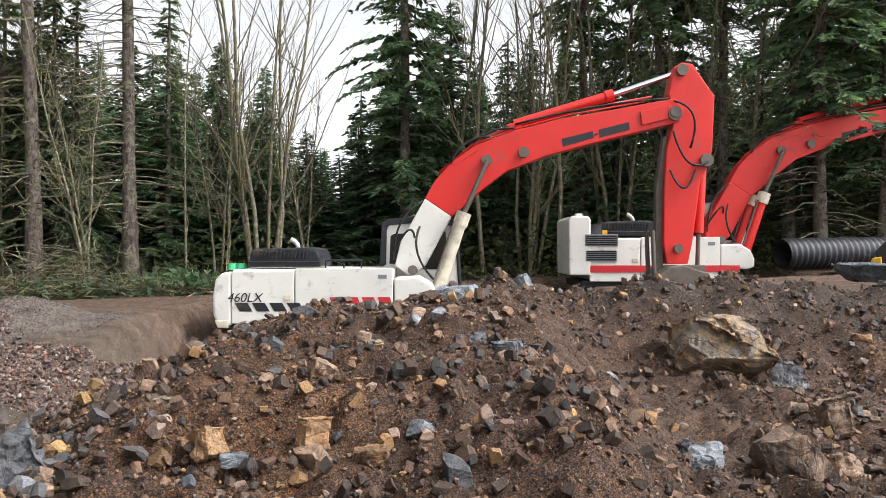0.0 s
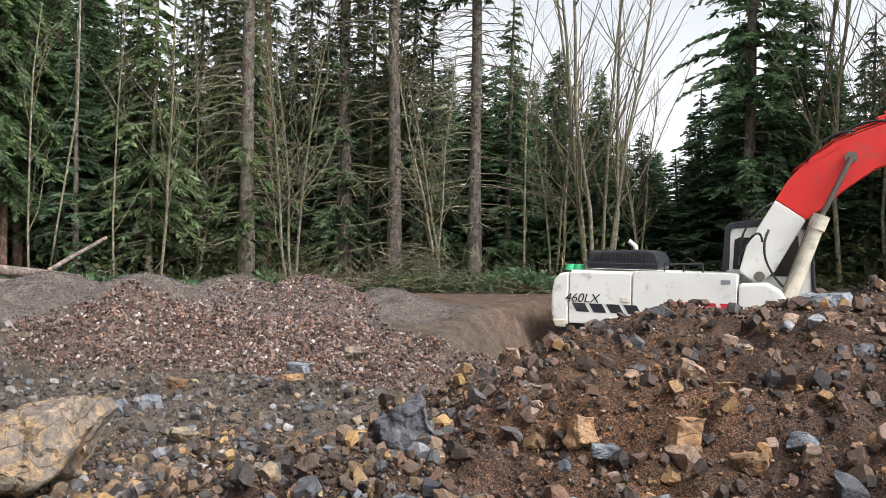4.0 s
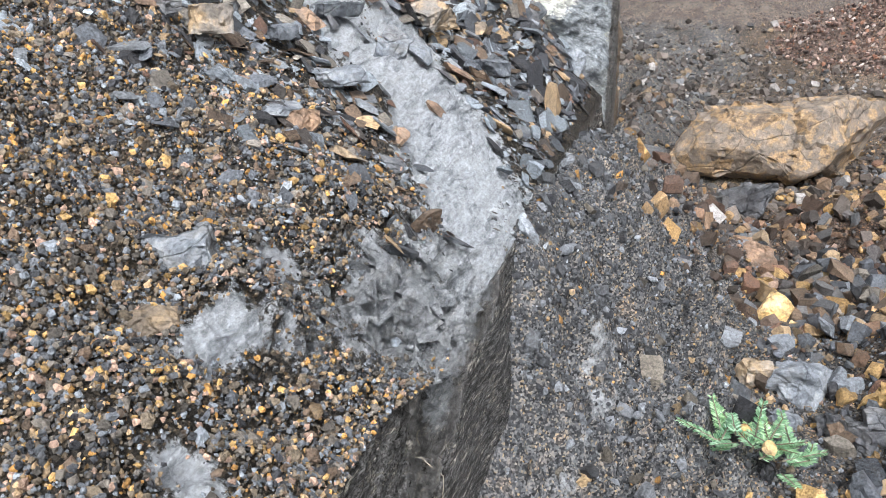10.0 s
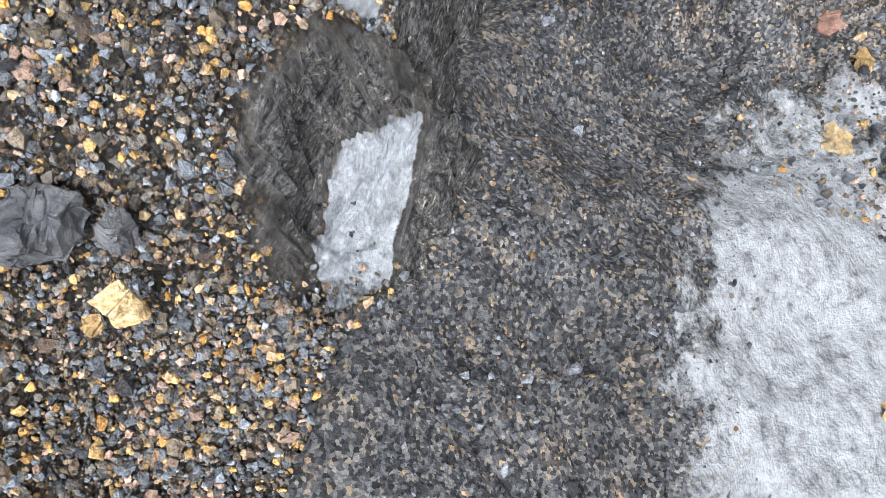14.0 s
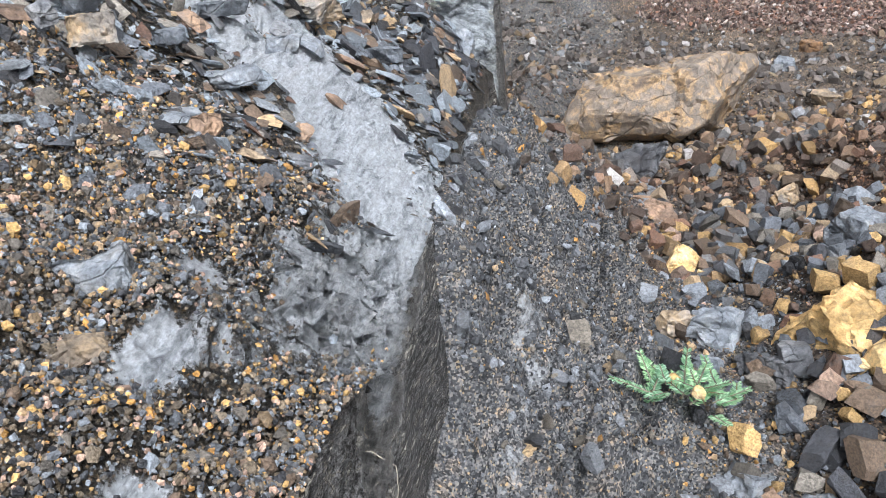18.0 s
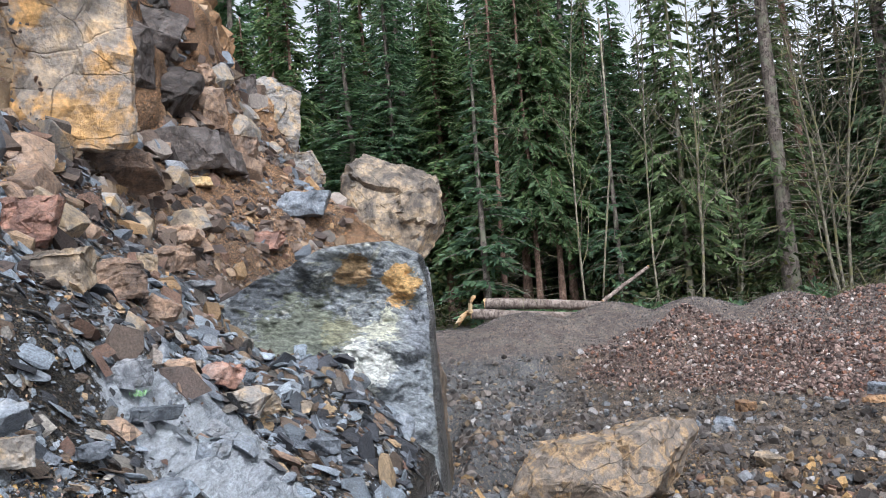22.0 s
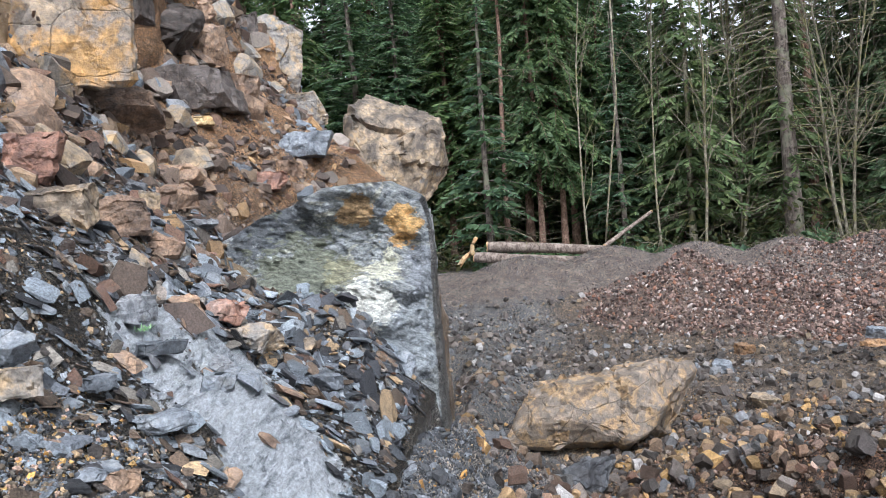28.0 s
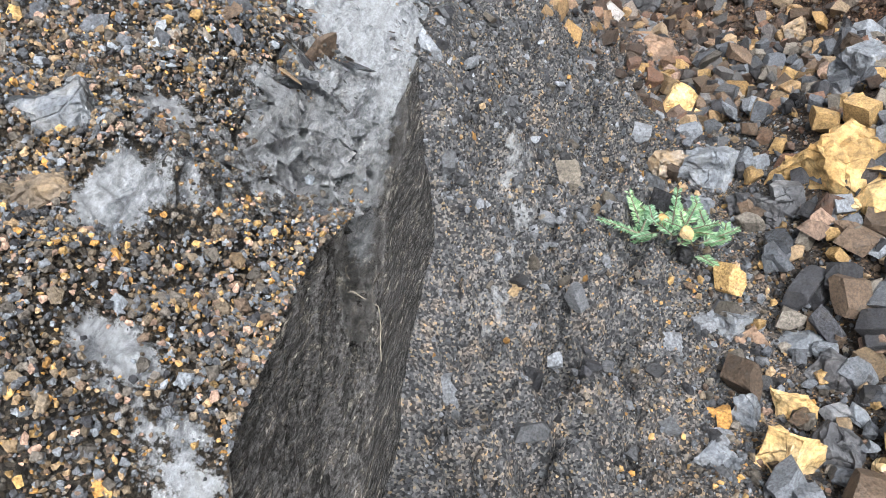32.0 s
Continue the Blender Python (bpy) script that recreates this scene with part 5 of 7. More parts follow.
# ---- single rocks ----
rock("boulder", "crumbling brown earth on the shoulder of the cliff", (-10.5, 2.35, 1.1), (1.7, 1.3, 1.9), 74, CLAY_ROCK, "round", 144)
rock("boulder", "flat pinkish grey outcrop under the cliff", (-5.35, -0.55, -0.1), (1.3, 0.9, 0.75), 88, ROSE_ROCK, "slab", 143)
rock("boulder", "massive tan cliff block with flat joint faces and stains", (-6.75, -0.45, 0.92), (2.5, 1.3, 1.5), 84, CLIFF_ROCK, "block", 141)
rock("boulder", "tan slab leaning against the cliff block", (-6.45, 0.22, 0.95), (0.62, 0.5, 1.25), 96, CLIFF_ROCK, "slab", 142)
rock("boulder", "crumbling orange-brown earth heap on top of the cliff", (-10.2, 1.55, 1.9), (2.1, 1.6, 2.3), 76, CLAY_ROCK, "round", 140)
rock("boulder", "massive rough brown and tan boulder on the rubble mound", (2.950, 8.736, -1.472), (1.226, 0.674, 0.814), -19, BOULDER_ROCK, "boulder", 1)
rock("rock", "angular dark grey rock on the rubble mound", (-2.336, 4.270, -1.345), (0.411, 0.308, 0.495), 26, DARK_ROCK, "block", 2)
rock("boulder", "rounded brown boulder on the rubble mound", (2.331, 5.513, -1.671), (0.530, 0.398, 0.487), -23, BROWN_ROCK, "round", 3)
rock("rock", "rounded grey slate rock on the rubble mound", (1.599, 5.142, -1.554), (0.327, 0.245, 0.379), -17, GREY_ROCK, "round", 4)
rock("rock", "angular dark grey rock on the rubble mound", (3.503, 8.229, -1.535), (0.378, 0.283, 0.420), -23, DARK_ROCK, "block", 5)
rock("rock", "angular brown rock on the rubble mound", (3.217, 6.687, -1.626), (0.316, 0.237, 0.455), -26, BROWN_ROCK, "block", 6)
rock("rock", "angular tan rock on the rubble mound", (-0.519, 5.530, -0.770), (0.210, 0.158, 0.184), 5, TAN_ROCK, "block", 7)
rock("rock", "flat broken dark grey rock on the rubble mound", (0.206, 5.706, -0.725), (0.192, 0.135, 0.168), -2, DARK_ROCK, "slab", 8)
rock("rock", "flat broken grey slate rock on the rubble mound", (0.403, 5.408, -0.798), (0.236, 0.165, 0.217), -4, GREY_ROCK, "slab", 9)
rock("rock", "flat broken orange-brown rock on the rubble mound", (-0.726, 4.355, -1.110), (0.220, 0.154, 0.237), 10, CLAY_ROCK, "slab", 10)
rock("rock", "angular orange-brown rock on the rubble mound", (-1.296, 4.319, -1.147), (0.256, 0.192, 0.236), 17, CLAY_ROCK, "block", 11)
rock("rock", "flat broken tan rock on the rubble mound", (-1.783, 4.960, -0.991), (0.231, 0.162, 0.126), 20, TAN_ROCK, "slab", 12)
rock("rock", "flat broken orange-brown rock on the rubble mound", (-0.548, 5.036, -0.881), (0.196, 0.138, 0.113), 6, CLAY_ROCK, "slab", 13)
rock("rock", "angular dark grey rock on the rubble mound", (-0.270, 4.951, -0.904), (0.244, 0.183, 0.112), 3, DARK_ROCK, "block", 14)
rock("rock", "angular brown rock on the rubble mound", (-0.806, 5.101, -0.893), (0.236, 0.177, 0.240), 9, BROWN_ROCK, "block", 15)
rock("rock", "flat broken rust-red rock on the rubble mound", (0.345, 4.500, -1.034), (0.208, 0.146, 0.128), -4, RUST_ROCK, "slab", 16)
rock("rock", "flat broken dark grey rock on the rubble mound", (0.744, 4.927, -0.964), (0.236, 0.165, 0.125), -9, DARK_ROCK, "slab", 17)
rock("rock", "angular orange-brown rock on the rubble mound", (0.238, 5.232, -0.823), (0.166, 0.124, 0.115), -3, CLAY_ROCK, "block", 18)
rock("boulder", "angular grey slate boulder on the rubble mound", (2.107, 22.559, -1.136), (0.635, 0.476, 0.497), -5, GREY_ROCK, "block", 19)
rock("boulder", "flat broken grey slate boulder on the rubble mound", (0.136, 8.196, -0.580), (0.524, 0.367, 0.249), -1, GREY_ROCK, "slab", 20)
rock("rock", "angular tan rock on the rubble mound", (0.299, 6.454, -0.609), (0.122, 0.092, 0.095), -3, TAN_ROCK, "block", 21)
rock("rock", "angular dark grey rock on the rubble mound", (2.408, 5.448, -1.614), (0.214, 0.161, 0.218), -24, DARK_ROCK, "block", 22)
rock("rock", "angular brown rock on the rubble mound", (2.725, 5.511, -1.633), (0.351, 0.264, 0.278), -26, BROWN_ROCK, "block", 23)
rock("rock", "angular grey slate rock on the rubble mound", (-0.151, 4.490, -1.033), (0.160, 0.120, 0.115), 2, GREY_ROCK, "block", 24)
rock("rock", "flat broken orange-brown rock on the rubble mound", (-0.409, 4.237, -1.119), (0.213, 0.149, 0.118), 6, CLAY_ROCK, "slab", 25)
rock("rock", "angular tan rock on the rubble mound", (1.239, 5.135, -1.261), (0.207, 0.155, 0.191), -14, TAN_ROCK, "block", 26)
rock("rock", "flat broken orange-brown rock on the rubble mound", (4.753, 9.323, -1.069), (0.294, 0.206, 0.121), -27, CLAY_ROCK, "slab", 27)
rock("rock", "flat broken grey slate rock on the rubble mound", (-1.123, 4.239, -1.123), (0.157, 0.110, 0.081), 15, GREY_ROCK, "slab", 28)
rock("rock", "angular tan rock on the pit floor", (-6.100, 6.767, -2.172), (0.387, 0.290, 0.192), 40, TAN_ROCK, "block", 29)
rock("rock", "angular tan rock on the pit floor", (-6.186, 10.422, -1.735), (0.341, 0.256, 0.238), 29, TAN_ROCK, "block", 30)
rock("rock", "flat broken grey slate rock on the pit floor", (-6.726, 9.763, -1.854), (0.350, 0.245, 0.164), 33, GREY_ROCK, "slab", 31)
rock("rock", "flat broken orange-brown rock on the pit floor", (-6.704, 9.582, -1.929), (0.330, 0.231, 0.095), 33, CLAY_ROCK, "slab", 32)
rock("rock", "flat broken orange-brown rock on the pit floor", (-4.468, 7.062, -2.078), (0.269, 0.188, 0.188), 30, CLAY_ROCK, "slab", 33)
rock("rock", "flat broken dark grey rock on the rubble mound", (-3.080, 4.600, -1.542), (0.276, 0.193, 0.112), 31, DARK_ROCK, "slab", 34)
rock("rock", "angular grey slate rock on the pit floor", (-7.814, 7.442, -2.192), (0.334, 0.251, 0.257), 45, GREY_ROCK, "block", 35)
rock("rock", "angular dark grey rock on the pit floor", (-7.907, 7.143, -2.202), (0.263, 0.197, 0.321), 46, DARK_ROCK, "block", 36)
rock("rock", "angular orange-brown rock on the pit floor", (-8.015, 8.703, -2.041), (0.291, 0.218, 0.164), 41, CLAY_ROCK, "block", 37)
rock("rock", "angular grey slate rock on the pit floor", (-7.749, 7.949, -2.185), (0.274, 0.205, 0.216), 43, GREY_ROCK, "block", 38)
rock("boulder", "massive rough brown and tan boulder on the pit floor", (-6.438, 4.801, -2.4), (1.85, 1.15, 1.0), 50, BOULDER_ROCK, "boulder", 44)
rock("rock", "angular dark grey rock on the pit floor", (-4.697, 3.112, -1.977), (0.450, 0.338, 0.372), 51, DARK_ROCK, "block", 40)
rock("rock", "flat broken grey slate rock on the pit floor", (-4.354, 3.077, -1.963), (0.368, 0.258, 0.156), 49, GREY_ROCK, "slab", 41)
rock("rock", "rounded brown rock on the pit floor", (-3.627, 2.378, -1.845), (0.264, 0.198, 0.243), 50, BROWN_ROCK, "round", 42)
rock("rock", "angular yellow ochre rock in the pit beside the fault", (-3.032, 2.037, -1.765), (0.160, 0.120, 0.187), 48, GOLD_ROCK, "block", 43)
rock("rock", "angular yellow ochre rock in the pit beside the fault", (-2.877, 2.062, -1.736), (0.144, 0.108, 0.088), 46, GOLD_ROCK, "block", 44)
rock("rock", "angular grey slate rock in the pit beside the fault", (-2.481, 2.479, -1.582), (0.282, 0.212, 0.231), 36, GREY_ROCK, "block", 45)
rock("rock", "massive rough yellow ochre rock in the pit beside the fault", (-1.975, 1.750, -1.681), (0.428, 0.236, 0.376), 36, GOLD_ROCK, "boulder", 46)
rock("rock", "angular dark grey rock in the pit beside the fault", (-2.069, 1.575, -1.702), (0.262, 0.197, 0.195), 40, DARK_ROCK, "block", 47)
rock("rock", "angular grey slate rock in the pit beside the fault", (-2.326, 1.539, -1.669), (0.213, 0.160, 0.229), 45, GREY_ROCK, "block", 48)
rock("rock", "rounded grey slate rock in the pit beside the fault", (-2.205, 1.408, -1.656), (0.105, 0.079, 0.097), 45, GREY_ROCK, "ball", 49)
rock("rock", "angular grey slate rock in the pit beside the fault", (-1.803, 1.178, -1.840), (0.160, 0.120, 0.201), 42, GREY_ROCK, "block", 50)
rock("rock", "angular tan rock in the pit beside the fault", (-1.804, 1.339, -1.783), (0.126, 0.095, 0.104), 39, TAN_ROCK, "block", 51)
rock("rock", "flat broken grey slate rock in the pit beside the fault", (-1.769, 1.461, -1.764), (0.174, 0.122, 0.117), 36, GREY_ROCK, "slab", 52)
rock("rock", "angular grey slate rock in the pit beside the fault", (-1.662, 1.310, -1.827), (0.175, 0.131, 0.121), 36, GREY_ROCK, "block", 53)
rock("rock", "angular brown rock in the pit beside the fault", (-1.731, 1.212, -1.829), (0.113, 0.085, 0.137), 40, BROWN_ROCK, "block", 54)
rock("rock", "angular yellow ochre rock in the pit beside the fault", (-1.394, 1.015, -1.927), (0.168, 0.126, 0.224), 35, GOLD_ROCK, "block", 55)
rock("rock", "angular grey slate rock in the pit beside the fault", (-1.481, 0.856, -1.879), (0.119, 0.089, 0.127), 41, GREY_ROCK, "block", 56)
rock("rock", "angular yellow ochre rock in the pit beside the fault", (-1.511, 1.140, -1.862), (0.132, 0.099, 0.107), 36, GOLD_ROCK, "block", 57)
rock("rock", "flat broken dark grey rock in the pit beside the fault", (-1.521, 1.309, -1.859), (0.171, 0.120, 0.167), 33, DARK_ROCK, "slab", 58)
rock("stone", "angular grey slate stone in the pit beside the fault", (-1.551, 1.019, -1.867), (0.084, 0.063, 0.135), 39, GREY_ROCK, "block", 59)
rock("rock", "angular yellow ochre rock in the pit beside the fault", (-1.560, 1.476, -1.775), (0.116, 0.087, 0.099), 31, GOLD_ROCK, "block", 60)
rock("rock", "flat broken tan rock in the pit beside the fault", (-2.411, 1.444, -1.623), (0.143, 0.100, 0.134), 48, TAN_ROCK, "slab", 61)
rock("rock", "angular tan rock on the pit floor", (-3.398, 3.123, -1.757), (0.155, 0.116, 0.175), 41, TAN_ROCK, "block", 62)
rock("rock", "angular dark grey rock in the pit beside the fault", (-1.350, 1.126, -1.908), (0.132, 0.099, 0.193), 32, DARK_ROCK, "block", 63)
rock("rock", "flat broken yellow ochre rock in the pit beside the fault", (-1.681, 1.479, -1.746), (0.118, 0.083, 0.070), 34, GOLD_ROCK, "slab", 64)
rock("rock", "angular tan rock on the pit floor", (-3.226, 2.614, -1.833), (0.180, 0.135, 0.113), 43, TAN_ROCK, "block", 65)
rock("rock", "flat broken dark grey rock on the pit floor", (-3.702, 2.878, -1.886), (0.235, 0.164, 0.089), 45, DARK_ROCK, "slab", 66)
rock("rock", "flat broken grey slate rock on the pit floor", (-4.305, 3.139, -1.971), (0.376, 0.263, 0.146), 48, GREY_ROCK, "slab", 67)
rock("rock", "flat broken rust-red rock in the pit beside the fault", (-1.438, 0.637, -1.847), (0.162, 0.114, 0.055), 45, RUST_ROCK, "slab", 68)
rock("rock", "flat broken dark grey rock on the rock bank", (-1.058, -0.829, -1.166), (0.137, 0.096, 0.085), 123, DARK_ROCK, "slab", 69)
rock("stone", "angular dark grey stone on the rock bank", (-1.036, -0.740, -1.192), (0.055, 0.041, 0.067), 118, DARK_ROCK, "block", 70)
rock("stone", "angular tan stone on the rock bank", (-1.218, -0.820, -1.059), (0.060, 0.045, 0.060), 117, TAN_ROCK, "block", 71)
rock("stone", "flat broken yellow ochre stone on the rock bank", (-0.955, -0.763, -1.241), (0.049, 0.035, 0.076), 123, GOLD_ROCK, "slab", 72)
rock("stone", "angular yellow ochre stone on the rock bank", (-0.942, -0.799, -1.207), (0.030, 0.023, 0.030), 126, GOLD_ROCK, "block", 73)
rock("stone", "flat broken yellow ochre stone in the pit beside the fault", (-1.066, -0.313, -1.454), (0.032, 0.023, 0.052), 82, GOLD_ROCK, "slab", 74)
rock("stone", "flat broken grey slate stone on the rock bank", (-1.352, -0.766, -0.996), (0.042, 0.029, 0.039), 111, GREY_ROCK, "slab", 75)
rock("stone", "flat broken grey slate stone on the rock bank", (-1.330, -0.741, -1.020), (0.042, 0.029, 0.045), 110, GREY_ROCK, "slab", 76)
rock("stone", "flat broken grey slate stone on the rock bank", (-1.162, -0.659, -1.153), (0.048, 0.033, 0.025), 109, GREY_ROCK, "slab", 77)
rock("rock", "flat broken grey slate rock on the rock bank", (-2.003, -0.340, -0.797), (0.170, 0.119, 0.109), 92, GREY_ROCK, "slab", 78)
rock("rock", "wedge-shaped tan rock on the rock bank", (-1.830, -0.405, -0.821), (0.134, 0.101, 0.056), 95, TAN_ROCK, "wedge", 79)
rock("stone", "angular brown stone on the rock bank", (-1.617, -0.309, -0.937), (0.045, 0.034, 0.032), 91, BROWN_ROCK, "block", 80)
rock("stone", "flat broken grey slate stone on the rock bank", (-1.601, -0.394, -0.899), (0.059, 0.042, 0.033), 95, GREY_ROCK, "slab", 81)
rock("stone", "flat broken grey slate stone on the rock bank", (-1.486, -0.392, -0.972), (0.033, 0.023, 0.030), 96, GREY_ROCK, "slab", 82)
rock("rock", "angular grey slate rock on the rock bank", (-4.338, 1.605, -0.879), (0.226, 0.169, 0.216), 64, GREY_ROCK, "block", 83)
rock("rock", "flat broken rust-red rock on the rock bank", (-5.302, 2.174, -0.935), (0.257, 0.180, 0.234), 63, RUST_ROCK, "slab", 84)
rock("rock", "flat broken grey slate rock on the rock bank", (-4.758, 1.714, -0.781), (0.134, 0.094, 0.169), 65, GREY_ROCK, "slab", 85)
rock("rock", "squared brown rock on the rock bank", (-4.456, 0.266, 0.035), (0.333, 0.167, 0.211), 82, BROWN_ROCK, "brick", 86)
rock("rock", "angular brown rock on the rock bank", (-5.283, 0.724, 0.159), (0.283, 0.212, 0.208), 78, BROWN_ROCK, "block", 87)
rock("rock", "flat broken tan rock on the rock bank", (-4.948, 0.514, 0.124), (0.128, 0.090, 0.173), 80, TAN_ROCK, "slab", 88)
rock("rock", "angular brown rock on the rock bank", (-4.502, 0.486, -0.108), (0.213, 0.160, 0.176), 79, BROWN_ROCK, "block", 89)
rock("rock", "angular brown rock on the rock bank", (-3.912, 0.448, -0.354), (0.161, 0.121, 0.135), 78, BROWN_ROCK, "block", 90)
rock("rock", "angular rust-red rock on the rock bank", (-4.138, 0.669, -0.406), (0.218, 0.164, 0.133), 75, RUST_ROCK, "block", 91)
rock("rock", "angular tan rock on the rock bank", (-3.989, 0.760, -0.539), (0.270, 0.203, 0.154), 73, TAN_ROCK, "block", 92)
rock("rock", "flat broken dark grey rock on the rock bank", (-3.596, 0.201, -0.299), (0.160, 0.112, 0.113), 81, DARK_ROCK, "slab", 93)
rock("rock", "flat broken grey slate rock on the rock bank", (-3.908, 1.042, -0.726), (0.157, 0.110, 0.077), 69, GREY_ROCK, "slab", 94)
rock("rock", "flat broken grey slate rock on the rock bank", (-2.967, 0.157, -0.577), (0.201, 0.141, 0.062), 80, GREY_ROCK, "slab", 95)
rock("rock", "wedge-shaped brown rock on the rock bank", (-2.572, -0.016, -0.645), (0.099, 0.075, 0.084), 82, BROWN_ROCK, "wedge", 96)
rock("stone", "flat broken grey slate stone on the rock bank", (-2.354, -0.008, -0.762), (0.086, 0.060, 0.058), 81, GREY_ROCK, "slab", 97)
rock("rock", "flat broken rust-red rock on the rock bank", (-6.974, 1.771, 0.365), (0.440, 0.308, 0.205), 72, RUST_ROCK, "slab", 98)
rock("rock", "flat broken grey slate rock on the rock bank", (-3.433, 0.253, -0.406), (0.191, 0.133, 0.057), 79, GREY_ROCK, "slab", 99)
rock("rock", "angular grey slate rock on the rock bank", (-2.961, -0.234, -0.325), (0.168, 0.126, 0.106), 88, GREY_ROCK, "block", 100)
rock("rock", "flat broken tan rock on the rock bank", (-2.810, -0.218, -0.397), (0.127, 0.089, 0.089), 88, TAN_ROCK, "slab", 101)
rock("rock", "flat broken grey slate rock on the rock bank", (-3.317, 0.418, -0.573), (0.140, 0.098, 0.091), 76, GREY_ROCK, "slab", 102)
rock("rock", "flat broken grey slate rock on the rock bank", (-3.018, 0.003, -0.441), (0.104, 0.073, 0.054), 83, GREY_ROCK, "slab", 103)
rock("rock", "angular dark grey rock on the rock bank", (-5.079, 0.455, 0.254), (0.161, 0.121, 0.119), 81, DARK_ROCK, "block", 104)
rock("rock", "flat broken dark grey rock on the rock bank", (-5.222, 0.827, 0.064), (0.230, 0.161, 0.078), 77, DARK_ROCK, "slab", 105)
rock("rock", "flat broken tan rock on the rock bank", (-3.639, -0.030, -0.100), (0.123, 0.086, 0.077), 85, TAN_ROCK, "slab", 106)
rock("stone", "angular dark grey stone on the rock bank", (-2.780, -0.325, -0.335), (0.074, 0.055, 0.074), 90, DARK_ROCK, "block", 107)
rock("rock", "flat broken tan rock on the rock bank", (-4.184, 1.036, -0.568), (0.140, 0.098, 0.064), 70, TAN_ROCK, "slab", 108)
rock("rock", "flat broken grey slate rock on the rock bank", (-4.717, 1.520, -0.668), (0.196, 0.137, 0.106), 67, GREY_ROCK, "slab", 109)
rock("rock", "angular brown rock on the rock bank", (-6.313, 0.981, 0.394), (0.364, 0.273, 0.184), 78, BROWN_ROCK, "block", 110)
rock("rock", "flat broken brown rock on the rock bank", (-7.245, 2.083, 0.501), (0.328, 0.229, 0.191), 71, BROWN_ROCK, "slab", 111)
rock("rock", "flat broken yellow ochre rock on the rock bank", (-7.393, 1.378, 0.990), (0.288, 0.201, 0.094), 77, GOLD_ROCK, "slab", 112)
rock("rock", "angular grey slate rock on the rock bank", (-6.954, 1.598, 0.469), (0.190, 0.143, 0.184), 74, GREY_ROCK, "block", 113)
rock("boulder", "flat broken grey slate boulder on the rock bank", (-7.708, 2.429, 0.728), (0.595, 0.416, 0.271), 70, GREY_ROCK, "slab", 114)
rock("boulder", "massive rough dark brown boulder jutting from the cliff", (-6.520, 0.120, 2.080), (0.530, 0.303, 0.481), 86, UMBER_ROCK, "boulder", 115)
rock("rock", "angular dark brown rock jutting from the cliff", (-7.949, 0.915, 2.600), (0.370, 0.289, 0.284), 81, UMBER_ROCK, "block", 116)
rock("rock", "angular dark brown rock jutting from the cliff", (-7.726, 0.929, 1.905), (0.490, 0.382, 0.666), 81, UMBER_ROCK, "block", 117)
rock("boulder", "angular dark brown boulder jutting from the cliff", (-8.239, 1.258, 2.260), (0.700, 0.546, 0.623), 79, UMBER_ROCK, "block", 118)
rock("boulder", "angular dark brown boulder jutting from the cliff", (-8.047, 1.328, 1.692), (0.694, 0.541, 0.645), 78, UMBER_ROCK, "block", 119)
rock("rock", "angular brown rock jutting from the cliff", (-8.286, 1.695, 1.655), (0.492, 0.369, 0.507), 76, BROWN_ROCK, "block", 120)
rock("boulder", "flat broken dark brown boulder jutting from the cliff", (-7.691, 1.492, 1.144), (0.882, 0.642, 0.417), 76, UMBER_ROCK, "slab", 121)
rock("boulder", "massive rough brown boulder jutting from the cliff", (-6.613, 0.553, 0.792), (0.823, 0.452, 0.437), 82, BROWN_ROCK, "boulder", 122)
rock("rock", "flat broken dark brown rock jutting from the cliff", (-10.229, 2.710, 2.390), (0.344, 0.251, 0.453), 73, UMBER_ROCK, "slab", 123)
rock("boulder", "massive rough tan boulder jutting from the cliff", (-10.600, 3.220, 1.828), (0.753, 0.414, 1.129), 71, TAN_ROCK, "boulder", 124)
rock("boulder", "flat broken tan boulder jutting from the cliff", (-10.183, 3.331, 1.359), (0.719, 0.503, 0.538), 70, TAN_ROCK, "slab", 125)
rock("rock", "angular dark brown rock jutting from the cliff", (-8.571, 1.384, 2.877), (0.241, 0.188, 0.264), 79, UMBER_ROCK, "block", 126)
rock("boulder", "tall rounded tan and grey boulder standing on the slab", (-10.963, 4.999, 0.004), (1.62, 1.1, 2.05), 63, TAN_ROCK, "round", 127)
rock("rock", "angular brown rock jutting from the cliff", (-8.514, 1.800, 2.153), (0.244, 0.183, 0.286), 76, BROWN_ROCK, "block", 128)
rock("rock", "flat broken rust-red rock jutting from the cliff", (-4.537, -0.052, 0.297), (0.320, 0.224, 0.249), 87, RUST_ROCK, "slab", 129)
rock("rock", "flat broken tan rock jutting from the cliff", (-4.119, 0.001, 0.049), (0.338, 0.237, 0.227), 86, TAN_ROCK, "slab", 130)
rock("rock", "flat broken brown rock jutting from the cliff", (-8.122, 2.011, 1.279), (0.344, 0.241, 0.353), 73, BROWN_ROCK, "slab", 131)


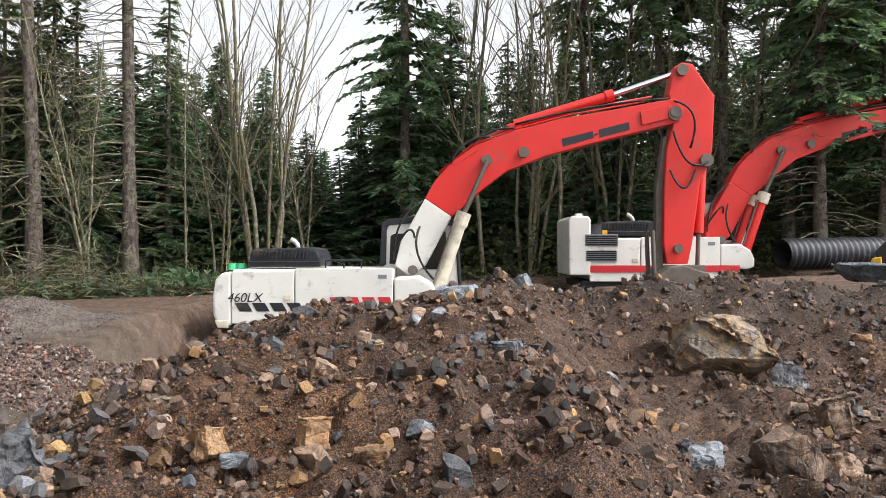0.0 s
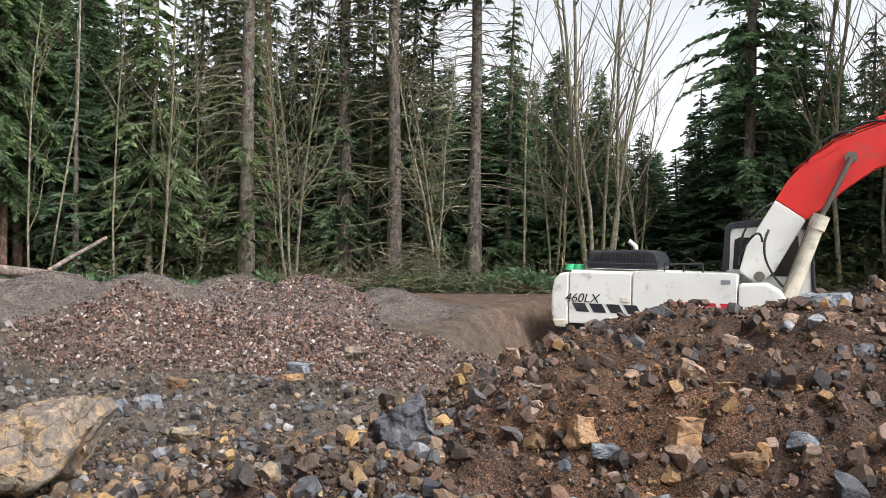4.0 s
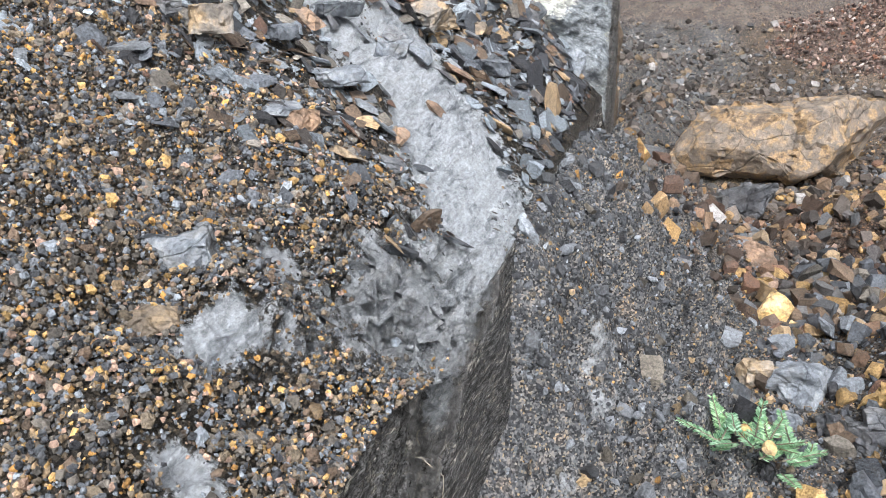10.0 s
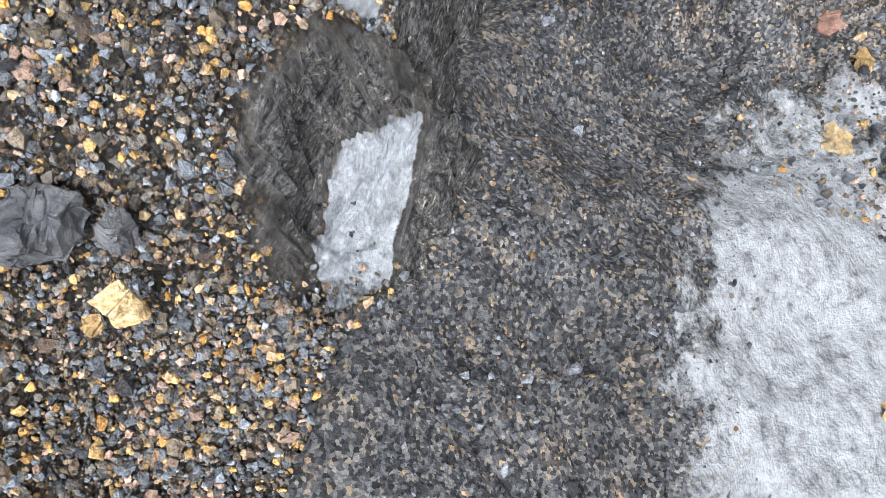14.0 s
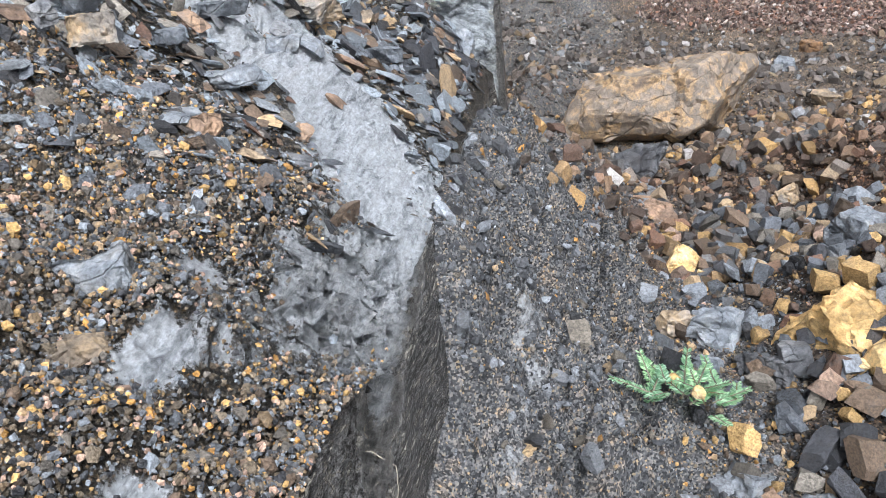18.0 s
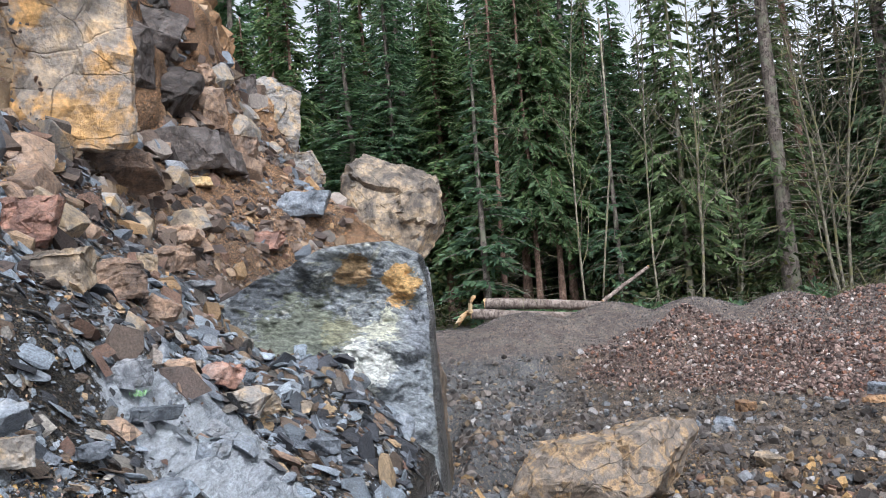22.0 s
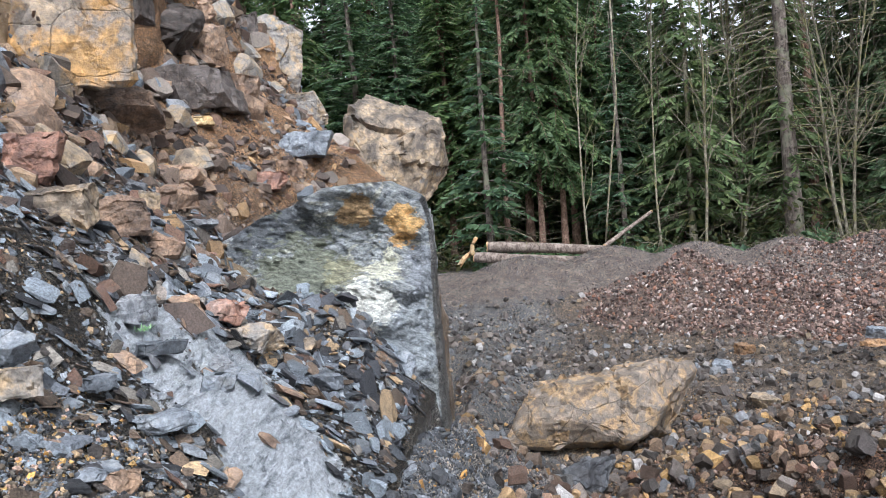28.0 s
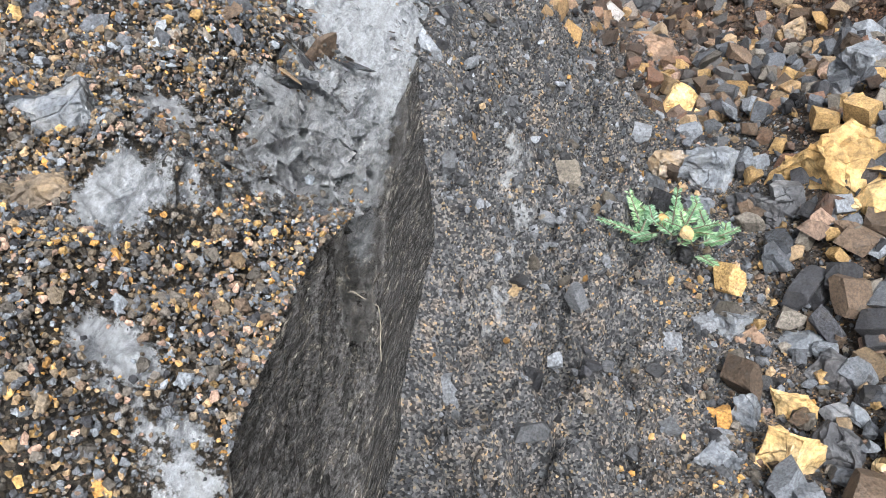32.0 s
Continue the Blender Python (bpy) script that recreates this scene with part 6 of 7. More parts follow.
# ---- machines ----
def excavator(label):
    """A crawler excavator facing +x, boom over the ground, its right side to -y; x and z as it stands before the camera."""
    ex = thing("excavator", label, "excavator")
    y0, y1 = -0.6, 2.55
    # upper body: counterweight, engine bay panels, tank
    bm = prism(bmesh.new(), ((-4.99, -0.48), (-5.21, -0.51), (-5.36, -0.67), (-5.42, -1.05), (-5.41, -1.49), (-5.32, -1.68), (-4.99, -1.74)), y0 - 0.03, y1, 0.06)
    cw = part("counterweight", bm, WHITE, ex, "white cast counterweight with muddy edge")
    part("lower_lip", prism(bmesh.new(), ((-5.38, -1.60), (-5.06, -1.60), (-5.06, -1.79), (-5.30, -1.78)), y0 - 0.05, y1, 0.03), CREAM, cw, "dirty cream lower edge")
    bm = box(bmesh.new(), (-3.54 - -4.98, 0.06, -0.48 - -1.68), ((-3.54 + -4.98) / 2, y0, (-0.48 + -1.68) / 2), bevel=0.02)
    door = part("engine_door", bm, WHITE, ex)
    part("latch", box(bmesh.new(), (0.16, 0.03, 0.12), (-3.68, y0 - 0.035, -1.08), bevel=0.012), CREAM, door, "recessed cream latch")
    bm = box(bmesh.new(), (-1.26 - -3.51, 0.06, -0.41 - -1.60), ((-1.26 + -3.51) / 2, y0, (-0.41 + -1.60) / 2), bevel=0.02)
    door = part("pump_door", bm, WHITE, ex)
    part("decal_number", box(bmesh.new(), (0.2, 0.01, 0.09), (-1.50, y0 - 0.033, -0.60)), plain_grey, door, "small grey number decal")
    bm = box(bmesh.new(), (-1.29 - -4.98, y1 - y0 - 0.1, -0.42 - -1.63), ((-1.29 + -4.98) / 2, (y0 + y1) / 2 + 0.02, (-0.42 + -1.63) / 2 - 0.01), bevel=0.05)
    part("engine_bay", bm, WHITE, ex)
    bm = prism(bmesh.new(), ((-1.23, -0.64), (-0.67, -0.60), (-0.36, -0.78), (-0.25, -1.03), (-0.25, -1.26), (-0.49, -1.34), (-1.23, -1.25)), y0 + 0.02, y0 + 1.15, 0.05)
    part("fuel_tank", bm, WHITE, ex)
    part("turntable_deck", box(bmesh.new(), (0.22 - -5.20, y1 - y0 - 0.2, 0.22), ((0.22 + -5.20) / 2, (y0 + y1) / 2, -1.77), bevel=0.03), BLACK, ex, "black deck plate")
    # slanted stripes and model number on the doors
    for i in range(4):
        a, b = -4.91 + i * 0.40, -1.20
        part("stripe", prism(bmesh.new(), ((a, b), (a + 0.30, b), (a + 0.42, b - 0.2), (a + 0.12, b - 0.2)), y0 - 0.038, y0 - 0.034), BLACK, ex, "slanted black stripe")
    for i in range(4):
        a, b = -2.72 + i * 0.37, -1.07
        part("stripe", prism(bmesh.new(), ((a, b), (a + 0.28, b), (a + 0.34, b - 0.15), (a + 0.06, b - 0.15)), y0 - 0.038, y0 - 0.034), STRIPE, ex, "slanted red stripe")
    text = bpy.data.curves.new("model_number", "FONT")
    text.body, text.size, text.extrude, text.shear = "460LX", 0.30, 0.003, 0.25
    text.materials.append(BLACK)
    ob = new("model_number", text)
    ob.parent = ex
    ob.matrix_basis = pose(-5.09, y0 - 0.036, -1.18, 90, 0, 0)
    tagged(ob, "black model number")
    # hood, louvres, exhaust, rails, lids
    bm = prism(bmesh.new(), ((-4.62, -0.38), (-4.60, -0.04), (-4.50, 0.04), (-3.28, 0.08), (-3.05, 0.03), (-2.95, -0.16), (-2.95, -0.38)), y0 + 0.15, y0 + 1.9, 0.05)
    hood = part("engine_hood", bm, BLACK, ex, "black louvred engine hood")
    for i in range(14):
        part("louvre", box(bmesh.new(), (0.05, 0.03, 0.16), (-4.42 + i * 0.088, y0 + 0.14, -0.09), (0, 12, 0), 0.008), RUBBER, hood)
    part("hood_rail", rod(bmesh.new(), (-4.62, y0 + 0.1, -0.26), (-2.95, y0 + 0.1, -0.26), 0.018), BLACK, hood)
    tube("exhaust_pipe", ((-3.57, y0 + 0.7, 0.04), (-3.59, y0 + 0.7, 0.15), (-3.66, y0 + 0.7, 0.22), (-3.75, y0 + 0.7, 0.28)), 0.055, WHITE, ex, "pale bent exhaust pipe", 10)
    for x in (-5.10, -4.88):
        part("filler_lid", rod(bmesh.new(), (x, y0 + 0.5, -0.45), (x, y0 + 0.5, -0.30), 0.13, 0.11, 16), GREEN, ex, "green filler lid")
    rail = part("handrail", rod(bmesh.new(), (-2.83, y0 + 0.15, -0.23), (-2.00, y0 + 0.15, -0.22), 0.022), BLACK, ex, "black handrail")
    for x in (-2.83, -2.41, -2.00):
        part("rail_post", rod(bmesh.new(), (x, y0 + 0.15, -0.42), (x, y0 + 0.15, -0.22), 0.018), BLACK, rail)
    # cab on the far side
    cab = part("cab", prism(bmesh.new(), ((-1.65, -1.05), (-1.62, 0.46), (-1.43, 0.76), (-0.85, 0.87), (0.08, 0.78), (0.22, 0.04), (0.30, -1.05)), 1.35, 2.5, 0.06), WHITE, ex, "white cab with dark windows")
    part("cab_roof", prism(bmesh.new(), ((-1.65, 0.62), (-1.59, 0.78), (-0.85, 0.88), (0.11, 0.80), (0.22, 0.62), (-0.82, 0.70)), 1.3, 2.55, 0.03), BLACK, cab, "dark cab roof")
    part("cab_pillar", prism(bmesh.new(), ((-1.73, -0.37), (-1.67, 0.70), (-1.54, 0.78), (-1.56, -0.37)), 1.3, 1.42, 0.02), BLACK, cab, "dark cab pillar")
    part("cab_window", prism(bmesh.new(), ((-1.48, -0.34), (-1.45, 0.37), (-1.34, 0.43), (-1.07, 0.43), (-1.07, -0.34)), 1.33, 1.36, 0.01), GLASS_DARK, cab, "dark side window")
    part("cab_window", prism(bmesh.new(), ((-0.99, -0.48), (-0.93, 0.46), (-0.05, 0.48), (0.03, -0.48)), 1.33, 1.36, 0.01), GLASS_DARK, cab, "dark side window")
    part("windscreen", prism(bmesh.new(), ((0.18, 0.04), (0.23, 0.04), (0.36, -0.99), (0.26, -1.05)), 1.4, 2.45, 0.01), GLASS_DARK, cab, "dark curved windscreen")
    part("front_guard", rod(bmesh.new(), (0.26, 1.35, 0.04), (0.33, 1.35, -1.08), 0.045), BLACK, cab, "black front pillar")
    # boom, white at the foot, red above
    white = ((-0.91, -0.67), (-1.29, -0.37), (-1.15, 0.21), (-0.55, 1.28), (0.10, 0.83), (-0.54, -0.37))
    foot = part("boom_foot", prism(bmesh.new(), white, 0.58, 1.12, 0.03), WHITE, ex, "white lower end of the boom")
    part("pivot_pin", rod(bmesh.new(), (-0.85, 0.4, -0.48), (-0.85, 1.3, -0.48), 0.12), STEEL, foot, "greasy steel pivot")
    red = ((-0.55, 1.28), (-0.30, 1.72), (0.11, 2.18), (0.74, 2.60), (1.59, 2.92), (2.83, 3.24), (4.20, 3.47), (5.16, 3.65), (5.60, 3.72), (5.78, 3.47), (5.71, 3.14), (5.02, 2.98), (3.79, 2.68), (2.41, 2.31), (1.45, 1.94), (0.80, 1.44), (0.38, 1.06), (0.10, 0.83))
    boom = part("boom", prism(bmesh.new(), red, 0.58, 1.12, 0.025), RED, ex, "red curved boom arm")
    part("boom_seam", prism(bmesh.new(), ((0.11, 2.16), (0.74, 2.57), (0.80, 2.49), (0.18, 2.09)), 0.56, 0.58), RED, boom)
    part("boom_box", prism(bmesh.new(), ((4.72, 3.39), (5.43, 3.56), (5.49, 3.23), (4.77, 3.06)), 0.53, 0.6, 0.012), RED, boom, "red stiffener plate")
    for c in ((0.97, 2.21), (1.87, 2.40), (5.57, 3.38)):
        part("pivot_boss", rod(bmesh.new(), (c[0], 0.48, c[1]), (c[0], 1.22, c[1]), 0.13, sides=18), STEEL, boom, "dark greasy pivot boss")
    part("bracket", box(bmesh.new(), (0.16, 0.08, 0.16), (1.89, 0.54, 2.40), (0, 30, 0), 0.02), RED, boom)
    # brand lettering as plain bars
    part("lettering_bar", prism(bmesh.new(), ((2.80, 2.73), (3.57, 2.92), (3.59, 2.75), (2.83, 2.54)), 0.574, 0.58), BLACK, boom, "black lettering bar")
    part("lettering_bar", prism(bmesh.new(), ((3.70, 2.95), (4.45, 3.14), (4.47, 2.95), (3.73, 2.76)), 0.574, 0.58), BLACK, boom, "black lettering bar")
    part("lettering_bar", prism(bmesh.new(), ((3.59, 2.84), (3.69, 2.87), (3.69, 2.83), (3.61, 2.80)), 0.574, 0.58), BLACK, boom, "black lettering bar")
    # arm cylinder above the boom
    cyl = part("arm_cylinder", rod(bmesh.new(), (1.66, 0.85, 3.12), (4.06, 0.85, 3.84), 0.125, sides=18), RED, ex, "red hydraulic cylinder")
    part("cylinder_collar", rod(bmesh.new(), (3.92, 0.85, 3.80), (4.12, 0.85, 3.86), 0.15, sides=18), RED, cyl)
    part("piston_rod", rod(bmesh.new(), (4.09, 0.85, 3.85), (5.65, 0.85, 4.38), 0.07, sides=14), CHROME, cyl, "bright chrome piston rod")
    part("cylinder_lug", box(bmesh.new(), (0.35, 0.3, 0.25), (1.66, 0.85, 3.03), (0, -16, 0), 0.04), RED, cyl)
    # hoist cylinders either side of the boom
    for y in (0.36, 1.34):
        cyl = part("hoist_cylinder", rod(bmesh.new(), (-0.22, y, -0.97), (0.33, y, 0.70), 0.145, sides=18), CREAM, ex, "worn cream hydraulic cylinder")
        part("cylinder_collar", rod(bmesh.new(), (0.30, y, 0.61), (0.41, y, 0.92), 0.18, sides=18), CREAM, cyl)
        part("piston_rod", rod(bmesh.new(), (0.40, y, 0.89), (0.97, y, 2.18), 0.06, sides=14), STEEL, cyl, "steel piston rod")
        part("feed_pipe", rod(bmesh.new(), (-0.36, y - 0.14, -0.85), (0.16, y - 0.14, 0.70), 0.025), STEEL, cyl)
    # stick with bucket cylinder and linkage
    arm = ((5.56, 4.49), (5.76, 4.61), (6.01, 4.57), (6.56, 3.78), (6.50, 2.49), (6.42, 2.10), (6.20, 1.66), (6.01, 0.18), (5.90, -0.34), (5.38, -0.34), (5.30, 0.18), (5.32, 1.55), (5.38, 2.49), (5.60, 3.27), (5.43, 3.82))
    stick = part("stick", prism(bmesh.new(), arm, 0.6, 1.1, 0.03), RED, ex, "red upright stick arm")
    for c, q in (((5.75, 4.41), 0.14), ((6.34, 2.20), 0.16), ((5.65, 0.04), 0.11), ((5.57, 3.34), 0.17)):
        part("pivot_boss", rod(bmesh.new(), (c[0], 0.5, c[1]), (c[0], 1.2, c[1]), q, sides=18), STEEL, stick, "dark greasy pivot boss")
    part("side_plate", prism(bmesh.new(), ((5.16, 1.55), (5.34, 2.79), (5.43, 2.79), (5.32, -0.51), (5.13, -0.51)), 0.75, 1.0, 0.02), STEEL, stick, "dark oily back plate")
    cyl = part("bucket_cylinder", rod(bmesh.new(), (6.31, 0.85, 2.13), (6.23, 0.85, 0.43), 0.12, sides=18), RED, ex, "red hydraulic cylinder")
    part("piston_rod", rod(bmesh.new(), (6.23, 0.85, 0.43), (6.20, 0.85, -0.48), 0.055, sides=14), STEEL, cyl, "oily piston rod")
    for y in (0.55, 1.15):
        part("bucket_link", prism(bmesh.new(), ((6.09, -0.37), (6.31, -0.37), (6.34, -0.59), (5.43, -0.59), (5.43, -0.42)), y, y + 0.08, 0.02), STEEL, ex, "dark steel link")
        part("idler_link", rod(bmesh.new(), (5.02, y, 0.48), (5.06, y, -0.70), 0.055), STEEL, ex, "dark steel bar")
    bk = ((4.99, -0.64), (5.32, -0.40), (5.65, -0.37), (6.26, -0.56), (6.34, -0.78), (6.06, -1.05), (5.57, -1.14), (5.13, -1.00))
    bucket = part("bucket", prism(bmesh.new(), bk, 0.1, 1.6, 0.03), STEEL, ex, "dark muddy steel bucket")
    for i in range(5):
        part("bucket_tooth", box(bmesh.new(), (0.28, 0.1, 0.09), (5.02, 0.2 + i * 0.32, -0.89), (0, 25, 0), 0.02), STEEL, bucket)
    # hoses
    for i, (a, b, sag) in enumerate((((5.52, 0.5, 3.64), (5.93, 0.5, 2.49), (0.25, -0.1, 0.2)), ((5.52, 0.52, 2.92), (6.37, 0.52, 2.17), (-0.1, -0.12, -0.4)), ((5.43, 0.5, 1.96), (6.05, 0.5, 1.96), (0, -0.1, -0.45)),
            ((0.63, 0.6, 2.65), (1.66, 0.6, 2.99), (0, 0, 0.12)), ((1.66, 0.6, 3.09), (5.43, 0.6, 3.72), (0, 0, 0.1)), ((0.08, 0.55, 2.13), (1.04, 0.55, 2.79), (-0.1, 0, 0.16)),
            ((-1.29, 0.4, -0.23), (-0.60, 0.5, 1.21), (-0.2, -0.1, 0.15)), ((-1.32, 0.4, -0.07), (-0.80, 0.45, 0.32), (0.1, -0.2, 0.35)), ((-0.67, 0.4, 0.59), (-0.26, 0.4, -0.78), (-0.25, -0.1, 0.0)))):
        tube("hose", arc(a, b, sag), 0.028, RUBBER, ex, "black hydraulic hose")
    for z in (0.0, 0.08):
        tube("boom_pipe", ((-0.19, 0.62, 1.85 + z), (0.77, 0.62, 2.65 + z), (1.66, 0.62, 2.98 + z), (2.96, 0.62, 3.32 + z), (5.02, 0.62, 3.69 + z)), 0.024, RED, boom)
    # crawler tracks
    for y in (-0.75, 2.1):
        zc = -1.79 - 0.78
        track = part("track_frame", box(bmesh.new(), (4.3, 0.5, 0.4), (-2.66, y + 0.3, zc), bevel=0.08), BLACK, ex, "muddy track frame")
        n = 46
        for i in range(n):
            u = i / n * (2 * 4.0 + 2 * math.pi * 0.45)
            if u < 4.0:
                x, z, tilt = -2.0 + u, 0.45, 0
            elif u < 4.0 + math.pi * 0.45:
                q = (u - 4.0) / 0.45
                x, z, tilt = 2.0 + 0.45 * math.sin(q), 0.45 * math.cos(q), math.degrees(q)
            elif u < 8.0 + math.pi * 0.45:
                x, z, tilt = 2.0 - (u - 4.0 - math.pi * 0.45), -0.45, 180
            else:
                q = (u - 8.0 - math.pi * 0.45) / 0.45
                x, z, tilt = -2.0 - 0.45 * math.sin(q), -0.45 * math.cos(q), 180 + math.degrees(q)
            shoe = SHOE.get("mesh")
            if shoe is None:
                bm = box(bmesh.new(), (0.2, 0.62, 0.04), bevel=0.008)
                box(bm, (0.03, 0.62, 0.06), (0.05, 0, 0.04))
                me = bpy.data.meshes.new("track_shoe")
                bm.to_mesh(me)
                bm.free()
                me.materials.append(STEEL)
                shoe = SHOE["mesh"] = me
            ob = new("track_shoe", shoe)
            ob.parent = track
            ob.matrix_basis = pose(-2.66 + x, y + 0.3, zc + z, 0, tilt, 0)
        for x in (-2.0, 2.0):
            part("track_wheel", rod(bmesh.new(), (-2.66 + x, y + 0.1, zc), (-2.66 + x, y + 0.5, zc), 0.4, sides=24), STEEL, track)
    part("slew_ring", rod(bmesh.new(), (-2.66, 0.95, -1.88 - 0.5), (-2.66, 0.95, -1.81), 0.75, sides=32), STEEL, ex)
    return ex


SHOE = {}
plain_grey = plain("grey_print", (0.2, 0.22, 0.24), 0.5, much=0.0)
first = excavator("white crawler excavator with red boom standing behind the rubble")
first.location = (0, 19.1, 0)
second = copy_thing(first, pose(9.05, 23.6, 0.78))
tagged(second, "white and red crawler excavator parked by the trees")
for child in second.children:
    if child.name.startswith(("model_number", "stripe")):
        bpy.data.objects.remove(child)
    elif child.name.startswith(("boom_foot", "hoist_cylinder")):
        child.data = child.data.copy()
        child.data.materials[0] = RED
        tagged(child, "red lower end of the boom" if child.name.startswith("boom") else "red hydraulic cylinder")
for child in list(second.children):
    if child.name.startswith(("counterweight", "filler_lid")):
        for bit in list(child.children):
            bpy.data.objects.remove(bit)
        bpy.data.objects.remove(child)
part("counterweight", prism(bmesh.new(), ((-5.57, -1.5), (-5.59, 0.1), (-5.49, 0.2), (-5.02, 0.2), (-4.95, 0.1), (-4.95, -1.5)), -0.66, 1.8, 0.05), WHITE, second, "tall square white counterweight")
part("top_bolt", box(bmesh.new(), (0.2, 0.25, 0.1), (-5.2, 0.0, 0.24), bevel=0.02), WHITE, second)
for i, (x, z, wd, h) in enumerate(((-4.95, -0.5, 0.95, 0.34), (-4.95, -0.95, 0.9, 0.3))):
    bm = box(bmesh.new(), (wd, 0.03, h), (x + 0.3, -0.65, z), bevel=0.01)
    vent = part("side_vent", bm, plain_grey, second, "grey side vent")
    for j in range(5):
        part("vent_slat", box(bmesh.new(), (wd - 0.08, 0.02, 0.03), (x + 0.3, -0.67, z - h / 2 + 0.05 + j * 0.06), (25, 0, 0)), BLACK, vent)
part("red_band", box(bmesh.new(), (4.6, 0.012, 0.2), (-3.0, -0.645, -1.32), bevel=0.004), STRIPE, second, "red band along the side")
part("warning_decal", box(bmesh.new(), (0.14, 0.01, 0.18), (-4.55, -0.645, -0.3)), YELLOW, second, "yellow warning decal")


# ---- trees ----
def strip_tris(a, b, wdt, rng):
    """A thin spray from points a to points b: two slim triangles that share the root."""
    n = len(a)
    along = b - a
    side = np.cross(along, rng.normal(0, 1, (n, 3)))
    side /= np.linalg.norm(side, axis=1, keepdims=True) + 1e-9
    m = a + along * 0.55
    v = np.stack([a, m + side * wdt[:, None], b, m - side * wdt[:, None]], 1)
    return v.reshape(-1, 3), np.arange(n * 4).reshape(n, 4)


def limb_tube(points, radii, sides=5):
    """A tapering limb, as vertices and quads."""
    p = np.asarray(points, float)
    t = np.gradient(p, axis=0)
    t /= np.linalg.norm(t, axis=1, keepdims=True) + 1e-9
    ref = np.where(np.abs(t[:, 2:3]) > 0.9, [[1.0, 0, 0]], [[0, 0, 1.0]])
    u = np.cross(t, ref)
    u /= np.linalg.norm(u, axis=1, keepdims=True) + 1e-9
    v = np.cross(t, u)
    a = np.linspace(0, 2 * np.pi, sides, endpoint=False)
    ring = u[:, None] * np.cos(a)[None, :, None] + v[:, None] * np.sin(a)[None, :, None]
    verts = p[:, None] + ring * np.asarray(radii)[:, None, None]
    return verts.reshape(-1, 3), grid_faces(len(p), sides, True)


def joined(pieces):
    vs, fs, base = [], [], 0
    for v, f in pieces:
        vs.append(v), fs.append(f + base)
        base += len(v)
    return np.concatenate(vs), np.concatenate(fs)


def conifer_meshes(seed, h, r0, crown, spread, droop, dense, needles, wood, dead=30, spray=0.3):
    rng = np.random.default_rng(seed)
    zs = np.linspace(0, h, 9)
    sway = np.c_[0.12 * fbm(zs * 0.15, seed * 1.7, 0.0, 2), 0.12 * fbm(zs * 0.15, seed * 2.9, 4.0, 2), zs]
    sway[0] = (0, 0, -0.4)
    rad = r0 * (1 - zs / h) ** 0.8 + 0.02
    rad[0] *= 1.35
    trunk = limb_tube(sway, rad, 9)
    wood_bits, leaf_bits = [], []
    z = crown
    while z < h - 0.3:
        f = (z - crown) / (h - crown)
        reach = spread * (1 - f) ** 0.75 * (0.45 + 0.55 * min(1, f * 5 + 0.3))
        for _ in range(rng.integers(3, 6)):
            a, L = rng.uniform(0, 2 * np.pi), reach * rng.uniform(0.55, 1.12)
            if L < 0.15:
                continue
            out = np.array([np.cos(a), np.sin(a), 0.0])
            t = np.linspace(0, 1, 4)[:, None]
            lift = rng.uniform(0.0, 0.3)
            pts = np.array([0, 0, z]) + out * L * t + np.array([0, 0, 1.0]) * L * (lift * t - droop * t * t)
            wood_bits.append(limb_tube(pts, np.linspace(0.03, 0.006, 4) * (0.5 + L / 3), 3))
            n = max(6, int(L * dense))
            q = rng.uniform(0.12, 1.0, n)
            root = np.array([0, 0, z]) + out * (L * q)[:, None] + np.array([0, 0, 1.0]) * (L * (lift * q - droop * q * q))[:, None]
            hand_side = np.where(rng.uniform(0, 1, n) < 0.5, 1, -1)[:, None] * np.array([-out[1], out[0], 0.0])
            ln = (spray * (1.25 - 0.7 * q) * rng.uniform(0.6, 1.5, n) * (0.5 + 0.25 * L))[:, None]
            tip = root + ln * (0.75 * hand_side + 0.65 * out + np.c_[rng.normal(0, 0.25, n), rng.normal(0, 0.25, n), rng.normal(-droop * 0.9, 0.22, n)])
            leaf_bits.append(strip_tris(root, tip, ln[:, 0] * rng.uniform(0.13, 0.24, n), rng))
        z += rng.uniform(0.22, 0.42) * (1.0 if f < 0.8 else 0.6)
    dead_bits = []
    for _ in range(dead):
        zz, a, L = rng.uniform(1.2, crown + 0.15 * h), rng.uniform(0, 2 * np.pi), rng.uniform(0.5, 2.7)
        t = np.linspace(0, 1, 5)[:, None]
        out = np.array([np.cos(a), np.sin(a), 0.0])
        pts = np.array([0, 0, zz]) + out * L * t + np.array([0, 0, 1.0]) * L * (0.1 * t - 0.55 * t * t + 0.25 * t**3) + 0.08 * rng.normal(0, 1, (5, 3)) * t
        dead_bits.append(limb_tube(pts, np.linspace(0.026, 0.006, 5), 3))
        for _ in range(3):
            k = rng.uniform(0.3, 0.9)
            b = pts[0] + (pts[-1] - pts[0]) * k
            e = b + 0.45 * L * (0.5 * out + np.r_[rng.normal(0, 0.5, 2), rng.normal(-0.2, 0.2)])
            dead_bits.append(limb_tube(np.linspace(b, e, 3), (0.01, 0.006, 0.003), 3))
    return {
        "trunk": mesh_np("trunk", *trunk, wood, True),
        "crown": mesh_np("crown", *joined(leaf_bits), needles),
        "limbwork": mesh_np("limbwork", *joined(wood_bits), wood),
        "dead_wood": mesh_np("dead_wood", *joined(dead_bits), TWIG) if dead_bits else None,
    }


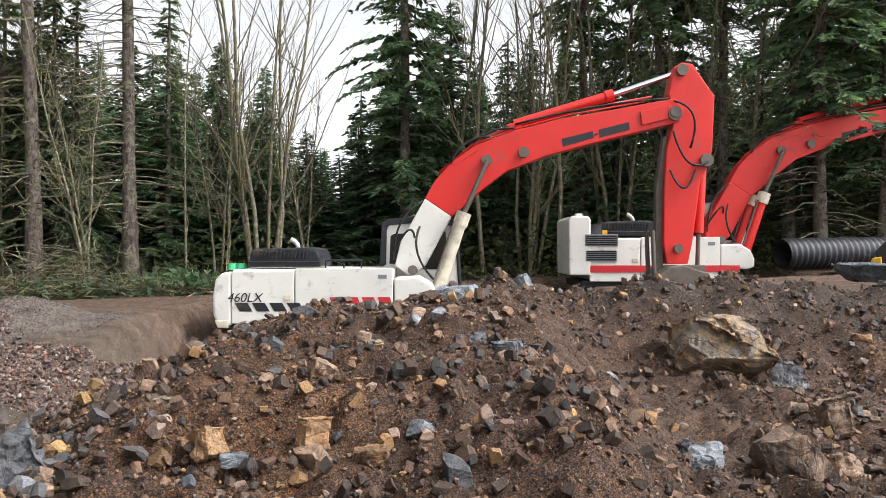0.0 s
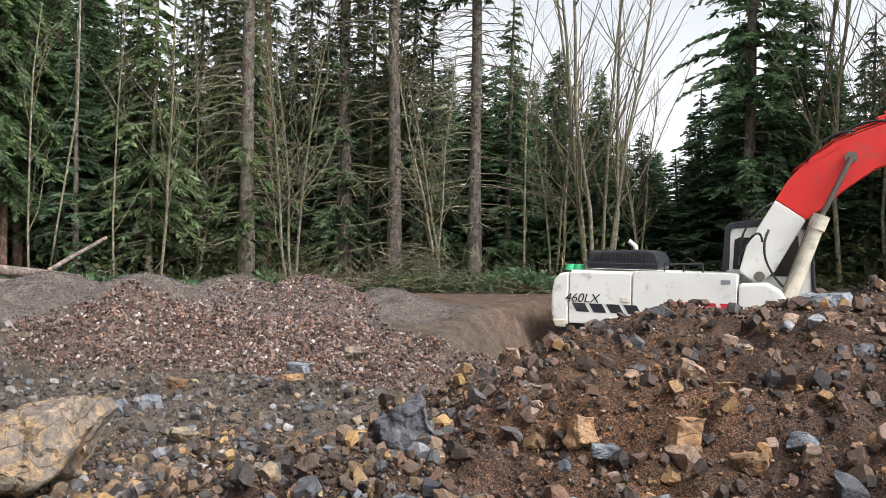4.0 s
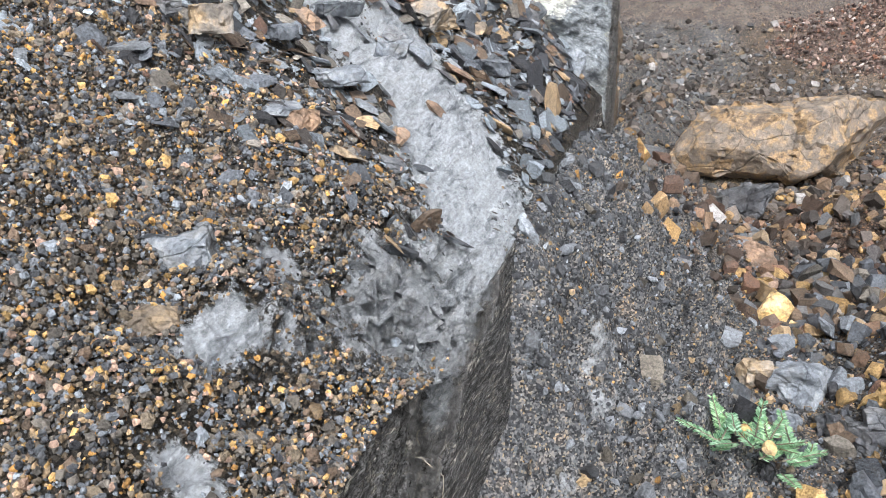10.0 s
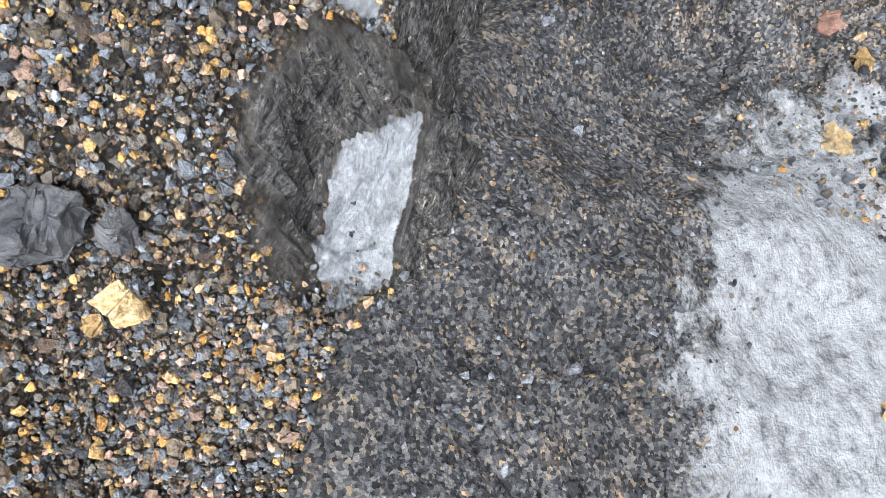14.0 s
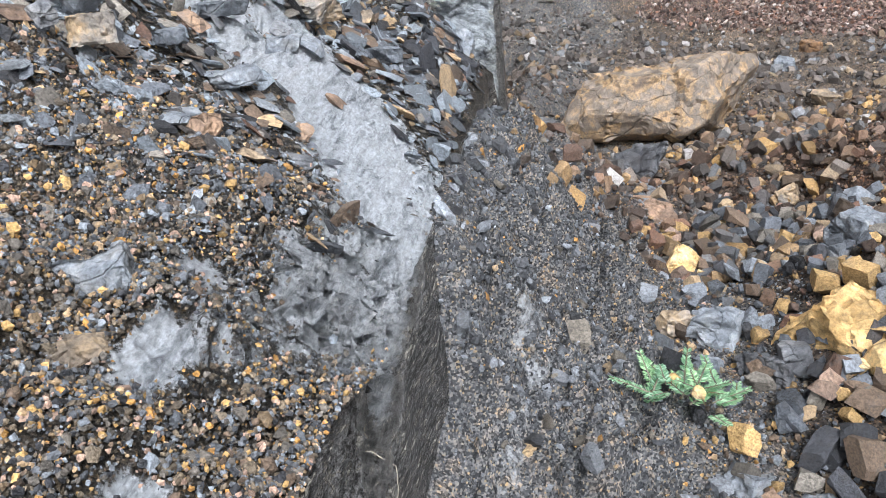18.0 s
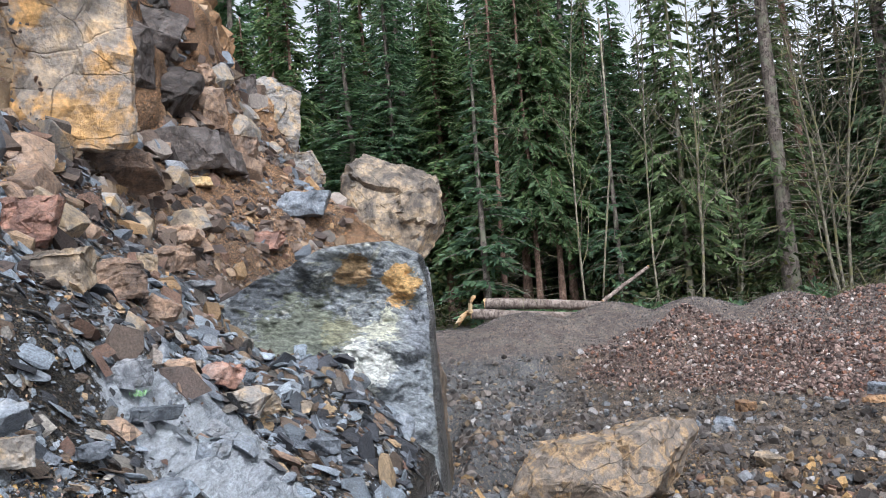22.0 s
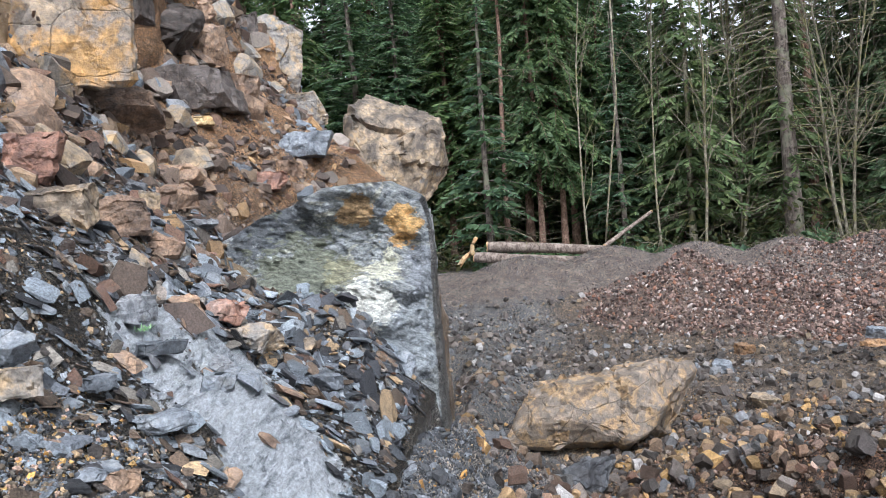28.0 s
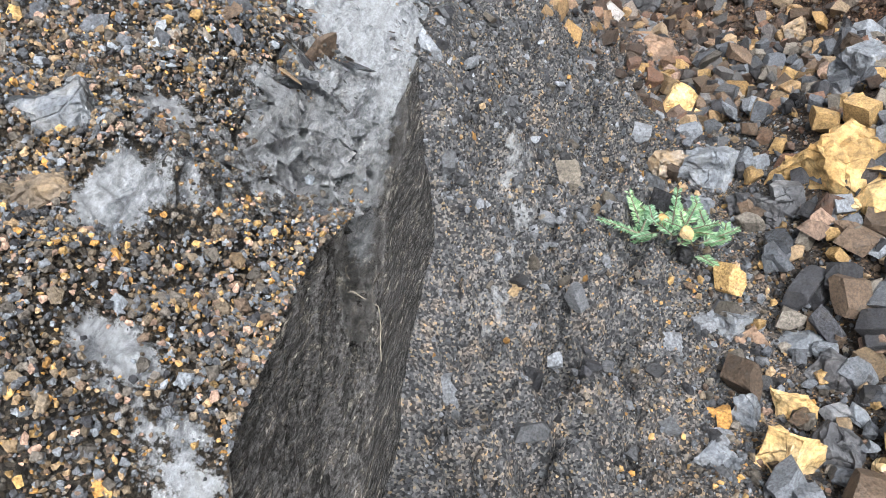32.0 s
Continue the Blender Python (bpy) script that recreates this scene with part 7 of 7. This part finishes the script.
def bare_meshes(seed, h, r0, stems=1, fine=1.0):
    """A leafless alder: stems that fork into upright limbs and fine twigs."""
    rng = np.random.default_rng(seed)
    thick, thin = [], []

    def grow(p, way, L, r, depth):
        n = 6 if depth < 2 else 4
        pts, d = [p], way / np.linalg.norm(way)
        for _ in range(n - 1):
            d = d + rng.normal(0, 0.13 if depth else 0.06, 3) + np.array([0, 0, 0.07])
            d /= np.linalg.norm(d)
            pts.append(pts[-1] + d * L / (n - 1))
        pts = np.array(pts)
        (thick if depth < 1 else thin).append(limb_tube(pts, np.linspace(r, r * (0.3 if depth < 2 else 0.4), n), 7 if depth == 0 else 4 if depth == 1 else 3))
        if depth >= 3:
            return
        for _ in range(int((18, 6, 3)[depth] * fine)):
            k = rng.uniform(0.16 if depth == 0 else 0.15, 1.0)
            i = min(int(k * (n - 1)), n - 2)
            q = pts[i] + (pts[i + 1] - pts[i]) * (k * (n - 1) - i)
            a = rng.uniform(0, 2 * np.pi)
            w = d * 0.6 + np.array([np.cos(a), np.sin(a), 0]) * rng.uniform(0.45, 0.85) + np.array([0, 0, 0.45])
            grow(q, w, L * rng.uniform(0.22, 0.42) * (1.15 - 0.5 * k), r * (1 - 0.65 * k) * 0.45, depth + 1)

    for _ in range(stems):
        a = rng.uniform(0, 2 * np.pi)
        off = 0.35 * np.array([np.cos(a), np.sin(a), 0]) * (stems > 1)
        grow(off + np.array([0, 0, -0.3]), np.array([off[0] * 0.3, off[1] * 0.3, 1.0]) + rng.normal(0, 0.03, 3), h * rng.uniform(0.85, 1.05), r0 * rng.uniform(0.75, 1.1), 0)
    return {"trunk": mesh_np("trunk", *joined(thick), PALE_BARK, True), "twig_growth": mesh_np("twig_growth", *joined(thin), TWIG)}


KINDS = {
    "fir_a": (conifer_meshes(1, 27, 0.17, 5.0, 3.6, 0.5, 30, FIR, BARK, 80), "dark green fir with bare lower trunk", "fir"),
    "fir_b": (conifer_meshes(2, 24, 0.2, 3.0, 3.2, 0.45, 32, FIR, BARK, 20), "dense dark green fir at the forest edge", "fir"),
    "fir_c": (conifer_meshes(3, 30, 0.17, 9.0, 2.9, 0.45, 30, FIR, BARK, 150), "tall fir with dead branches below its crown", "fir"),
    "cedar_a": (conifer_meshes(4, 25, 0.17, 5.0, 3.4, 0.75, 36, CEDAR, RED_BARK, 26, 0.36), "green cedar with drooping sprays", "cedar"),
    "cedar_b": (conifer_meshes(5, 22, 0.15, 2.5, 3.0, 0.8, 36, CEDAR, RED_BARK, 14, 0.36), "bushy green cedar with low branches", "cedar"),
    "snag": (conifer_meshes(6, 26, 0.15, 15.0, 2.0, 0.5, 22, FIR, RED_BARK, 70), "tall bare reddish trunk with a thin crown", "fir"),
    "young": (conifer_meshes(7, 9, 0.1, 0.8, 2.0, 0.4, 30, FIR, BARK, 6), "young dark green fir", "fir"),
    "wood_fir": (conifer_meshes(12, 20, 0.15, 0.5, 3.2, 0.5, 22, FIR, BARK, 4, 0.42), "dense dark fir deep in the wood", "fir"),
    "hemlock": (conifer_meshes(13, 14, 0.09, 1.2, 2.5, 0.6, 30, HEMLOCK, PALE_BARK, 24, 0.32), "light green young hemlock with drooping tips", "hemlock"),
    "alder": (bare_meshes(8, 17, 0.1), "leafless alder with pale mossy bark", "alder"),
    "alder_clump": (bare_meshes(9, 16, 0.085, 6, 0.8), "clump of leafless pale alder stems", "alder"),
    "thin_alder": (bare_meshes(10, 12, 0.055, 1, 0.9), "slender leafless alder with grey bark", "alder"),
    "maple": (bare_meshes(11, 10, 0.06, 3, 1.1), "leafless spreading maple with grey twigs", "maple"),
}
TREES = {}


def tree(kind, yaw, dist, scale=1.0, turn=0.0, lean=0.0, base=None, group="trees at the forest edge", wide=None):
    x, y = -0.45 - dist * math.sin(radians(yaw)), -0.3 + dist * math.cos(radians(yaw))
    z = float(ground_z(np.array([x]), np.array([y]))[0]) - 0.05 if base is None else base
    m = pose(x, y, z, lean, 0, turn)
    meshes, label, cat = KINDS[kind]
    if kind not in TREES:
        ob = thing("tree", label, cat, m, group)
        for name, me in meshes.items():
            if me:
                bit = new(name, me)
                bit.parent = ob
                if name in ("limbwork", "dead_wood", "twig_growth", "crown"):
                    tagged(bit, kind="stuff")
        TREES[kind] = ob
    else:
        ob = copy_thing(TREES[kind], m)
        tagged(ob, label, cat, group)
    ob.matrix_basis = m @ Matrix.Diagonal((wide or scale, wide or scale, scale, 1))
    return ob


# trees of the edge, by bearing from the path and distance
for i, (kind, yaw, dist, scale) in enumerate((
    ("snag", 55.6, 28.5, 0.62), ("cedar_a", 53.2, 29.5, 0.62), ("cedar_a", 51.6, 30.0, 0.66), ("thin_alder", 50.0, 27.0, 1.0), ("cedar_b", 59.0, 33.0, 0.75), ("fir_b", 63.0, 32.0, 0.66), ("fir_a", 66.5, 36.0, 0.62),
    ("thin_alder", 45.0, 28.5, 1.0), ("alder", 42.2, 28.0, 0.65), ("maple", 40.5, 30.0, 1.0), ("fir_c", 36.5, 29.0, 1.3), ("snag", 35.2, 30.5, 0.95), ("maple", 33.0, 27.5, 1.0), ("fir_c", 29.8, 30.0, 1.3),
    ("fir_c", 26.2, 29.0, 1.25), ("fir_c", 20.5, 29.0, 1.2), ("thin_alder", 28.0, 31.0, 1.1), ("thin_alder", 17.0, 28.0, 1.0), ("alder_clump", 11.8, 27.5, 0.95), ("maple", 15.0, 28.5, 0.9), ("maple", 22.5, 27.5, 0.9),
    ("fir_b", 2.0, 31.0, 1.05), ("alder", -1.5, 30.0, 0.9), ("alder", -3.5, 29.0, 1.0), ("alder_clump", -6.5, 30.0, 0.85), ("alder", -8.6, 29.0, 0.95), ("fir_c", -10.2, 32.0, 0.95), ("alder_clump", -12.5, 31.0, 0.95),
    ("fir_a", -15.5, 31.0, 1.0), ("alder_clump", -17.0, 29.5, 0.9), ("fir_c", -19.5, 30.0, 1.0), ("alder", -21.0, 28.5, 1.0), ("fir_a", -25.5, 28.0, 1.0), ("fir_b", -29.0, 29.0, 1.0), ("fir_c", -23.5, 31.0, 1.0),
    ("fir_a", 70.0, 40.0, 0.62), ("fir_b", 73.5, 44.0, 1.2), ("fir_a", 77.0, 46.0, 1.2), ("fir_b", 81.0, 48.0, 1.1), ("young", 57.0, 27.0, 1.1), ("young", 47.5, 30.0, 1.0), ("young", 24.0, 31.0, 1.2),
    ("cedar_b", 48.5, 32.0, 0.65), ("cedar_b", 38.5, 33.0, 0.7), ("young", 18.5, 32.0, 1.3), ("young", 5.5, 34.0, 0.9), ("young", -5.0, 33.0, 1.1), ("young", -13.8, 33.0, 1.0), ("maple", 8.5, 30.0, 0.8), ("young", 31.5, 31.5, 1.2),
)):
    tree(kind, yaw, dist, scale, turn=(i * 77) % 360, lean=((i * 31) % 5 - 2) * 0.5)
# low green growth between the trunks
for i in range(22):
    tree("hemlock", 24.0 + i * 1.05, 30.0 + (i * 7) % 6, 0.62 + 0.08 * ((i * 5) % 7), turn=i * 53 % 360, group="young trees under the wood")
# the wood behind, row after row, as high as it stands against the sky
TALL = {"fir_a": 27, "fir_b": 24, "fir_c": 30, "cedar_a": 25, "cedar_b": 22, "wood_fir": 20, "young": 9, "alder": 17}
rnd = random.Random(5)
for row, dist in enumerate((33, 37, 42, 49, 58)):
    yaw = -33.0 + row
    while yaw < 88:
        top = float(np.interp(yaw, (-33, -26, -20, -14, -6, 1, 3.5, 4.5, 10.5, 11.5, 14, 19, 21, 27, 29, 31, 34, 36, 41, 43.5, 45.5, 48, 53, 58, 66, 69, 72, 88), (23, 20, 15, 14, 13, 17, 15, 8.5, 8, 12, 13.5, 12.5, 13, 13.5, 14.5, 14.5, 13.5, 12, 12, 13, 19, 24, 26, 25, 24, 20, 24, 21)))
        few = (-24 < yaw < 2 or 29 < yaw < 44) and row < 2 and rnd.random() < 0.6
        if not few:
            kind = rnd.choice(("fir_a", "fir_b", "fir_b", "cedar_a", "cedar_b", "cedar_b") if yaw > 30 else ("fir_b", "fir_b", "fir_a", "wood_fir", "cedar_b", "fir_a"))
            if row >= 2 or top < 13:
                kind = "wood_fir"
            far = dist + rnd.uniform(-1.5, 1.5)
            high = (far * math.tan(radians(top * rnd.uniform(0.72, 1.1))) + 1.4) / TALL[kind]
            tree(kind, yaw, far, high, rnd.uniform(0, 360), group="trees of the wood", wide=0.7 + 0.4 * high)
        yaw += rnd.uniform(2.4, 4.0) * (34 / dist) ** 0.4


# ---- logs, brush, pipe and small things ----
def log(label, a, b, r, material=LOG, name="log"):
    """A felled trunk from a to b with broken ends and branch stubs."""
    rl = random.Random(int(abs(a[0]) * 100))
    ob = thing(name, label, "log")
    a, b = np.array(a, float), np.array(b, float)
    t = np.linspace(0, 1, 14)[:, None]
    pts = a + (b - a) * t + np.c_[0.04 * fbm(t[:, 0] * 3, a[0], 0.0, 2), 0.04 * fbm(t[:, 0] * 3, a[1], 1.0, 2), 0.03 * fbm(t[:, 0] * 3, a[1], 2.0, 2)]
    rad = r * np.linspace(1.05, 0.8, 14) * (1 + 0.06 * fbm(t[:, 0] * 9, 3.0, a[0], 2))
    new("bark", mesh_np("bark", *limb_tube(pts, rad, 14), material, True)).parent = ob
    for end, way in ((0, -1), (-1, 1)):
        d = (b - a) / np.linalg.norm(b - a) * way
        bm = bmesh.new()
        rod(bm, pts[end] - d * 0.02, pts[end] + d * 0.012, rad[end] * 0.97, sides=14)
        for v in bm.verts:
            v.co += Vector(d) * rl.uniform(0, 0.06)
        part("cut_end", bm, WOOD, ob, "splintered pale wood end")
    return ob


def spot_at(yaw, dist, up=0.0):
    x, y = -0.45 - dist * math.sin(radians(yaw)), -0.3 + dist * math.cos(radians(yaw))
    return (x, y, float(ground_z(np.array([x]), np.array([y]))[0]) + up)


log("long peeled brown log lying behind the gravel heaps", (-22.3, 13.9, -0.62), (-19.3, 17.3, -1.12), 0.17)
log("second brown log lying under the first", (-22.0, 13.2, -0.95), (-19.6, 15.6, -1.25), 0.16)
log("thin broken log leaning over the brush", (-20.6, 17.3, -0.9), (-20.4, 19.2, 0.1), 0.07)
log("splintered stub of a log on the rock edge", (-6.2, 3.22, -0.3), (-6.14, 3.28, -0.18), 0.022, WOOD)
for a, b, ya, yb, r in ((33.5, 22.0, -0.1, 0.6, 0.16), (31.0, 24.0, 0.2, 0.25, 0.13), (29.5, 20.5, 0.5, 0.1, 0.11), (26.5, 19.5, 0.15, 0.3, 0.14), (18.5, 15.0, 0.1, 0.15, 0.12), (37.5, 33.0, 0.1, 0.12, 0.12)):
    log("mossy felled trunk in the brush along the road", spot_at(a, 27.4, ya * 0.6 + 0.1), spot_at(b, 27.2, yb * 0.6 + 0.1), r * 0.6)

# leaning pale birch stem
tube("leaning_stem", (spot_at(49.0, 27.0), spot_at(48.3, 27.0, 2.5), spot_at(47.4, 27.0, 5.5), spot_at(47.4, 27.0, 10.0)), 0.035, PALE_BARK)
tagged(bpy.data.objects["leaning_stem"], "thin pale birch stem leaning from the brush", "tree")


def brush(name, label, n, yaw0, yaw1, d0, d1, hi, material, seed, leafy):
    """Low twigs or leaves along the forest edge, in one mesh."""
    rs = np.random.default_rng(seed)
    yaw, dist = np.radians(rs.uniform(yaw0, yaw1, n)), rs.uniform(d0, d1, n)
    x, y = -0.45 - dist * np.sin(yaw), -0.3 + dist * np.cos(yaw)
    clump = np.clip(0.55 + 0.9 * fbm(x * 0.35, y * 0.35, seed * 1.0, 3), 0.1, 1.6)
    z = ground_z(x, y) + rs.uniform(0, 1, n) ** 1.5 * hi * clump
    a = np.c_[x, y, z]
    ln = rs.uniform(0.12, 0.34, n) if leafy else rs.uniform(0.4, 1.4, n)
    way = rs.normal(0, 1, (n, 3)) * ((1, 1, 0.7) if leafy else (1, 1, 0.45))
    way /= np.linalg.norm(way, axis=1, keepdims=True)
    v, f = strip_tris(a, a + way * ln[:, None], ln * (0.25 if leafy else 0.0) + (0.0 if leafy else 0.012), rs)
    return tagged(new(name, mesh_np(name, v, f, material)), label, "undergrowth", kind="stuff")


brush("undergrowth", "low green ferns and shrubs under the trees", 26000, -33, 80, 27.8, 38, 1.7, SHRUB, 3, True)
brush("fir_boughs", "cut green fir boughs heaped along the road", 7000, 8, 58, 26.9, 28.4, 0.7, FIR, 4, True)
brush("brushwood", "tangle of dry twigs along the forest edge", 3500, -30, 62, 26.8, 32, 1.3, TWIG, 5, False)

brush("slash_pile", "heaped broken boughs and splintered wood along the road", 5200, 9, 36, 26.3, 27.8, 0.95, TWIG, 6, False)
brush("slash_boughs", "green fir boughs in the slash pile", 5000, 9, 36, 26.4, 28.0, 0.8, FIR, 7, True)
brush("split_wood", "splinters of fresh orange wood in the slash pile", 90, 10, 33, 26.3, 27.2, 0.7, WOOD, 9, False)

# culvert pipe by the track
pipe = thing("culvert_pipe", "black corrugated plastic culvert pipe lying by the track", "pipe", look((9.25, 22.2, -0.12), (15.0, 23.6, -0.02)))
rings, n = [], 120
bm = bmesh.new()
for i in range(n):
    r = 0.40 + (0.035 if (i // 2) % 2 else 0.0)
    rings.append([bm.verts.new((r * math.cos(a), r * math.sin(a), -i * 0.045)) for a in (2 * math.pi * k / 28 for k in range(28))])
for a, b in zip(rings, rings[1:]):
    for k in range(28):
        bm.faces.new((a[k], b[k], b[(k + 1) % 28], a[(k + 1) % 28]))
part("corrugated_wall", bm, BLACK, pipe, smooth=True)
bm = bmesh.new()
lo = [bm.verts.new((0.37 * math.cos(2 * math.pi * k / 28), 0.37 * math.sin(2 * math.pi * k / 28), 0.0)) for k in range(28)]
hi = [bm.verts.new((0.37 * math.cos(2 * math.pi * k / 28), 0.37 * math.sin(2 * math.pi * k / 28), -5.35)) for k in range(28)]
for k in range(28):
    bm.faces.new((lo[k], lo[(k + 1) % 28], hi[(k + 1) % 28], hi[k]))
part("inner_wall", bm, RUBBER, pipe, "smooth dark inner wall", True)

# pale boulder with yellow teeth of a machine behind it
rock("boulder", "pale grey flat boulder on the soil ridge", (6.45, 12.1, -0.5), (1.25, 0.9, 0.33), -28, GREY_ROCK, "slab", 301)
bucket = thing("loader_bucket", "black loader bucket with yellow tooth guards", "bucket", pose(7.35, 13.0, -0.22, 0, 0, -30))
part("shell", prism(bmesh.new(), ((-0.35, -0.25), (-0.4, 0.2), (-0.2, 0.42), (0.9, 0.42), (0.9, -0.25)), -0.1, 0.8, 0.03), BLACK, bucket, "black steel shell")
part("top_bar", box(bmesh.new(), (1.1, 0.3, 0.09), (0.4, 0.1, 0.47), bevel=0.02), YELLOW, bucket, "yellow top bar")
for i in range(4):
    part("tooth_guard", prism(bmesh.new(), ((-0.55 + i * 0.24, -0.2), (-0.42 + i * 0.24, 0.1), (-0.3 + i * 0.24, 0.12), (-0.28 + i * 0.24, -0.2)), -0.35, -0.12, 0.02), YELLOW, bucket, "yellow tooth guard")

# torn fir twig on the trench stones
twig = thing("fir_twig", "fresh green fir twig lying on the trench stones", "plant", pose(-2.02, 1.17, float(ground_z(np.array([-2.02]), np.array([1.17]))[0]) + 0.05, 0, 0, 40))
rs = np.random.default_rng(8)
for i in range(22):
    # flat sprays in tiers: needles stand in two combs along each shoot
    a0, L, up = rs.uniform(0, 2 * np.pi), rs.uniform(0.06, 0.14), rs.uniform(0.1, 0.9)
    ahead = np.array([math.cos(a0), math.sin(a0), up])
    flank = np.array([-math.sin(a0), math.cos(a0), 0.0])
    root = np.array([rs.uniform(-0.13, 0.13), rs.uniform(-0.05, 0.05), rs.uniform(0.02, 0.09)])
    t = np.linspace(0, 1, 5)[:, None]
    spray = new("shoot", mesh_np("shoot", *limb_tube(root + ahead * L * t, np.linspace(0.003, 0.0015, 5), 4), TWIG))
    spray.parent = twig
    n = int(L * 1400)
    q = rs.uniform(0.05, 1, n)
    rt = root + ahead * (L * q)[:, None]
    way = np.where(rs.uniform(0, 1, n) < 0.5, 1, -1)[:, None] * flank + 0.55 * ahead + rs.normal(0, 0.18, (n, 3))
    way /= np.linalg.norm(way, axis=1, keepdims=True)
    nd = new("needles", mesh_np("needles", *strip_tris(rt, rt + way * (0.026 * (1.1 - 0.5 * q))[:, None], np.full(n, 0.0021), rs), SPRUCE))
    nd.parent = twig
    tagged(nd, kind="stuff")
for k, (dx, dy) in enumerate(((0.02, -0.03), (-0.06, 0.02))):
    bm = hull(70 + k, 30, 2.0)
    bmesh.ops.scale(bm, vec=(0.05, 0.045, 0.05), verts=bm.verts)
    ob = part("cone", bm, GOLD_ROCK, twig, "small yellow-brown cone")
    ob.location = (dx, dy, 0.08)

# small tufts of grass between the stones
def tuft(at, seed):
    rt = np.random.default_rng(seed)
    n = 34
    a = np.array(at) + np.c_[rt.normal(0, 0.012, (n, 2)), np.full(n, -0.01)]
    ob = new("grass_tuft", mesh_np("grass_tuft", *strip_tris(a, a + np.c_[rt.normal(0, 0.014, (n, 2)), rt.uniform(0.01, 0.032, n)], np.full(n, 0.0025), rt), SPRUCE))
    tagged(ob, "small green grass tuft between the stones", "grass", "grass tufts")


tuft((-4.438, 0.356, 0.001), 1)
tuft((-3.536, 0.219, -0.314), 2)

# fallen dry leaves
def leaf(at, size, yaw):
    bm = bmesh.new()
    ring = []
    for k in range(16):
        a = 2 * math.pi * k / 16
        r = size * (0.55 + 0.45 * abs(math.cos(2.5 * a)))
        ring.append(bm.verts.new((r * math.cos(a), r * math.sin(a), 0.25 * size * math.sin(3 * a + yaw))))
    mid = bm.verts.new((0, 0, 0.1 * size))
    for k in range(16):
        bm.faces.new((ring[k], ring[(k + 1) % 16], mid))
    bmesh.ops.solidify(bm, geom=bm.faces[:], thickness=0.001)
    ob = part("dry_leaf", bm, GOLD_ROCK)
    ob.matrix_basis = pose(*at, 8, 5, yaw)
    tagged(ob, "curled dry yellow leaf on pale clay", "leaf", "dry leaves")


for x, y, size, yaw in ((-1.14, 0.48, 0.045, 20), (-1.28, 0.62, 0.03, 80), (-0.62, 0.3, 0.03, 140)):
    leaf((x, y, float(ground_z(np.array([x]), np.array([y]))[0]) + 0.015), size, yaw)
